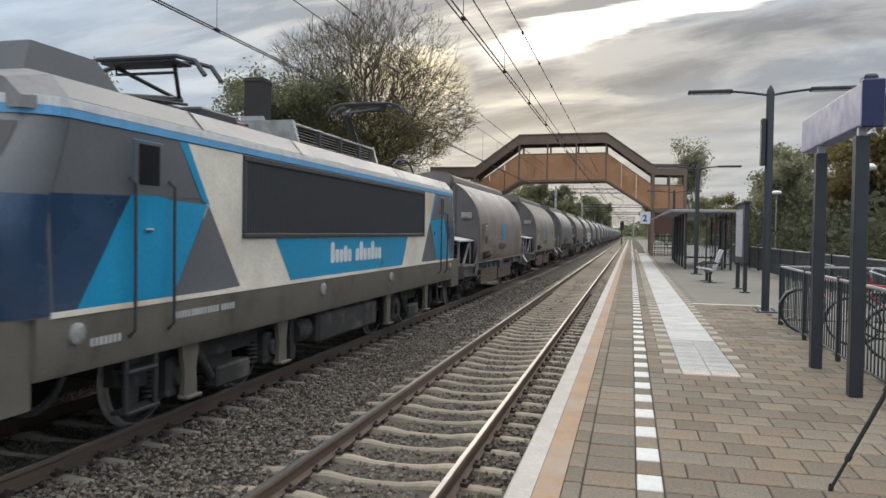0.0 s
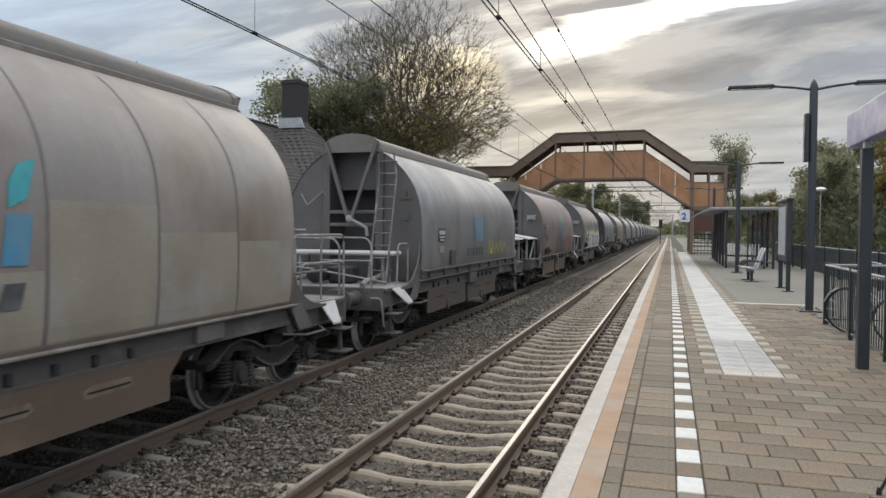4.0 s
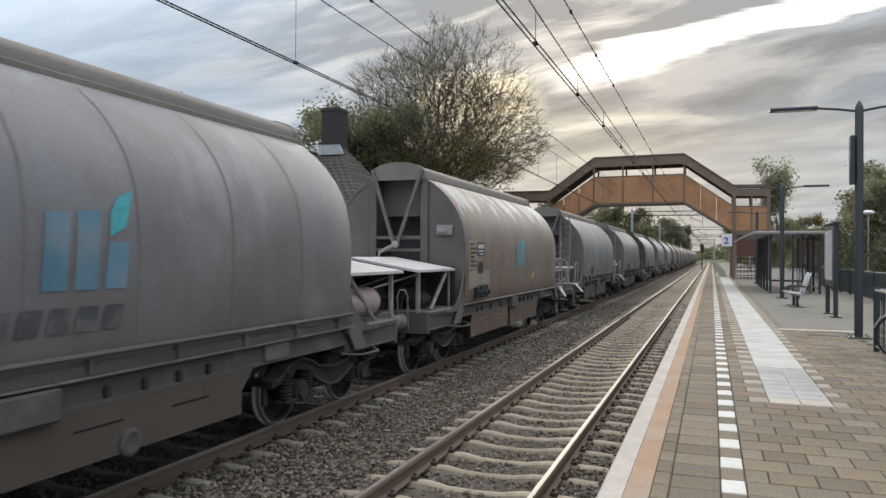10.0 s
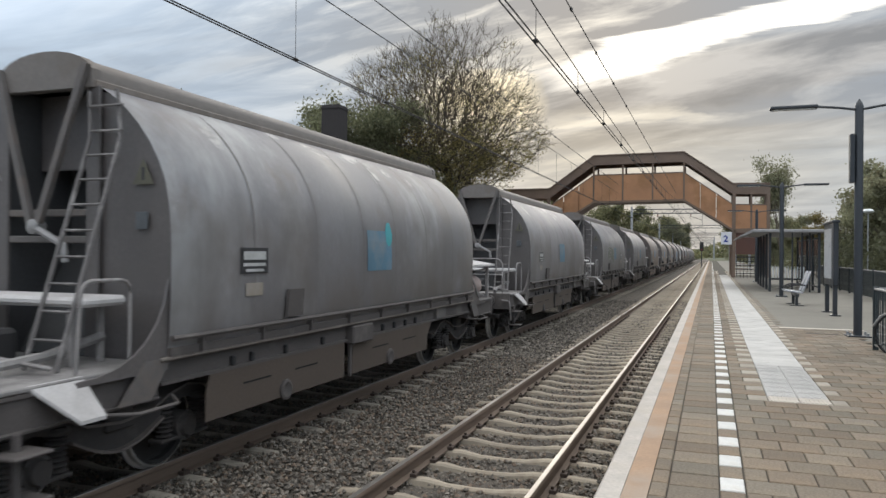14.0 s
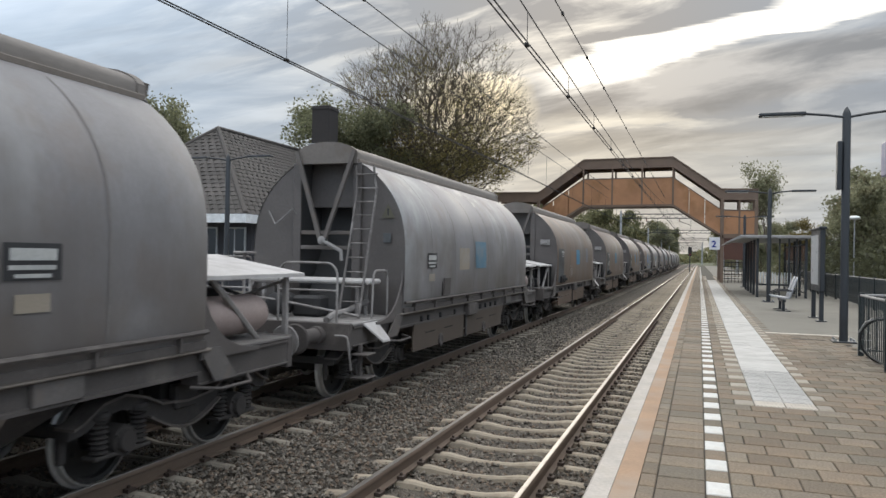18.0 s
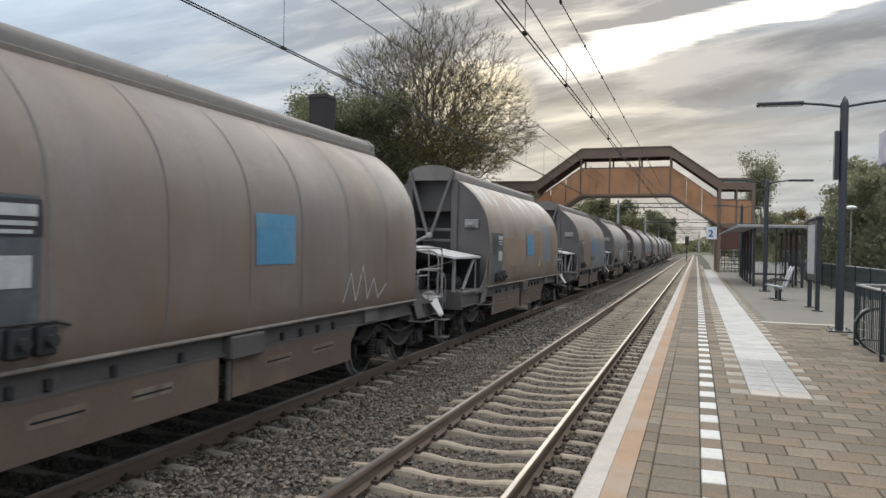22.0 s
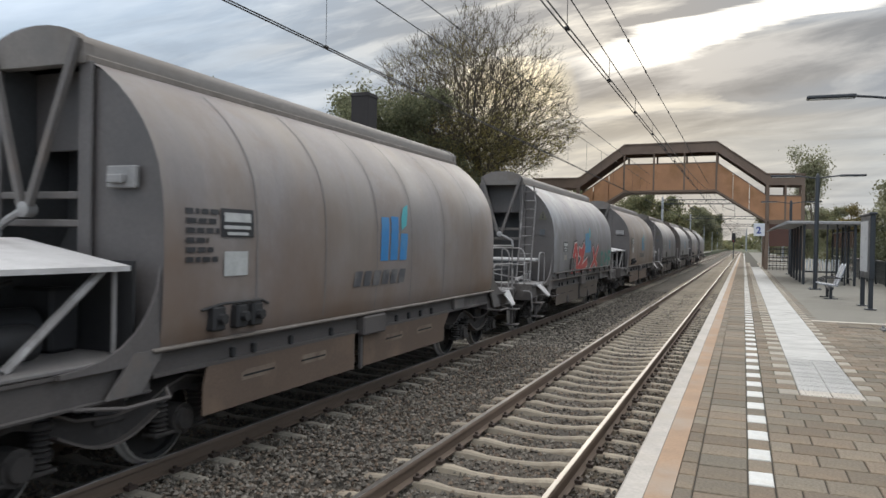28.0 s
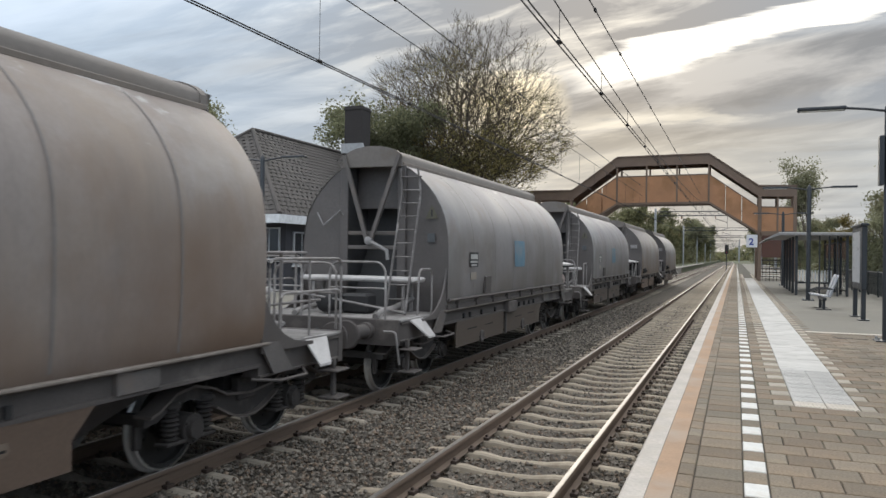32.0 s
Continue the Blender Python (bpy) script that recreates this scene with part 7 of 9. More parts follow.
# ---- footbridge, platform furniture, station, trees, wires ----
M.update({
    "orange": mat("ochre_bridge_panel", (0.42, 0.215, 0.11), 0.7, scale=0.8, fine=25, bump=0.1, stain=(0.28, 0.14, 0.06), stain_scale=0.5),
    "brown_steel": mat("brown_bridge_steel", (0.18, 0.125, 0.092), 0.65, scale=1.0, fine=30, bump=0.1, stain=(0.18, 0.13, 0.10), stain_scale=0.7),
    "tower_red": mat("dark_red_tower_panel", (0.105, 0.048, 0.035), 0.7, scale=1.0, fine=30, bump=0.1),
    "roof_tile": mat("brown_roof_tile", (0.082, 0.072, 0.066), 0.8, scale=1.5, fine=30, bump=0.3, rand=0.2, island=0.0, stain=(0.062, 0.056, 0.05), stain_scale=0.8),
    "brick": mat("dark_painted_brick_wall", (0.05, 0.05, 0.058), 0.9, scale=2, fine=20, bump=0.5),
    "fascia": mat("white_fascia_board", (0.74, 0.76, 0.78), 0.5),
    "soot": mat("sooty_chimney_brick", (0.042, 0.037, 0.036), 0.95, scale=3, fine=20, bump=0.5),
    "lead": mat("pale_lead_flashing", (0.38, 0.39, 0.40), 0.6),
    "window_frame": mat("white_window_frame", (0.40, 0.41, 0.43), 0.5),
    "pane": mat("dark_window_glass", (0.025, 0.028, 0.033), 0.06, vary=0.05, bump=0),
    "clock_face": mat("white_clock_face", (0.80, 0.81, 0.82), 0.4, vary=0.03, bump=0),
    "blue_case": mat("dark_blue_enamel", (0.012, 0.018, 0.16), 0.35, vary=0.08),
    "sign_blue": mat("station_sign_blue", (0.13, 0.14, 0.30), 0.38, vary=0.06, bump=0.02),
    "sign_side": mat("sign_box_end", (0.016, 0.020, 0.085), 0.4),
    "sign_white": mat("white_sign_panel", (0.74, 0.75, 0.78), 0.4, vary=0.04, bump=0),
    "ink_blue": mat("blue_sign_ink", (0.02, 0.05, 0.30), 0.5),
    "concrete_post": mat("pale_concrete_post", (0.46, 0.46, 0.47), 0.8, scale=3, fine=40, bump=0.3),
    "yellow_box": mat("yellow_ticket_machine", (0.62, 0.38, 0.02), 0.4, vary=0.06),
    "screen_blue": mat("blue_machine_panel", (0.03, 0.06, 0.28), 0.3),
    "mesh_seat": mat("pale_grey_metal_seat", (0.40, 0.42, 0.46), 0.45, 0.5, fine=120),
    "shelter_glass": glass("shelter_glass"),
    "bark": mat("grey_brown_bark", (0.115, 0.095, 0.072), 0.95, scale=4, fine=30, bump=0.6, stretch=(1, 1, 0.3)),
    "twig": mat("dark_twig", (0.105, 0.084, 0.060), 0.9),
    "leaf_olive": mat("olive_autumn_leaf", (0.28, 0.245, 0.10), 0.7, island=0.45, scale=0.6, bump=0, leaf=0.72, stain=(0.27, 0.20, 0.06), stain_scale=0.5),
    "leaf_dark": mat("dark_green_leaf", (0.20, 0.205, 0.120), 0.7, island=0.40, scale=0.6, bump=0, leaf=0.65),
    "leaf_mid": mat("green_leaf", (0.19, 0.19, 0.10), 0.7, island=0.5, scale=0.5, bump=0, leaf=0.55, stain=(0.16, 0.13, 0.055), stain_scale=0.4),
    "leaf_pale": mat("grey_green_leaf", (0.29, 0.29, 0.185), 0.7, island=0.25, scale=0.5, bump=0, leaf=0.65, stain=(0.18, 0.155, 0.09), stain_scale=0.4),
    # undergrowth: the shade below the trees is put into this darker leaf colour
    "leaf_shade": mat("shaded_bush_leaf", (0.105, 0.11, 0.062), 0.75, island=0.35, scale=0.5, bump=0, leaf=0.45),
    "leaf_gold": mat("pale_gold_leaf", (0.19, 0.15, 0.055), 0.7, island=0.4, scale=0.6, bump=0, leaf=0.42),
    "tripod": mat("tripod_black", (0.025, 0.024, 0.024), 0.45),
    "signal_red": mat("red_signal_light", (0.22, 0.02, 0.02), 0.4),
    "bike_red": mat("red_bicycle_paint", (0.35, 0.03, 0.03), 0.35),
    "bike_pink": mat("pale_pink_bicycle_paint", (0.62, 0.42, 0.42), 0.35),
    "rubber": mat("black_rubber", (0.018, 0.018, 0.018), 0.8),
    "canvas": mat("white_canvas", (0.42, 0.43, 0.44), 0.8),
    "lantern": mat("opal_lantern_glass", (0.75, 0.77, 0.76), 0.3, vary=0.03, bump=0),
    "poster_red": mat("red_poster", (0.30, 0.03, 0.035), 0.4, vary=0.1),
    "poster": mat("pale_timetable_sheet", (0.50, 0.51, 0.52), 0.35, vary=0.05, stain=(0.40, 0.41, 0.43), stain_scale=3),
})


def footbridge():
    b = thing("footbridge", "covered ochre and brown steel footbridge over the tracks", "footbridge")
    ya, yb = 53.9, 56.3
    # roof edge: flat middle, sloping flanks, flat ends
    def band(name, top, bot, y0, y1, material, label=""):
        g = Geo().prism(top + bot[::-1], y0, y1, "y")
        return part(name, g, M[material], b, label)
    xs = [-14.6, -11.15, -7.95, -1.80, 1.35, 3.65]
    roof_top = [6.20, 6.20, 8.50, 8.56, 6.32, 6.27]
    roof_bot = [5.55, 5.50, 7.82, 7.88, 5.60, 5.56]
    par_top = [None, 4.95, 7.15, 7.20, 4.95, 4.90]
    par_bot = [None, 3.10, 5.12, 5.18, 3.14, 3.18]
    for k in range(5):
        for y0, y1 in ((ya, ya + 0.14), (yb - 0.14, yb)):
            band("roof_beam", [(xs[k], roof_top[k]), (xs[k + 1], roof_top[k + 1])], [(xs[k], roof_bot[k]), (xs[k + 1], roof_bot[k + 1])], y0, y1, "brown_steel")
        band("roof_sheet", [(xs[k], roof_top[k] + 0.05), (xs[k + 1], roof_top[k + 1] + 0.05)], [(xs[k], roof_top[k] - 0.03), (xs[k + 1], roof_top[k + 1] - 0.03)], ya - 0.06, yb + 0.06, "brown_steel")
    # parapets in single sheets between the posts
    def at(seq, x):
        for i in range(1, len(xs) - 1):
            if xs[i] <= x <= xs[i + 1]:
                f = (x - xs[i]) / (xs[i + 1] - xs[i])
                return seq[i] + f * (seq[i + 1] - seq[i])
        return seq[1] if x < xs[1] else seq[-1]
    cuts = [-11.15, -10.1, -9.0, -7.95, -5.92, -3.88, -1.80, -0.75, 0.30, 1.35, 2.5, 3.55]
    for x0, x1 in zip(cuts, cuts[1:]):
        a, c = x0 + 0.03, x1 - 0.03
        for y0 in (ya + 0.02, yb - 0.08):
            part("parapet_panel", Geo().prism([(a, at(par_bot, a) + 0.12), (c, at(par_bot, c) + 0.12), (c, at(par_top, c) - 0.03), (a, at(par_top, a) - 0.03)], y0, y0 + 0.06), M["orange"], b, "ochre parapet panel")
    for y0 in (ya, yb - 0.12):
        for seq, h in ((par_bot, 0.14), (par_top, 0.08)):
            for k in range(1, 5):
                part("edge_rail", Geo().prism([(xs[k], seq[k]), (xs[k + 1], seq[k + 1]), (xs[k + 1], seq[k + 1] + (h if seq is par_bot else -h)), (xs[k], seq[k] + (h if seq is par_bot else -h))], y0, y0 + 0.12), M["brown_steel"], b)
        for x in (-11.15, -7.95, -5.92, -3.88, -1.80, 1.35, 2.5):
            part("post", Geo().rbox(x - 0.06, x + 0.06, y0 - 0.01, y0 + 0.11, at(par_bot, x), at(roof_bot, x) + 0.1, 0.01), M["brown_steel"], b)
    deck = [(xs[k], par_bot[k] + 0.02) for k in range(1, 6)]
    part("walkway", Geo().prism(deck + [(x, z + 0.10) for x, z in deck[::-1]], ya + 0.14, yb - 0.14), M["brown_steel"], b)
    # stair tower on the near platform
    for x in (1.42, 3.55):
        for y in (ya, yb - 0.2, yb + 5.0):
            part("column", Geo().rbox(x - 0.11, x + 0.11, y - 0.02, y + 0.22, 0, 5.6 if y < yb else 3.3, 0.015), M["brown_steel"], b)
    part("tower_panel", Geo().box(1.55, 3.45, ya + 0.05, ya + 0.11, 1.55, 3.0), M["tower_red"], b, "dark red lower panel")
    part("tower_panel", Geo().box(1.40, 1.46, ya + 0.2, yb - 0.2, 3.2, 4.95), M["orange"], b)
    part("tower_panel", Geo().box(3.52, 3.58, ya + 0.2, yb - 0.2, 3.2, 4.95), M["orange"], b)
    part("landing_beam", Geo().box(1.42, 3.6, ya - 0.02, ya + 0.1, 3.0, 3.2), M["brown_steel"], b)
    for k in range(5):
        z = 0.25 + 0.27 * k
        part("gate_rail", Geo().rbox(1.55, 3.45, ya + 0.02, ya + 0.06, z, z + 0.05, 0.01), M["black"], b)
    for k in range(9):
        x = 1.6 + k * 0.22
        part("gate_bar", Geo().rbox(x, x + 0.03, ya + 0.061, ya + 0.09, 0.0, 1.5, 0.005), M["black"], b)
    for k in range(17):
        y = yb + 0.25 * k
        part("stair_tread", Geo().rbox(1.55, 3.45, y, y + 0.28, 3.0 - 0.18 * k, 3.04 - 0.18 * k, 0.01), M["brown_steel"], b)
    for x in (1.5, 3.5):
        part("stringer", Geo().prism([(yb, 3.1), (yb, 2.8), (yb + 4.3, -0.0), (yb + 4.3, 0.3)], x - 0.04, x + 0.04, "x"), M["brown_steel"], b)
    for x in (-11.2, -13.6):
        for y in (ya, yb - 0.2):
            part("column", Geo().rbox(x - 0.11, x + 0.11, y - 0.02, y + 0.22, 0, 5.6, 0.015), M["brown_steel"], b)
    part("far_landing", Geo().box(-14.4, -11.15, ya + 0.1, yb - 0.1, 3.1, 3.2), M["brown_steel"], b)
    part("far_parapet", Geo().box(-14.4, -11.15, ya + 0.02, ya + 0.08, 3.2, 4.9), M["orange"], b)
    # platform number
    s = thing("platform_number_sign", "small white platform sign with a blue figure hanging under the footbridge", "sign", pose(0.95, 53.75, 2.62))
    part("panel", Geo().rbox(-0.34, 0.34, -0.05, 0.05, -0.42, 0.42, 0.02), M["sign_white"], s)
    V, F = letters("2", 0.62, 0.015)
    part("figure", Geo().add([(x - 0.19, -0.056, z - 0.24) for x, z, _ in V], F), M["ink_blue"], s, "blue figure two", smooth=0)
    part("hanger", Geo().rbox(0.34, 0.42, -0.03, 0.17, 0.1, 0.16, 0.01).rbox(0.34, 0.42, 0.13, 0.17, 0.1, 0.44, 0.01), M["brown_steel"], s)


def platform_lamp(x, y, h, s=1.0, case=False):
    l = thing("platform_lamp", "dark grey platform lamp post with two long flat arms", "lamp post", pose(x, y, 0), group="platform lamps")
    part("base_plate", Geo().rbox(-0.20, 0.20, -0.20, 0.20, 0, 0.025, 0.006), M["dark_steel"], l)
    bt = Geo()
    for a in (-0.15, 0.15):
        for c in (-0.15, 0.15):
            bt.cyl((a, c, 0.02), (a, c, 0.075), 0.022, n=6)
    part("bolt", bt, M["galv"], l)
    part("post", Geo().lathe([(0.075, 0.0), (0.075, h - 0.12), (0.055, h - 0.05), (0.012, h + 0.02), (0.0, h + 0.03)], (0, 0, 0), "z", 14), M["dark_steel"], l)
    for e in (-1, 1):
        arm = [(e * 0.05, 0, h - 0.17), (e * 0.35, 0, h - 0.12), (e * 0.72, 0, h - 0.08)]
        a = part("arm", Geo().tube(arm, 0.024, 8), M["dark_steel"], l)
        x0, x1 = sorted((e * 0.70, e * 1.54))
        part("luminaire", Geo().rbox(x0, x1, -0.10, 0.10, h - 0.115, h - 0.045, 0.02), M["dark_steel"], l, "flat luminaire")
        part("lens", Geo().box(x0 + 0.05, x1 - 0.05, -0.075, 0.075, h - 0.121, h - 0.113), M["lantern"], l)
    if case:
        part("speaker", Geo().rbox(-0.16, -0.075, -0.09, 0.09, 2.87, 3.79, 0.015), M["dark_steel"], l, "narrow loudspeaker column")
    return l


def station_sign():
    s = thing("station_name_board", "blue station name board on two dark square posts", "sign", pose(2.07, 0, 0))
    for y in (9.28, 7.74):
        p = part("post", Geo().rbox(-0.06, 0.06, y - 0.06, y + 0.06, 0, 2.44, 0.008), M["dark_steel"], s)
        part("bracket", Geo().rbox(-0.035, 0.035, y - 0.03, y + 0.03, 2.44, 2.54, 0.005), M["galv"], p)
    part("board", Geo().rbox(-0.05, 0.12, 7.58, 10.06, 2.52, 2.92, 0.012), M["sign_blue"], s, "blue enamelled board")
    part("end_cap", Geo().rbox(-0.056, 0.135, 7.54, 7.60, 2.50, 2.94, 0.012), M["sign_side"], s)
    part("top_light", Geo().rbox(-0.02, 0.10, 7.62, 7.80, 2.92, 3.00, 0.02), M["dark_steel"], s)


def railing(x0, y0, x1, y1, name, label, h=1.0, tall_posts=2.0):
    f = thing(name, label, "fence", group="platform railings")
    n = Vector((x1 - x0, y1 - y0, 0))
    L_ = n.length
    w = n.normalized()
    P = lambda d, z: (x0 + w.x * d, y0 + w.y * d, z)
    k = max(1, round(L_ / tall_posts))
    bar = Geo().rbox(-0.012, 0.012, -0.006, 0.006, 0.08, h - 0.03, 0.003).mesh("bar", 0)
    bar.materials.append(M["green_steel"])
    for i in range(k + 1):
        a = P(L_ * i / k, 0)
        part("post", Geo().rbox(-0.028, 0.028, -0.028, 0.028, 0, h + 0.02, 0.005), M["green_steel"], f, at=pose(*a))
    for i in range(k):
        d0, d1 = L_ * i / k + 0.03, L_ * (i + 1) / k - 0.03
        part("top_rail", Geo().tube([P(d0, h - 0.02), P(d1, h - 0.02)], 0.021, 8), M["rail_grey"], f, "worn pale top rail")
        part("bottom_rail", Geo().tube([P(d0, 0.09), P(d1, 0.09)], 0.015, 6), M["green_steel"], f)
        m = int((d1 - d0) / 0.115)
        for j in range(m):
            part("bar", bar, None, f, at=pose(*P(d0 + (j + 0.5) * (d1 - d0) / m, 0), 0, 0, math.degrees(math.atan2(w.y, w.x))))
    return f


def solid_fence():
    f = thing("back_fence", "dark green solid-looking platform fence with pale top rail", "fence")
    slat = Geo().box(-0.01, 0.01, -0.045, 0.045, 0.06, 0.98).mesh("slat", 0)
    slat.materials.append(M["green_steel"])
    for k in range(14):
        y = 15.0 + k * 2.4
        part("post", Geo().rbox(5.26, 5.34, y - 0.04, y + 0.04, 0, 1.06, 0.006), M["green_steel"], f)
        for j in range(20):
            part("slat", slat, None, f, at=pose(5.30, y + 0.10 + j * 0.116, 0))
        part("top_rail", Geo().tube([(5.30, y + 0.04, 1.0), (5.30, y + 2.36, 1.0)], 0.022, 6), M["rail_grey"], f)


def info_case():
    c = thing("timetable_case", "dark two-legged timetable case with a pale sheet", "notice board", pose(2.93, 0, 0))
    for y in (20.98, 22.35):
        part("leg", Geo().rbox(-0.05, 0.05, y - 0.06, y + 0.06, 0, 0.8, 0.008).rbox(-0.12, 0.12, y - 0.14, y + 0.14, 0, 0.025, 0.005), M["dark_steel"], c)
    part("case", Geo().rbox(-0.06, 0.06, 20.85, 22.50, 0.75, 2.33, 0.02), M["dark_steel"], c)
    part("sheet", Geo().box(-0.067, -0.058, 21.15, 22.42, 0.92, 2.20), M["poster"], c, "pale timetable sheet behind glass")
    part("cap", Geo().rbox(-0.09, 0.09, 20.82, 22.53, 2.33, 2.40, 0.015), M["dark_steel"], c)


def bench():
    b = thing("platform_bench", "two-seat metal bench with pale grey wire seats", "bench", pose(2.42, 25.2, 0, 0, 0, 0))
    part("beam", Geo().rbox(-0.05, 0.05, -0.75, 0.75, 0.28, 0.36, 0.01), M["dark_steel"], b)
    for y in (-0.5, 0.5):
        part("leg", Geo().rbox(-0.04, 0.04, y - 0.04, y + 0.04, 0, 0.30, 0.006).rbox(-0.2, 0.2, y - 0.06, y + 0.06, 0, 0.02, 0.005), M["dark_steel"], b)
    for y in (-0.34, 0.34):
        part("seat", Geo().add([(-0.32, y - 0.25, 0.46), (-0.32, y + 0.25, 0.46), (0.18, y + 0.25, 0.40), (0.18, y - 0.25, 0.40), (-0.32, y - 0.25, 0.43), (-0.32, y + 0.25, 0.43), (0.18, y + 0.25, 0.37), (0.18, y - 0.25, 0.37)],
                               [(0, 1, 2, 3), (4, 7, 6, 5), (0, 4, 5, 1), (1, 5, 6, 2), (2, 6, 7, 3), (3, 7, 4, 0)]), M["mesh_seat"], b)
        bk = [(-0.22, 0.0), (-0.25, 0.35), (-0.20, 0.56), (-0.08, 0.62), (0.08, 0.62), (0.20, 0.56), (0.25, 0.35), (0.22, 0.0)]
        g = Geo()
        P = [(0.16 + 0.20 * z / 0.6 + d, y + a, 0.42 + z) for d in (0, 0.03) for a, z in bk]
        g.add(P, [(i, (i + 1) % 8, 8 + (i + 1) % 8, 8 + i) for i in range(8)] + [tuple(range(8))[::-1], tuple(range(8, 16))])
        part("backrest", g, M["mesh_seat"], b, "pale grey rounded backrest")
    for y in (-0.62, 0.0, 0.62):
        part("armrest", Geo().tube([(0.22, y, 0.62), (-0.10, y, 0.62), (-0.30, y, 0.52)], 0.022, 6), M["black"], b)


def shelter():
    s = thing("platform_shelter", "glazed waiting shelter with a flat pale roof edge", "shelter")
    x0, x1, y0, y1 = 2.30, 4.15, 33.9, 42.0
    part("roof", Geo().rbox(1.60, 4.35, y0 - 0.3, y1 + 0.3, 2.44, 2.58, 0.03), M["rail_grey"], s, "flat roof with a pale edge")
    part("roof_lip", Geo().add([(1.10, y0 - 0.3, 2.30), (1.62, y0 - 0.3, 2.58), (1.62, y1 + 0.3, 2.58), (1.10, y1 + 0.3, 2.30), (1.10, y0 - 0.3, 2.25), (1.62, y0 - 0.3, 2.45), (1.62, y1 + 0.3, 2.45), (1.10, y1 + 0.3, 2.25)],
                               [(0, 1, 2, 3), (4, 7, 6, 5), (0, 4, 5, 1), (1, 5, 6, 2), (2, 6, 7, 3), (3, 7, 4, 0)]), M["rail_grey"], s)
    for x in (x0, x1):
        for k in range(5):
            y = y0 + (y1 - y0) * k / 4
            part("post", Geo().rbox(x - 0.05, x + 0.05, y - 0.05, y + 0.05, 0, 2.45, 0.008), M["dark_steel"], s)
    for k in range(4):
        ya, yb = y0 + (y1 - y0) * k / 4 + 0.06, y0 + (y1 - y0) * (k + 1) / 4 - 0.06
        p = part("pane", Geo().box(x1 - 0.006, x1 + 0.006, ya, yb, 0.25, 2.2), M["shelter_glass"], s)
        p.visible_shadow = False
        for z in (0.19, 2.2):
            part("glazing_bar", Geo().rbox(x1 - 0.03, x1 + 0.03, ya, yb, z, z + 0.06), M["dark_steel"], s)
    for x in (2.75, 3.15, 3.5, 3.8):
        part("mullion", Geo().rbox(x - 0.03, x + 0.03, y0 - 0.03, y0 + 0.03, 0.0, 2.45), M["dark_steel"], s)
    w = Geo()
    for k in range(11):
        x = 2.52 + k * 0.12
        w.box(x - 0.022, x + 0.022, y0 + 1.3, y0 + 1.33, 0.55, 1.02)
    part("seat_slats", w, M["sign_white"], s, "white slatted seat backs")
    part("seat_board", Geo().rbox(2.45, 3.9, y0 + 1.3, y0 + 1.8, 0.45, 0.52, 0.01), M["dark_steel"], s)


def bicycle(x, y, turn, colour, label):
    b = thing("bicycle", label, "bicycle", pose(x, y, 0, 0, -6, turn), group="parked bicycles")
    for c in (-0.53, 0.53):
        w = part("wheel", Geo().tube([(0, c + 0.33 * math.cos(a * math.pi / 12), 0.34 + 0.33 * math.sin(a * math.pi / 12)) for a in range(24)], 0.018, 6, True), M["rubber"], b)
        sp = Geo()
        for a in range(12):
            q = a * math.pi / 6
            sp.tube([(0, c, 0.34), (0, c + 0.32 * math.cos(q), 0.34 + 0.32 * math.sin(q))], 0.003, 3)
        part("spoke", sp, M["galv"], w)
    fr = Geo()
    for a, c in (((-0.53, 0.34), (-0.10, 0.30)), ((-0.53, 0.34), (-0.22, 0.80)), ((-0.10, 0.30), (-0.24, 0.92)), ((-0.10, 0.30), (0.36, 0.74)), ((-0.22, 0.80), (0.34, 0.86)), ((0.32, 0.96), (0.53, 0.34))):
        fr.tube([(0, *a), (0, *c)], 0.018, 6)
    part("bike_frame", fr, M[colour], b)
    part("saddle", Geo().rbox(-0.08, 0.08, -0.38, -0.12, 0.92, 0.98, 0.02), M["rubber"], b)
    part("handlebar", Geo().tube([(-0.30, 0.16, 1.02), (-0.22, 0.30, 1.06), (0, 0.34, 1.04), (0.22, 0.30, 1.06), (0.30, 0.16, 1.02)], 0.014, 6).tube([(0, 0.32, 0.92), (0, 0.34, 1.05)], 0.014, 6), M["galv"], b)
    for c in (-0.53, 0.53):
        part("mudguard", Geo().tube([(0, c + 0.37 * math.cos(a), 0.34 + 0.37 * math.sin(a)) for a in (0.3, 0.8, 1.3, 1.8, 2.3, 2.8)], 0.014, 5), M["galv"], b)


def camera_tripod():
    t = thing("camera_tripod", "slim black camera tripod standing on the paving", "tripod")
    apex = Vector((1.78, 4.66, 1.42))
    for foot in (Vector((1.175, 4.81, 0.012)), Vector((2.20, 5.10, 0.012)), Vector((2.02, 4.05, 0.012))):
        a, b, c = apex + (foot - apex) * 0.05, apex + (foot - apex) * 0.56, foot
        mid = apex + (foot - apex) * 0.86
        g = Geo().cyl(a, b, 0.017, n=8).cyl(b, mid, 0.013, n=8).cyl(mid, c, 0.010, n=8)
        l = part("leg", g, M["tripod"], t)
        part("clamp", Geo().cyl(b - (b - a).normalized() * 0.025, b + (b - a).normalized() * 0.02, 0.022, n=8).cyl(mid - (b - a).normalized() * 0.02, mid + (b - a).normalized() * 0.02, 0.018, n=8), M["black"], l)
        part("foot", Geo().lathe([(0.014, -0.012), (0.016, 0.0), (0.010, 0.03)], c, "z", 8), M["rubber"], l)
    part("head", Geo().lathe([(0.03, -0.05), (0.035, 0.0), (0.03, 0.05), (0.02, 0.10)], apex, "z", 10), M["tripod"], t)


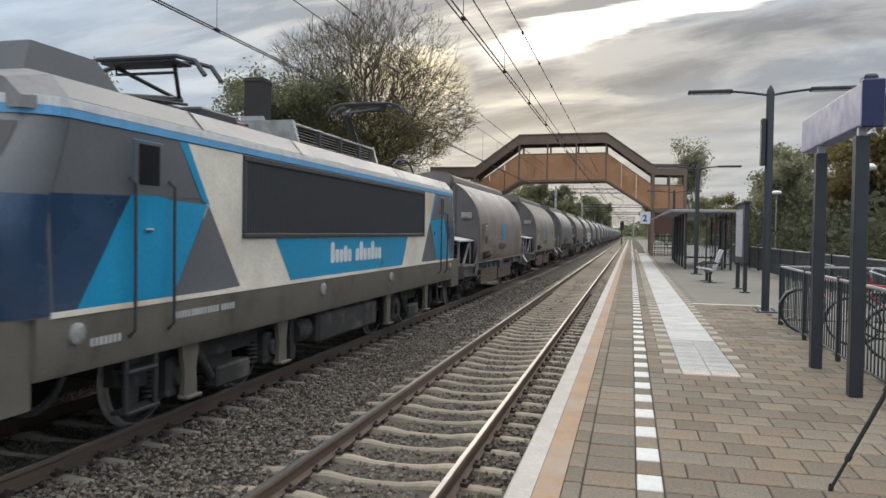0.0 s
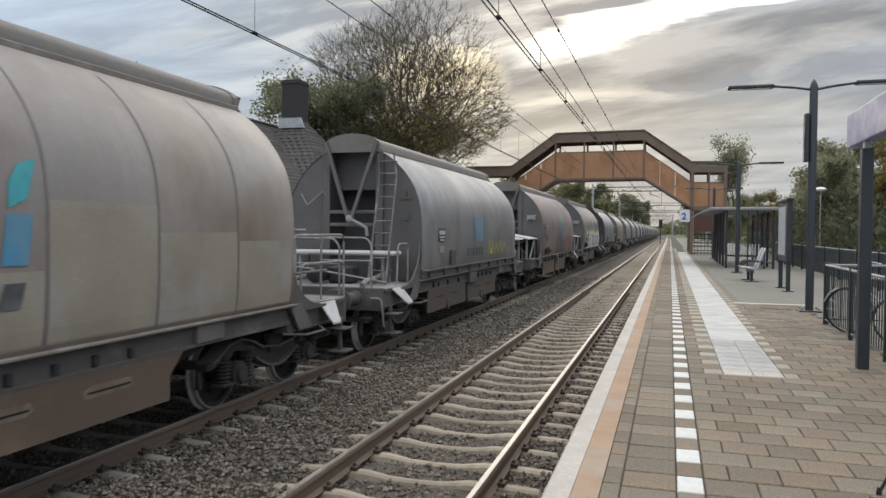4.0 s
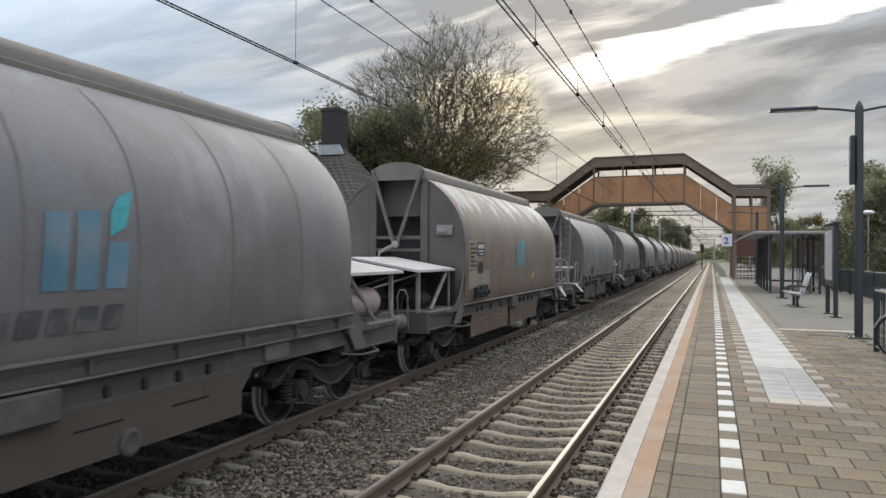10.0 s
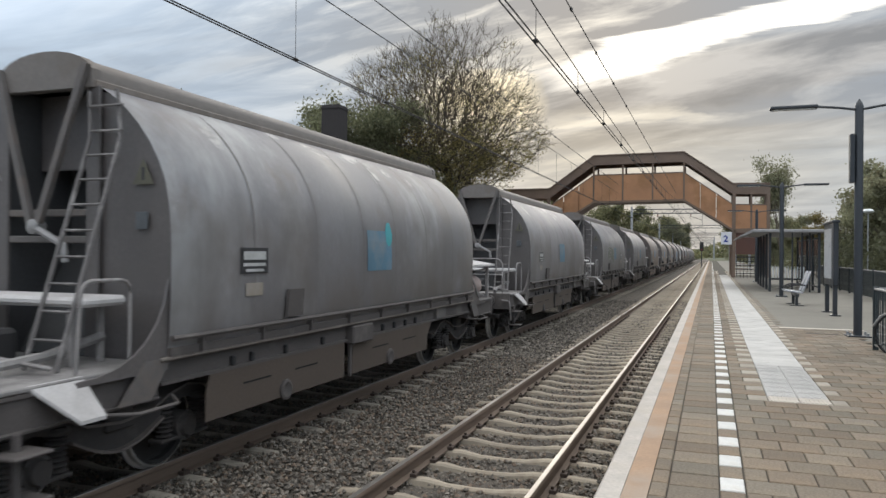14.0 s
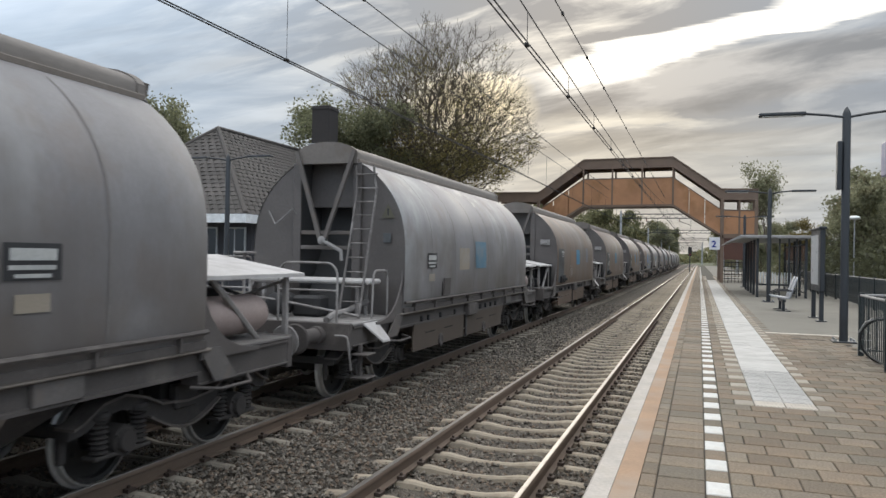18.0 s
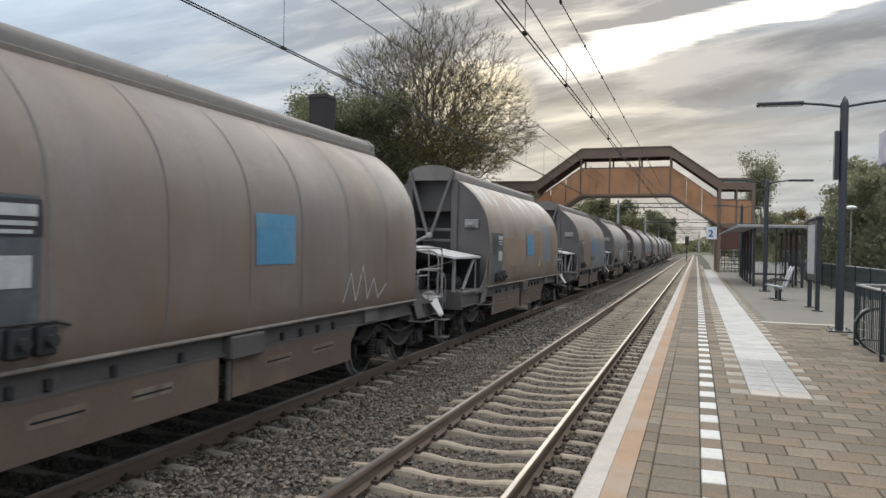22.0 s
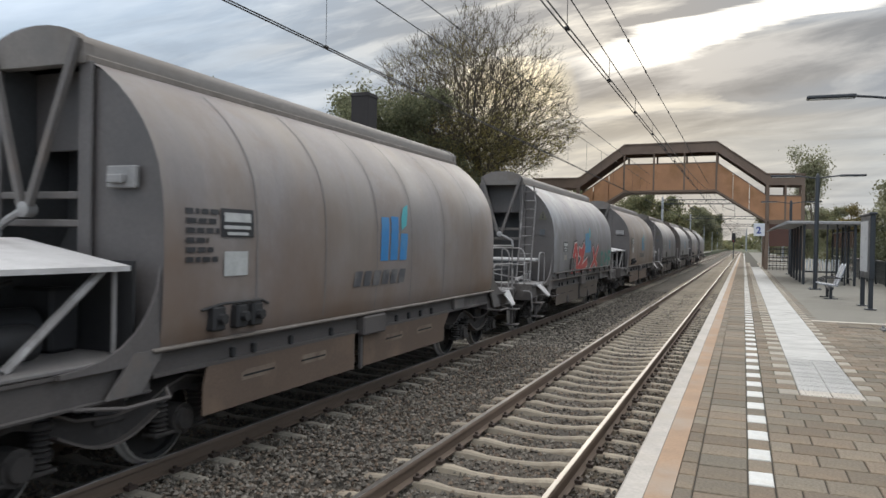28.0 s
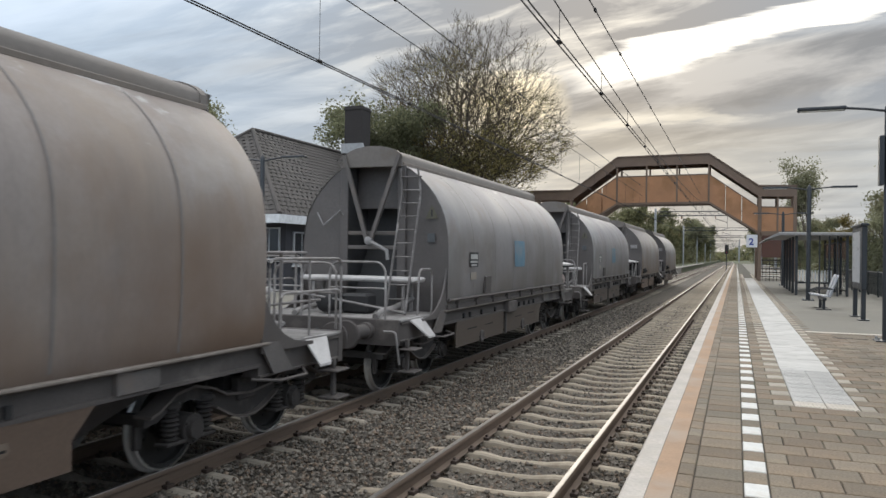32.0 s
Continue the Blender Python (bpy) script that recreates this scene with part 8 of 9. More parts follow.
def station():
    h = thing("station_building", "low brick station with a brown hipped tile roof and white fascia", "building")
    # main wing: ridge along the tracks; cross wing towards them
    z0, zr = 2.72, 6.75
    x0, x1, y0, y1 = -24.2, -15.4, 23.0, 47.0
    cx, run = (x0 + x1) / 2, (x1 - x0) / 2
    part("wall", Geo().box(x0 + 0.9, x1 - 0.5, y0 + 1.2, y1, -0.05, z0), M["brick"], h)
    part("fascia", Geo().box(x0 - 1.6, x1 + 0.05, y0 - 0.05, y0 + 0.05, z0 - 0.20, z0 + 0.12), M["fascia"], h, "white fascia board")
    part("fascia", Geo().box(x1 - 0.05, x1 + 0.05, y0 + 0.05, y1, z0 - 0.20, z0 + 0.12), M["fascia"], h, "white fascia board")
    part("soffit", Geo().box(x0 - 1.6, x1 - 0.06, y0 + 0.06, y1, z0 - 0.06, z0), M["fascia"], h)
    roof = part("roof_boarding", Geo().add([(x0, y0, z0 + 0.1), (x1, y0, z0 + 0.1), (x1, y1, z0 + 0.1), (x0, y1, z0 + 0.1), (cx, y0 + run, zr), (cx, y1, zr)],
                                  [(0, 1, 4), (1, 2, 5, 4), (3, 0, 4, 5), (2, 3, 5)]), M["roof_tile"], h, "brown tiled hipped roof", smooth=0)
    # courses of tiles on the slopes that are seen
    def courses(a, b, c, d, n, lift=0.035, under=None):
        """Rows of tiles from the eave a-b up to the ridge c-d."""
        a, b, c, d = (Vector(q) for q in (a, b, c, d))
        up = (b - a).cross(c - a)
        up = up.normalized() if up.z > 0 else -up.normalized()
        for k in range(n):
            f0, f1 = k / n, min(1.0, (k + 1.25) / n)
            p0, p1 = a.lerp(c, f0), b.lerp(d, f0)
            q0, q1 = a.lerp(c, f1), b.lerp(d, f1)
            m = max(1, int((p1 - p0).length / 0.36))
            g = Geo()
            for j in range(m):
                s0, s1 = (j + 0.04) / m, (j + 0.96) / m
                A, B, C, D = p0.lerp(p1, s0), p0.lerp(p1, s1), q0.lerp(q1, s1), q0.lerp(q1, s0)
                mid0, mid1 = (A + B) / 2 + up * 0.03, (C + D) / 2 + up * 0.03
                g.add([A + up * lift, mid0 + up * lift, B + up * lift, C + up * 0.008, mid1 + up * 0.008, D + up * 0.008, A, B], [(0, 1, 4, 5), (1, 2, 3, 4), (6, 7, 2, 1, 0)])
            part("tile_course", g, M["roof_tile"], under or roof, smooth=0)
    courses((x0, y0, z0 + 0.1), (x1, y0, z0 + 0.1), (cx, y0 + run, zr), (cx, y0 + run, zr), 22)
    courses((x1, y0, z0 + 0.1), (x1, y0 + 8.0, z0 + 0.1), (cx, y0 + run, zr), (cx, y0 + 8.0, zr), 22)
    courses((x1, y0 + 8.0, z0 + 0.1), (x1, y1, z0 + 0.1), (cx, y0 + 8.0, zr), (cx, y1, zr), 22)
    # small hipped roof round the chimney
    px, py, pr, pz = -18.2, 34.5, 3.0, 3.5
    part("upper_wall", Geo().box(px - pr + 0.4, px + pr - 0.4, py - pr + 0.4, py + pr - 0.4, 2.8, pz), M["brick"], h)
    cap = part("upper_roof", Geo().add([(px - pr, py - pr, pz), (px + pr, py - pr, pz), (px + pr, py + pr, pz), (px - pr, py + pr, pz), (px, py, 7.3)], [(0, 1, 4), (1, 2, 4), (2, 3, 4), (3, 0, 4)]), M["roof_tile"], h, smooth=0)
    courses((px - pr, py - pr, pz), (px + pr, py - pr, pz), (px, py, 7.3), (px, py, 7.3), 20, 0.035, cap)
    courses((px + pr, py - pr, pz), (px + pr, py + pr, pz), (px, py, 7.3), (px, py, 7.3), 20, 0.035, cap)
    for a, b in (((x0, y0, z0 + 0.15), (cx, y0 + run, zr + 0.06)), ((x1, y0, z0 + 0.15), (cx, y0 + run, zr + 0.06)), ((cx, y0 + run, zr + 0.06), (cx, y1, zr + 0.06))):
        part("ridge_tile", Geo().cyl(a, b, 0.09, n=8), M["roof_tile"], roof)
    ch = part("chimney", Geo().rbox(-18.86, -17.86, 33.9, 34.9, 5.6, 9.0, 0.03).rbox(-18.89, -17.83, 33.87, 34.93, 8.78, 8.9, 0.02), M["soot"], h, "square sooty chimney with a corbelled foot")
    part("flashing", Geo().prism([(-18.95, 6.55), (-17.55, 6.55), (-17.75, 7.05), (-18.95, 7.05)], 33.75, 33.9), M["lead"], ch)
    # windows and doors facing the camera and the tracks
    def window(x, y, z, w, hh, along):
        g = Geo()
        m = pose(x, y, z, 0, 0, 0 if along == "x" else 90)
        f = part("window", Geo().rbox(-w / 2, w / 2, -0.06, 0.02, 0, hh, 0.01), M["window_frame"], h, at=m)
        for k in range(2):
            a = -w / 2 + 0.06 + k * (w / 2 - 0.03)
            part("pane", Geo().box(a, a + w / 2 - 0.09, -0.066, -0.03, 0.06, hh - 0.06), M["pane"], f)
        part("sill", Geo().rbox(-w / 2 - 0.05, w / 2 + 0.05, -0.12, 0.02, -0.06, 0.0, 0.01), M["fascia"], f)
    for x in (-22.4, -17.85, -16.6):
        window(x, y0 + 1.18, 1.15, 0.95, 1.25, "x")
    dr = part("entrance_door", Geo().rbox(-19.72, -18.60, y0 + 1.10, y0 + 1.20, 0.0, 2.42, 0.01), M["window_frame"], h, "pale framed glazed door")
    part("pane", Geo().box(-19.62, -19.20, y0 + 1.08, y0 + 1.12, 0.25, 2.30), M["pane"], dr)
    part("pane", Geo().box(-19.10, -18.70, y0 + 1.08, y0 + 1.12, 0.25, 2.30), M["pane"], dr)
    for xa, xb, m_ in ((-21.15, -20.58, "blue_case"), (-20.50, -19.95, "poster_red")):
        part("wall_poster", Geo().rbox(xa, xb, y0 + 1.13, y0 + 1.20, 0.85, 2.15, 0.01), M[m_], h, "framed poster on the wall")
    for y in (25.2, 28.0, 31.0, 34.0, 37.0, 40.0, 43.0):
        window(x1 - 0.48, y, 0.95, 1.1, 1.3, "y")
    for x in (x0 - 1.3, x0 + 0.2):
        part("canopy_post", Geo().rbox(x - 0.07, x + 0.07, y0 + 0.2, y0 + 0.34, -0.05, z0 - 0.2, 0.01), M["dark_steel"], h)
        part("canopy_brace", Geo().cyl((x, y0 + 0.27, 1.7), (x + 0.8, y0 + 0.27, z0 - 0.2), 0.05, n=6), M["dark_steel"], h)


def clock_post():
    c = thing("platform_clock", "white station clock with a dark blue case on a dark post", "clock", pose(-12.0, 11.3, 0))
    part("post", Geo().lathe([(0.085, 0.0), (0.085, 4.14), (0.02, 4.32), (0.0, 4.33)], (0, 0, 0), "z", 8), M["green_steel"], c)
    r, at = 0.35, pose(0.53, 0.0, 3.57, 0, 0, 4)
    k = part("case", Geo().lathe([(r * 0.9, -0.17), (r, -0.16), (r, 0.16), (r * 0.9, 0.17)], (0, 0, 0), "y", 36), M["blue_case"], c, "drum-shaped dark blue clock case", at=at)
    part("bracket", Geo().cyl((0.06, 0, 3.57), (0.3, 0, 3.57), 0.05, n=8), M["green_steel"], c)
    for s in (-1, 1):
        part("dial", Geo().lathe([(r * 0.93, s * 0.170), (r * 0.93, s * 0.178), (0.0, s * 0.179)], (0, 0, 0), "y", 36), M["clock_face"], k)
        for a in range(12):
            q = a * math.pi / 6
            m = pose(0, 0, 0, 0, math.degrees(q), 0)
            part("hour_mark", Geo().box(-0.012, 0.012, min(s * 0.179, s * 0.184), max(s * 0.179, s * 0.184), r * 0.70, r * 0.86, m), M["black"], k)
        for ang, l, w in ((77, 0.17, 0.018), (210, 0.28, 0.012)):
            m = pose(0, 0, 0, 0, ang if s < 0 else -ang, 0)
            part("clock_hand", Geo().box(-w, w, min(s * 0.184, s * 0.190), max(s * 0.184, s * 0.190), -0.05, l, m), M["black"], k)


def far_platform_things():
    p = thing("loudspeaker_post", "pale concrete post with a white louvred box and blue sign", "post", pose(-10.35, 11.7, 0))
    part("post", Geo().rbox(-0.06, 0.06, -0.06, 0.06, 0, 2.95, 0.012), M["concrete_post"], p)
    q = part("louvred_box", Geo().rbox(-0.34, 0.34, -0.10, 0.10, 2.84, 3.02, 0.01), M["sign_white"], p)
    for k in range(13):
        x = -0.31 + k * 0.05
        part("slat", Geo().box(x, x + 0.026, -0.125, -0.10, 2.85, 3.01), M["rail_grey"], q)
    s = thing("platform_sign_box", "dark blue illuminated sign box above the platform", "sign", pose(-11.6, 12.6, 0))
    part("box", Geo().rbox(-0.40, 0.40, -0.14, 0.14, 2.58, 3.05, 0.02), M["blue_case"], s)
    part("emblem", Geo().lathe([(0.14, -0.150), (0.14, -0.145), (0.0, -0.144)], (0.12, 0, 2.78), "y", 16), M["screen_blue"], s, "round pale blue emblem")
    part("hanger", Geo().rbox(-0.025, 0.025, -0.025, 0.025, 0, 2.6, 0.008), M["dark_steel"], s)
    t = thing("ticket_machine", "yellow and blue ticket machine by the station", "ticket machine", pose(-15.2, 16.2, 0, 0, 0, 25))
    part("cabinet", Geo().rbox(-0.55, 0.55, -0.3, 0.3, 0, 1.35, 0.03), M["yellow_box"], t, "yellow cabinet")
    part("screen_panel", Geo().rbox(-0.52, -0.05, -0.33, -0.28, 0.62, 1.28, 0.02), M["screen_blue"], t)
    part("top", Geo().rbox(-0.6, 0.6, -0.35, 0.32, 1.35, 1.48, 0.03), M["blue_case"], t)
    l = thing("mushroom_street_lamp", "slim street lamp with a mushroom-shaped hood", "street lamp", pose(-15.9, 13.9, 0))
    part("pole", Geo().cyl((0, 0, 0), (0, 0, 4.85), 0.06, 0.04, 10), M["dark_steel"], l)
    part("hood", Geo().lathe([(0.05, 4.70), (0.10, 4.78), (0.42, 4.86), (0.36, 4.96), (0.18, 5.04), (0.0, 5.06)], (0, 0, 0), "z", 20), M["dark_steel"], l)
    for x, y in ((-17.2, 14.2), (-19.5, 15.6)):
        m = thing("market_tent", "white canvas tent beyond the platform", "tent", pose(x, y, -0.05))
        part("canvas_roof", Geo().add([(-1.2, -1.2, 1.45), (1.2, -1.2, 1.45), (1.2, 1.2, 1.45), (-1.2, 1.2, 1.45), (0, 0, 2.0), (-1.2, -1.2, 1.3), (1.2, -1.2, 1.3), (1.2, 1.2, 1.3), (-1.2, 1.2, 1.3)],
                                     [(0, 1, 4), (1, 2, 4), (2, 3, 4), (3, 0, 4), (5, 6, 1, 0), (6, 7, 2, 1), (7, 8, 3, 2), (8, 5, 0, 3)]), M["canvas"], m, smooth=0)
        for a in (-1.1, 1.1):
            for b in (-1.1, 1.1):
                part("pole", Geo().cyl((a, b, 0), (a, b, 1.45), 0.025, n=6), M["galv"], m)
    f = platform_lamp(-13.7, 19.5, 4.45)
    tagged(f, "dark lamp post on the opposite platform")
    w = thing("low_wall", "low grey wall behind the opposite platform", "wall")
    part("wall_body", Geo().rbox(-34, -16.5, 19.2, 19.5, -0.05, 0.9, 0.02), M["plinth"], w)


def overhead_wires():
    o = thing("overhead_line", "overhead contact wires with droppers on portals", "overhead line", kind="structure")
    spans = [(-54.0, -2.0), (-2.0, 54.0), (54.0, 94.0), (94.0, 146.0), (146.0, 198.0), (198.0, 250.0), (250.0, 302.0), (302.0, 354.0)]
    for cx, zc, zm, sag in ((TRACK_NEAR, 4.46, 5.35, 0.62), (TRACK_FAR, 4.50, 5.75, 0.0)):
        for dx in (-0.035, 0.035):
            part("contact_wire", Geo().tube([(cx + dx, -50, zc), (cx + dx, 354, zc)], 0.011, 5), M["wire"], o)
        for y0, y1 in spans:
            ms = []
            for k in range(17):
                f = k / 16
                ms.append((cx, y0 + (y1 - y0) * f, zm - sag * 4 * f * (1 - f)))
            part("messenger_wire", Geo().tube(ms, 0.010, 5), M["wire"], o)
            n = max(3, int((y1 - y0) / 3.4))
            for k in range(n):
                f = (k + 0.5) / n
                y, z = y0 + (y1 - y0) * f, zm - sag * 4 * f * (1 - f)
                part("dropper", Geo().tube([(cx, y, zc), (cx, y, z)], 0.005, 4).rbox(cx - 0.03, cx + 0.03, y - 0.05, y + 0.05, zc - 0.02, zc + 0.03, 0.01), M["wire"], o)
    # upper lines
    for cx, zc in ((TRACK_NEAR, 5.76), (TRACK_FAR, 6.37)):
        part("feeder_wire", Geo().tube([(cx, -50, zc), (cx, 354, zc)], 0.011, 5), M["wire"], o)
        for y in range(4, 54, 3):
            part("wire_clamp", Geo().rbox(cx - 0.02, cx + 0.02, y - 0.06, y + 0.06, zc - 0.03, zc + 0.03, 0.008), M["wire"], o)
    for y in (94, 146, 198, 250, 302, 354):
        p = thing("catenary_portal", "steel portal carrying the overhead wires", "catenary portal", pose(0, y, 0), group="catenary portals")
        for x in (-9.2, 0.9 if y > 205 else 4.2):
            part("mast", Geo().rbox(x - 0.12, x + 0.12, -0.12, 0.12, -1.25, 7.3, 0.01), M["galv"], p)
        x1 = 0.9 if y > 205 else 4.2
        for z in (6.45, 6.95):
            part("beam_chord", Geo().rbox(-9.2, x1, -0.06, 0.06, z - 0.05, z + 0.05, 0.01), M["dark_steel"], p)
        lt = Geo()
        k = -9.0
        while k < x1 - 0.5:
            lt.tube([(k, 0, 6.45), (k + 0.45, 0, 6.95), (k + 0.9, 0, 6.45)], 0.025, 4)
            k += 0.9
        part("lattice", lt, M["dark_steel"], p)
        for cx in (TRACK_NEAR, TRACK_FAR):
            part("registration_arm", Geo().tube([(cx + 1.3, 0, 6.4), (cx + 1.3, 0, 4.9), (cx, 0, 4.50)], 0.03, 5).tube([(cx + 1.3, 0, 5.6), (cx, 0, 6.1)], 0.03, 5), M["dark_steel"], p)
            part("insulator", Geo().lathe([(0.03, 6.05), (0.09, 6.1), (0.03, 6.15), (0.09, 6.2), (0.03, 6.25), (0.09, 6.3), (0.03, 6.4)], (cx, 0, 0), "z", 8), M["rust_ins"], p)
    s = thing("railway_signal", "dark railway signal on a mast beside the track", "signal", pose(-0.62 - 1.1, 150, 0))
    part("mast", Geo().cyl((0, 0, -0.9), (0, 0, 2.2), 0.09, n=8), M["dark_steel"], s)
    part("signal_head", Geo().rbox(-0.35, 0.35, -0.15, 0.15, 2.2, 3.9, 0.08), M["black"], s)
    part("lamp", Geo().lathe([(0.13, -0.17), (0.13, -0.16), (0.0, -0.18)], (0, 0, 2.5), "y", 12), M["signal_red"], s)


# ---- trees ----
def tree_mesh(seed, height, spread, trunk, levels, leaf, leaves, leaf_size, bare=0.0, lean=(0, 0), upright=0.35, low=0.25, skirt=0, limb=(0.50, 0.74), thin=0.007):
    """A tree: tapered trunk and limbs, twigs, and leaves in loose clumps with gaps between them."""
    rng = random.Random(seed)
    wood, twigs, tips = Geo(), Geo(), []

    def grow(p, d, length, r, depth):
        q = p
        steps = 3 if depth < levels else 2
        pts, rad = [p], [r]
        for k in range(steps):
            d = (d + Vector((rng.uniform(-1, 1), rng.uniform(-1, 1), rng.uniform(-0.4, 0.8) * upright)) * (0.16 + 0.05 * depth)).normalized()
            q = q + d * length / steps
            pts.append(q)
            rad.append(r * (1 - 0.45 * (k + 1) / steps))
        g = wood if depth <= 2 else twigs
        for k in range(steps):
            g.cyl(pts[k], pts[k + 1], rad[k], rad[k + 1], 7 if depth <= 1 else (5 if depth <= 2 else 3), caps=False)
        if depth >= levels - 1:
            tips.extend(pts[1:])
        if depth < levels:
            n = rng.choice((3, 4)) if depth else rng.choice((5, 6))
            for k in range(n):
                f = rng.uniform(0.35, 1.0) if depth else low + (1 - low) * (k + rng.random()) / n
                i = min(int(f * steps), steps - 1)
                base = pts[i].lerp(pts[i + 1], f * steps - i)
                a = rng.uniform(0, 2 * math.pi) if depth else 2.4 * k + rng.uniform(-0.4, 0.4)
                out = Vector((math.cos(a), math.sin(a), 0)) * spread
                nd = (d * rng.uniform(0.35, 0.8) + out * rng.uniform(0.6, 1.1) + Vector((0, 0, upright * rng.uniform(0.2, 1.0)))).normalized()
                grow(base, nd, length * (rng.uniform(*limb) if depth == 0 else rng.uniform(0.50, 0.74)), max(thin, rad[i] * rng.uniform(0.45, 0.65)), depth + 1)
    grow(Vector((0, 0, 0)), Vector((lean[0], lean[1], 1)).normalized(), height * 0.62, trunk, 0)
    top = max(t.z for t in tips)
    k = height / top
    for g in (wood, twigs):
        g.v = [(x * k, y * k, z * k) for x, y, z in g.v]
    tips = [t * k for t in tips]
    nr = np.random.default_rng(seed)
    T = np.array([tuple(t) for t in tips if rng.random() > bare * min(1, max(0, (t.z / height - 0.25) / 0.5))])
    if skirt:
        a, h = nr.uniform(0, 6.283, skirt), nr.uniform(0.02, 0.5, skirt)
        rr = np.sqrt(nr.uniform(0.2, 1, skirt)) * height * 0.30 * (1 - 0.4 * h)
        T = np.concatenate([T, np.stack([rr * np.cos(a), rr * np.sin(a), h * height], 1)])
    c = T[nr.integers(0, len(T), leaves)] + nr.normal(0, 0.028 * height, (leaves, 3))
    c[:, 2] = np.maximum(c[:, 2], 0.1)
    u = nr.normal(size=(leaves, 3))
    u /= np.linalg.norm(u, axis=1)[:, None]
    w = np.cross(u, nr.normal(size=(leaves, 3)))
    w /= np.linalg.norm(w, axis=1)[:, None] + 1e-9
    s = leaf_size * nr.uniform(0.5, 1.3, (leaves, 1))
    V = np.stack([c - u * s, c + w * s * 0.6, c + u * s, c - w * s * 0.6], 1).reshape(-1, 3)
    F = (np.arange(leaves)[:, None] * 4 + np.arange(4)[None]).tolist()
    me = bpy.data.meshes.new("leaves")
    me.from_pydata(V.tolist(), [], F)
    me.materials.append(M[leaf])
    return wood.mesh("trunk", 60), twigs.mesh("twigs", 0), me


def oak_mesh(seed):
    """A broad domed crown: limbs reach for points all through the dome and break up into fine twigs; leaves hang on in the lower part."""
    rng, nr = random.Random(seed), np.random.default_rng(seed)
    fork = np.array((0.1, 0.0, 5.2))
    n = 6400
    q = nr.normal(size=(n * 3, 3))
    q /= np.linalg.norm(q, axis=1)[:, None]
    q *= nr.random((n * 3, 1)) ** (1 / 2.6)
    # the outline of the dome swells and dips
    swell = 1 + 0.09 * np.sin(4 * np.arctan2(q[:, 1], q[:, 0]) + 1.0) + 0.07 * np.sin(7 * q[:, 2] + 3 * q[:, 0])
    q = np.stack([q[:, 0] * 6.1, q[:, 1] * 5.4, q[:, 2] * np.where(q[:, 2] > 0, 6.6, 4.6)], 1) * swell[:, None] + (0.2, 0, 9.4)
    q = q[np.linalg.norm(q - fork, axis=1) > 0.9][:n]
    q = q[np.argsort(np.linalg.norm((q - fork) * (1, 1, 0.8), axis=1))]
    n = len(q)
    pos = np.zeros((n + 2, 3))
    pos[0], pos[1] = fork, fork + (0, 0, 0.6)
    far = np.zeros(n + 2)
    far[1] = 0.6
    up = np.zeros(n + 2, int)
    for i in range(n):
        k = i + 2
        d = np.linalg.norm(pos[:k] - q[i], axis=1)
        up[k] = int(np.argmin(d + 0.42 * far[:k]))
        pos[k] = q[i]
        far[k] = far[up[k]] + d[up[k]]
    # limbs bend towards the bough that bears them
    load = np.ones(n + 2)
    for k in range(n + 1, 0, -1):
        load[up[k]] += load[k]
    for k in range(2, n + 2):
        if load[k] > 6:
            pos[k] += nr.normal(0, 0.10, 3)
    rad = np.minimum(0.30, 0.0075 * load ** 0.46)
    trunk, twig = Geo(), Geo()
    trunk.cyl((0, 0, 0), (0, 0, 2.6), 0.46, 0.38, 10, caps=False)
    trunk.cyl((0, 0, 2.6), tuple(fork), 0.38, 0.33, 10, caps=False)
    for k in range(1, n + 2):
        a, b = Vector(pos[up[k]]), Vector(pos[k])
        if (b - a).length < 0.02:
            continue
        big = rad[k] > 0.045
        (trunk if big else twig).cyl(a, b, min(rad[up[k]], rad[k] * 1.25), rad[k], 6 if big else 3, caps=False)
        if load[k] < 3:
            out = (Vector(pos[k]) - Vector((0.1, 0, 7.0))).normalized()
            for _ in range(4):
                w = (out * 0.8 + (b - a).normalized() * 0.5 + Vector((rng.uniform(-1, 1), rng.uniform(-1, 1), rng.uniform(-0.7, 0.9))) * 0.75).normalized()
                m = b + w * rng.uniform(0.25, 0.6)
                e = m + (w + Vector((rng.uniform(-1, 1), rng.uniform(-1, 1), rng.uniform(-0.5, 0.9))) * 0.5).normalized() * rng.uniform(0.2, 0.5)
                twig.cyl(b, m, 0.0085, 0.007, 3, caps=False)
                twig.cyl(m, e, 0.007, 0.004, 3, caps=False)
    # leaves: thick on the low boughs towards the line, thin over the dome
    T = pos[2:][load[2:] < 5]
    low = np.clip((9.6 - T[:, 2]) / 3.0, 0, 1) * np.clip((T[:, 0] + 2.5) / 4.0, 0.10, 1)
    keep = nr.random(len(T)) < 0.10 + 0.90 * low
    T = T[keep]
    m = 36000
    c = T[nr.integers(0, len(T), m)] + nr.normal(0, 0.26, (m, 3))
    u = nr.normal(size=(m, 3))
    u /= np.linalg.norm(u, axis=1)[:, None]
    w = np.cross(u, nr.normal(size=(m, 3)))
    w /= np.linalg.norm(w, axis=1)[:, None] + 1e-9
    z = 0.05 * nr.uniform(0.6, 1.4, (m, 1))
    V = np.stack([c - u * z, c + w * z * 0.6, c + u * z, c - w * z * 0.6], 1).reshape(-1, 3)
    me = bpy.data.meshes.new("leaves")
    me.from_pydata(V.tolist(), [], (np.arange(m)[:, None] * 4 + np.arange(4)[None]).tolist())
    me.materials.append(M["leaf_olive"])
    return trunk.mesh("trunk", 60), twig.mesh("twig", 0), me


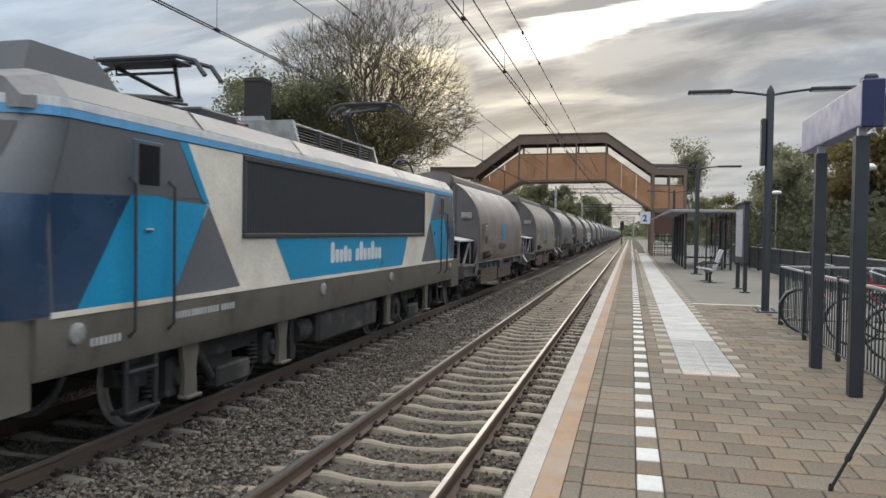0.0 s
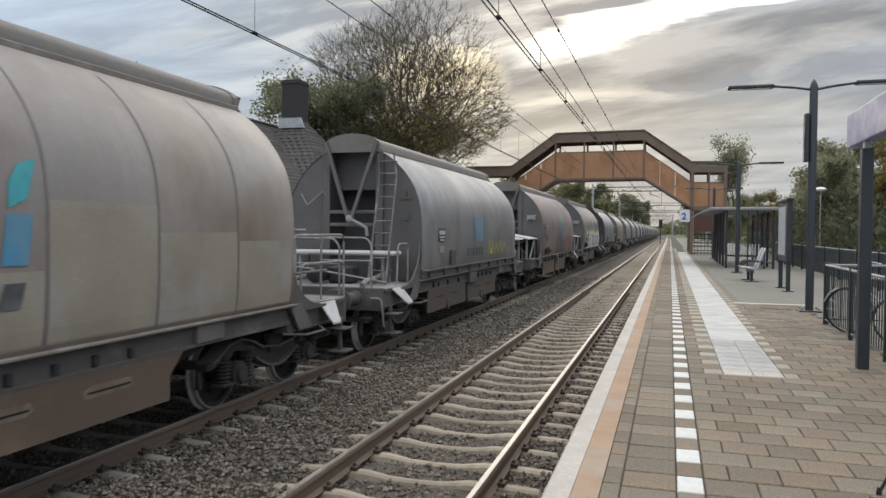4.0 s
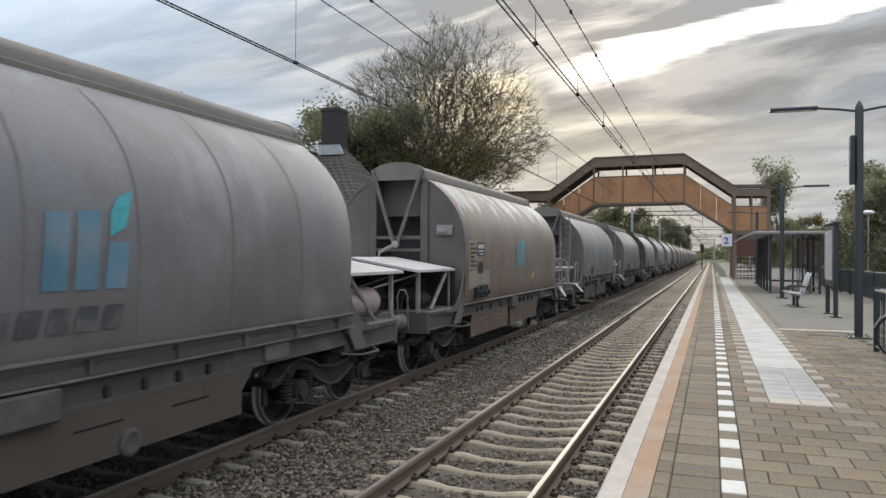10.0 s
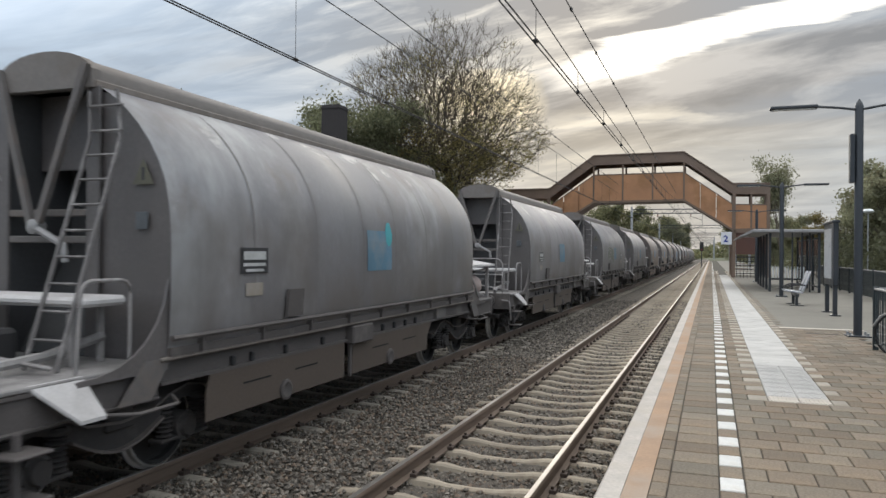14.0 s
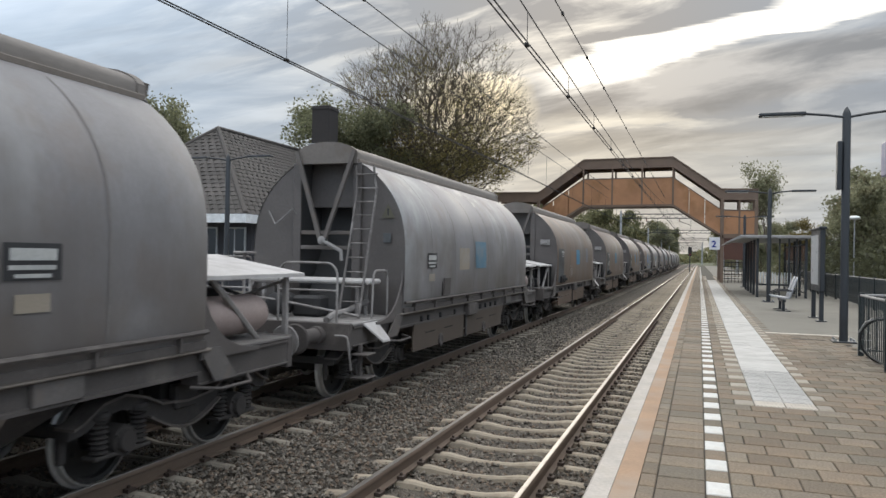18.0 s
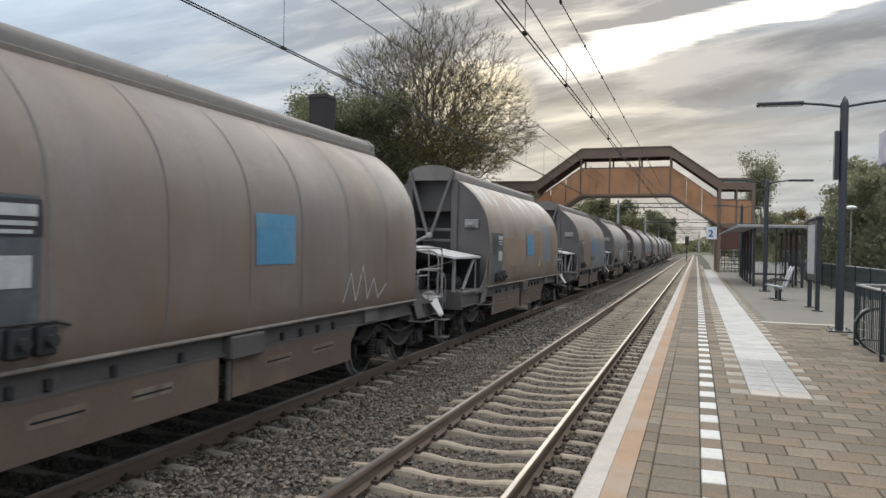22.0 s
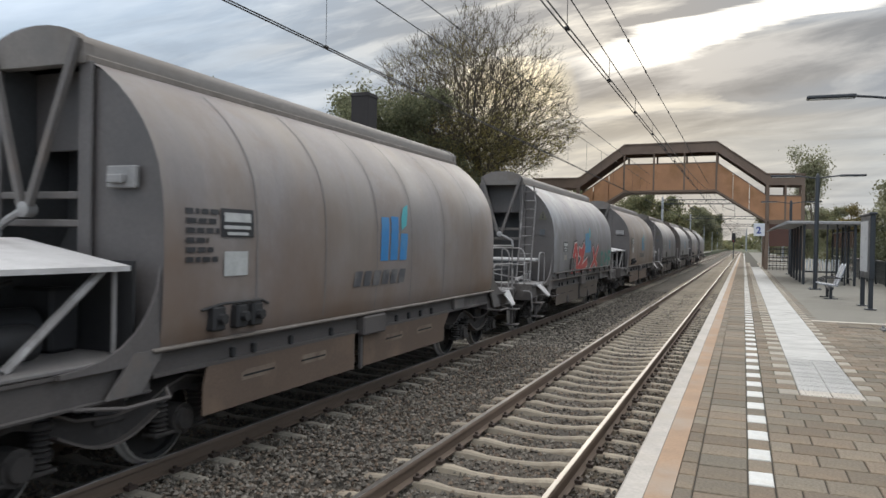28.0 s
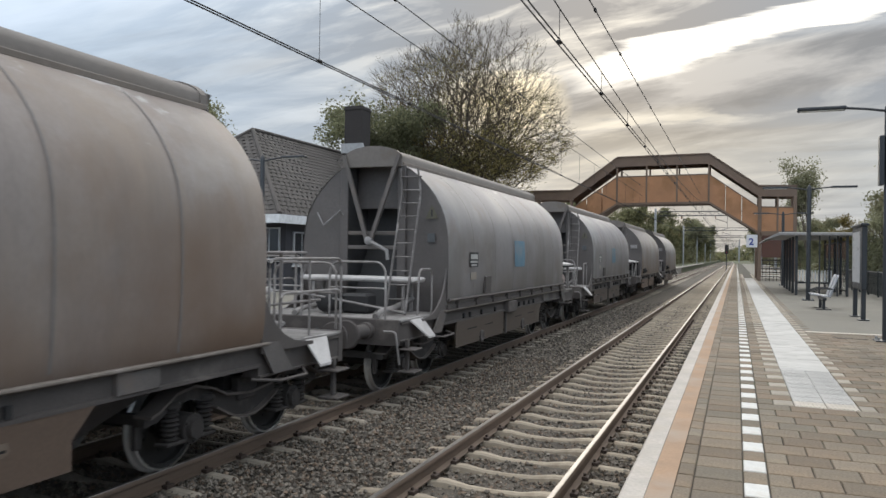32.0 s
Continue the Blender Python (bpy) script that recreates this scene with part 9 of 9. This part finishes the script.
def plant(name, label, x, y, meshes, scale=1.0, turn=0.0, group="", z=-0.1):
    t = thing(name, label, "tree", pose(x, y, z, 0, 0, turn), group=group)
    part("trunk", meshes[0], M["bark"], t)
    part("twig", meshes[1], M["twig"], t)
    part("crown", meshes[2], None, t)
    t.scale = (scale,) * 3
    return t


def trees():
    plant("bare_oak", "large half-bare autumn tree with olive lower leaves behind the station", -16.9, 46.0, oak_mesh(11))
    plant("broadleaf_tree", "dark green leafy tree beside the chimney", -21.2, 42.5, tree_mesh(5, 11.4, 0.75, 0.25, 5, "leaf_dark", 38000, 0.10, low=0.12, skirt=300))
    plant("broadleaf_tree", "dark green leafy tree below the bare crown", -18.9, 42.0, tree_mesh(8, 10.4, 0.60, 0.25, 5, "leaf_dark", 48000, 0.10, low=0.08, skirt=700))
    plant("slender_tree", "slender pale-leaved tree behind the roof", -27.0, 32.5, tree_mesh(21, 9.8, 0.34, 0.14, 5, "leaf_dark", 17000, 0.085, upright=0.8, low=0.12))
    birch = tree_mesh(31, 10.2, 0.28, 0.13, 5, "leaf_pale", 7500, 0.10, upright=0.9, low=0.2)
    plant("birch_tree", "airy birch beyond the footbridge", 5.9, 71.0, birch)
    plant("bare_shrub_tree", "bare leafless tree beyond the station square", -26.5, 21.0, tree_mesh(41, 8.2, 0.8, 0.14, 6, "leaf_gold", 500, 0.06, upright=0.6))
    broad = [tree_mesh(51 + k, 8.5, 0.8, 0.2, 5, lf, 16000, 0.15, low=0.06, skirt=700) for k, lf in enumerate(("leaf_pale", "leaf_mid", "leaf_pale"))]
    gold = tree_mesh(61, 8.0, 0.7, 0.16, 5, "leaf_gold", 7000, 0.12, low=0.15)
    belt = [(13.0, 47.0, 0.84, 0), (11.8, 55.0, 0.78, 2), (13.5, 64.0, 1.02, 2), (16.5, 41.0, 1.15, 1), (15.5, 33.0, 1.05, 2), (12.5, 76.0, 0.78, 0), (9.5, 88.0, 0.62, 1), (10.5, 100.0, 0.75, 2), (8.0, 112.0, 0.7, 0),
            (18.5, 27.0, 1.1, 0), (9.0, 125.0, 0.9, 1), (7.5, 140.0, 0.95, 2), (8.5, 160.0, 1.1, 0), (7.0, 185.0, 1.2, 1), (8.0, 215.0, 1.3, 2), (7.5, 250.0, 1.4, 0), (20.5, 52.0, 1.2, 2), (24.0, 38.0, 1.3, 0), (21.0, 22.0, 1.2, 1)]
    for i, (x, y, s, k) in enumerate(belt):
        plant("roadside_tree", "dense green tree behind the platform fence", x, y, broad[k], s, 70 * i, "trees behind the platform")
    plant("golden_tree", "yellowing tree behind the platform fence", 12.4, 41.5, gold, 1.12, 0, "trees behind the platform")
    plant("golden_tree", "yellowing tree behind the platform fence", 9.2, 79.0, gold, 0.72, 80, "trees behind the platform")
    left = [(-15.5, 108.0, 1.10, 1), (-14.5, 122.0, 1.18, 1), (-15.0, 138.0, 1.18, 2), (-13.5, 155.0, 1.22, 1), (-13.0, 175.0, 1.25, 1), (-12.5, 200.0, 1.3, 2), (-12.0, 230.0, 1.4, 1), (-11.5, 265.0, 1.5, 1),
            (-11.0, 310.0, 1.6, 2), (-18.5, 96.0, 1.12, 1), (-32.0, 60.0, 0.72, 1), (-36.0, 40.0, 0.60, 1), (-40.0, 33.0, 0.52, 1), (-44.0, 52.0, 0.66, 1), (-33.0, 27.0, 0.44, 1), (-39.0, 24.0, 0.46, 1), (-46.0, 27.0, 0.52, 1)]
    for i, (x, y, s, k) in enumerate(left):
        plant("lineside_tree", "dark green tree along the far side of the line", x, y, broad[k], s, 50 * i, "trees along the line")
    # undergrowth behind the fence, and woods at the end of the view
    nr = np.random.default_rng(77)
    n = 26000
    y = 14 + 86 * nr.random(n)
    x = 7.6 + 3.5 * nr.random(n) + 0.02 * y
    z = nr.random(n) ** 1.4 * (2.3 + 0.8 * np.sin(y * 0.7) + 0.5 * np.sin(y * 1.9))
    c = np.stack([x, y, np.maximum(z, 0.05)], 1)
    u = nr.normal(size=(n, 3))
    w = np.cross(u, nr.normal(size=(n, 3)))
    u /= np.linalg.norm(u, axis=1)[:, None]
    w /= np.linalg.norm(w, axis=1)[:, None]
    s = 0.16 * nr.uniform(0.5, 1.4, (n, 1))
    V = np.stack([c - u * s, c + w * s * 0.6, c + u * s, c - w * s * 0.6], 1).reshape(-1, 3)
    me = bpy.data.meshes.new("undergrowth")
    me.from_pydata(V.tolist(), [], (np.arange(n)[:, None] * 4 + np.arange(4)[None]).tolist())
    tagged(part("undergrowth", me, M["leaf_shade"]), "dark undergrowth behind the platform fence", "bushes", kind="stuff")
    n = 24000
    a = nr.uniform(-1.25, 1.25, n)
    d = 430 + 60 * nr.random(n)
    x, y = d * np.sin(a), d * np.cos(a)
    z = nr.random(n) * (7 + 2.5 * np.sin(a * 31) + 1.5 * np.sin(a * 83))
    c = np.stack([x, y, z], 1)
    u = nr.normal(size=(n, 3))
    w = np.cross(u, nr.normal(size=(n, 3)))
    u /= np.linalg.norm(u, axis=1)[:, None]
    w /= np.linalg.norm(w, axis=1)[:, None]
    s = 1.5 * nr.uniform(0.5, 1.4, (n, 1))
    V = np.stack([c - u * s, c + w * s * 0.6, c + u * s, c - w * s * 0.6], 1).reshape(-1, 3)
    me = bpy.data.meshes.new("far_woods")
    me.from_pydata(V.tolist(), [], (np.arange(n)[:, None] * 4 + np.arange(4)[None]).tolist())
    tagged(part("far_woods", me, M["leaf_mid"]), "distant woods on the horizon", "woods", kind="stuff")


def street_lamps_right():
    for x, y, h in ((8.7, 50.0, 4.2), (7.2, 26.4, 3.75)):
        l = thing("street_lamp", "street lamp with a pale domed lantern behind the fence", "street lamp", pose(x, y, 0), group="street lamps")
        part("pole", Geo().cyl((0, 0, -0.1), (0, 0, h - 0.12), 0.05, 0.04, 8), M["galv"], l)
        part("lantern", Geo().lathe([(0.05, h - 0.16), (0.30, h - 0.10), (0.33, h - 0.02), (0.22, h + 0.08), (0.0, h + 0.12)], (0, 0, 0), "z", 16), M["lantern"], l)


footbridge()
platform_lamp(2.59, 15.79, 4.42, case=True)
platform_lamp(2.42, 29.9, 4.16)
platform_lamp(2.40, 45.6, 4.10)
station_sign()
railing(2.47, 13.6, 2.40, 2.4, "platform_railing", "dark green bar railing along the platform with a worn top rail")
railing(2.50, 13.62, 9.0, 14.3, "cross_railing", "dark green bar railing beside the bicycle stand")
solid_fence()
info_case()
bench()
shelter()
bicycle(3.1, 12.4, 62, "bike_pink", "pale bicycle parked behind the railing")
bicycle(3.5, 11.2, 75, "bike_red", "red bicycle parked behind the railing")
bicycle(3.6, 9.8, 70, "rubber", "black bicycle parked behind the railing")
bicycle(4.4, 12.8, 65, "rubber", "black bicycle parked behind the railing")
camera_tripod()
station()
clock_post()
far_platform_things()
overhead_wires()
street_lamps_right()
trees()


# ---- what moves ----
def run_of(t):
    """Metres that the train has gone at t seconds."""
    u = (t - 16) / 16
    return 9.43 * t - 1.96 * u * u - 0.25 * u ** 3 - 0.35 * u ** 4


def motions():
    times = [i * 1.0 for i in range(33)]
    for ob, y, turn in TRAIN:
        walk(ob, [(t, pose(TRACK_FAR, y - run_of(t), RAIL, 0, 0, turn)) for t in times])
    # wheelsets roll; those with the same place in their bogie share one set of keys
    shared = {}
    for w in SPIN:
        x, y, z = w.location
        key = (round(y, 2), round(z, 2), "loco" if z > 0.5 else FACING[w.parent.parent.name])
        if key not in shared:
            sense = -1 if key[2] == 180 else 1
            rows = [(t, pose(x, y, z, sense * math.degrees((run_of(t) - run_of(0)) / z), 0, 0)) for t in [k / 16 for k in range(513)]]
            walk(w, rows)
            shared[key] = w
        else:
            first = shared[key]
            w.rotation_mode = "QUATERNION"
            keys = w.animation_data_create()
            keys.action = first.animation_data.action
            keys.action_slot = first.animation_data.action_slot


FACING = {ob.name: turn for ob, y, turn in TRAIN}
motions()
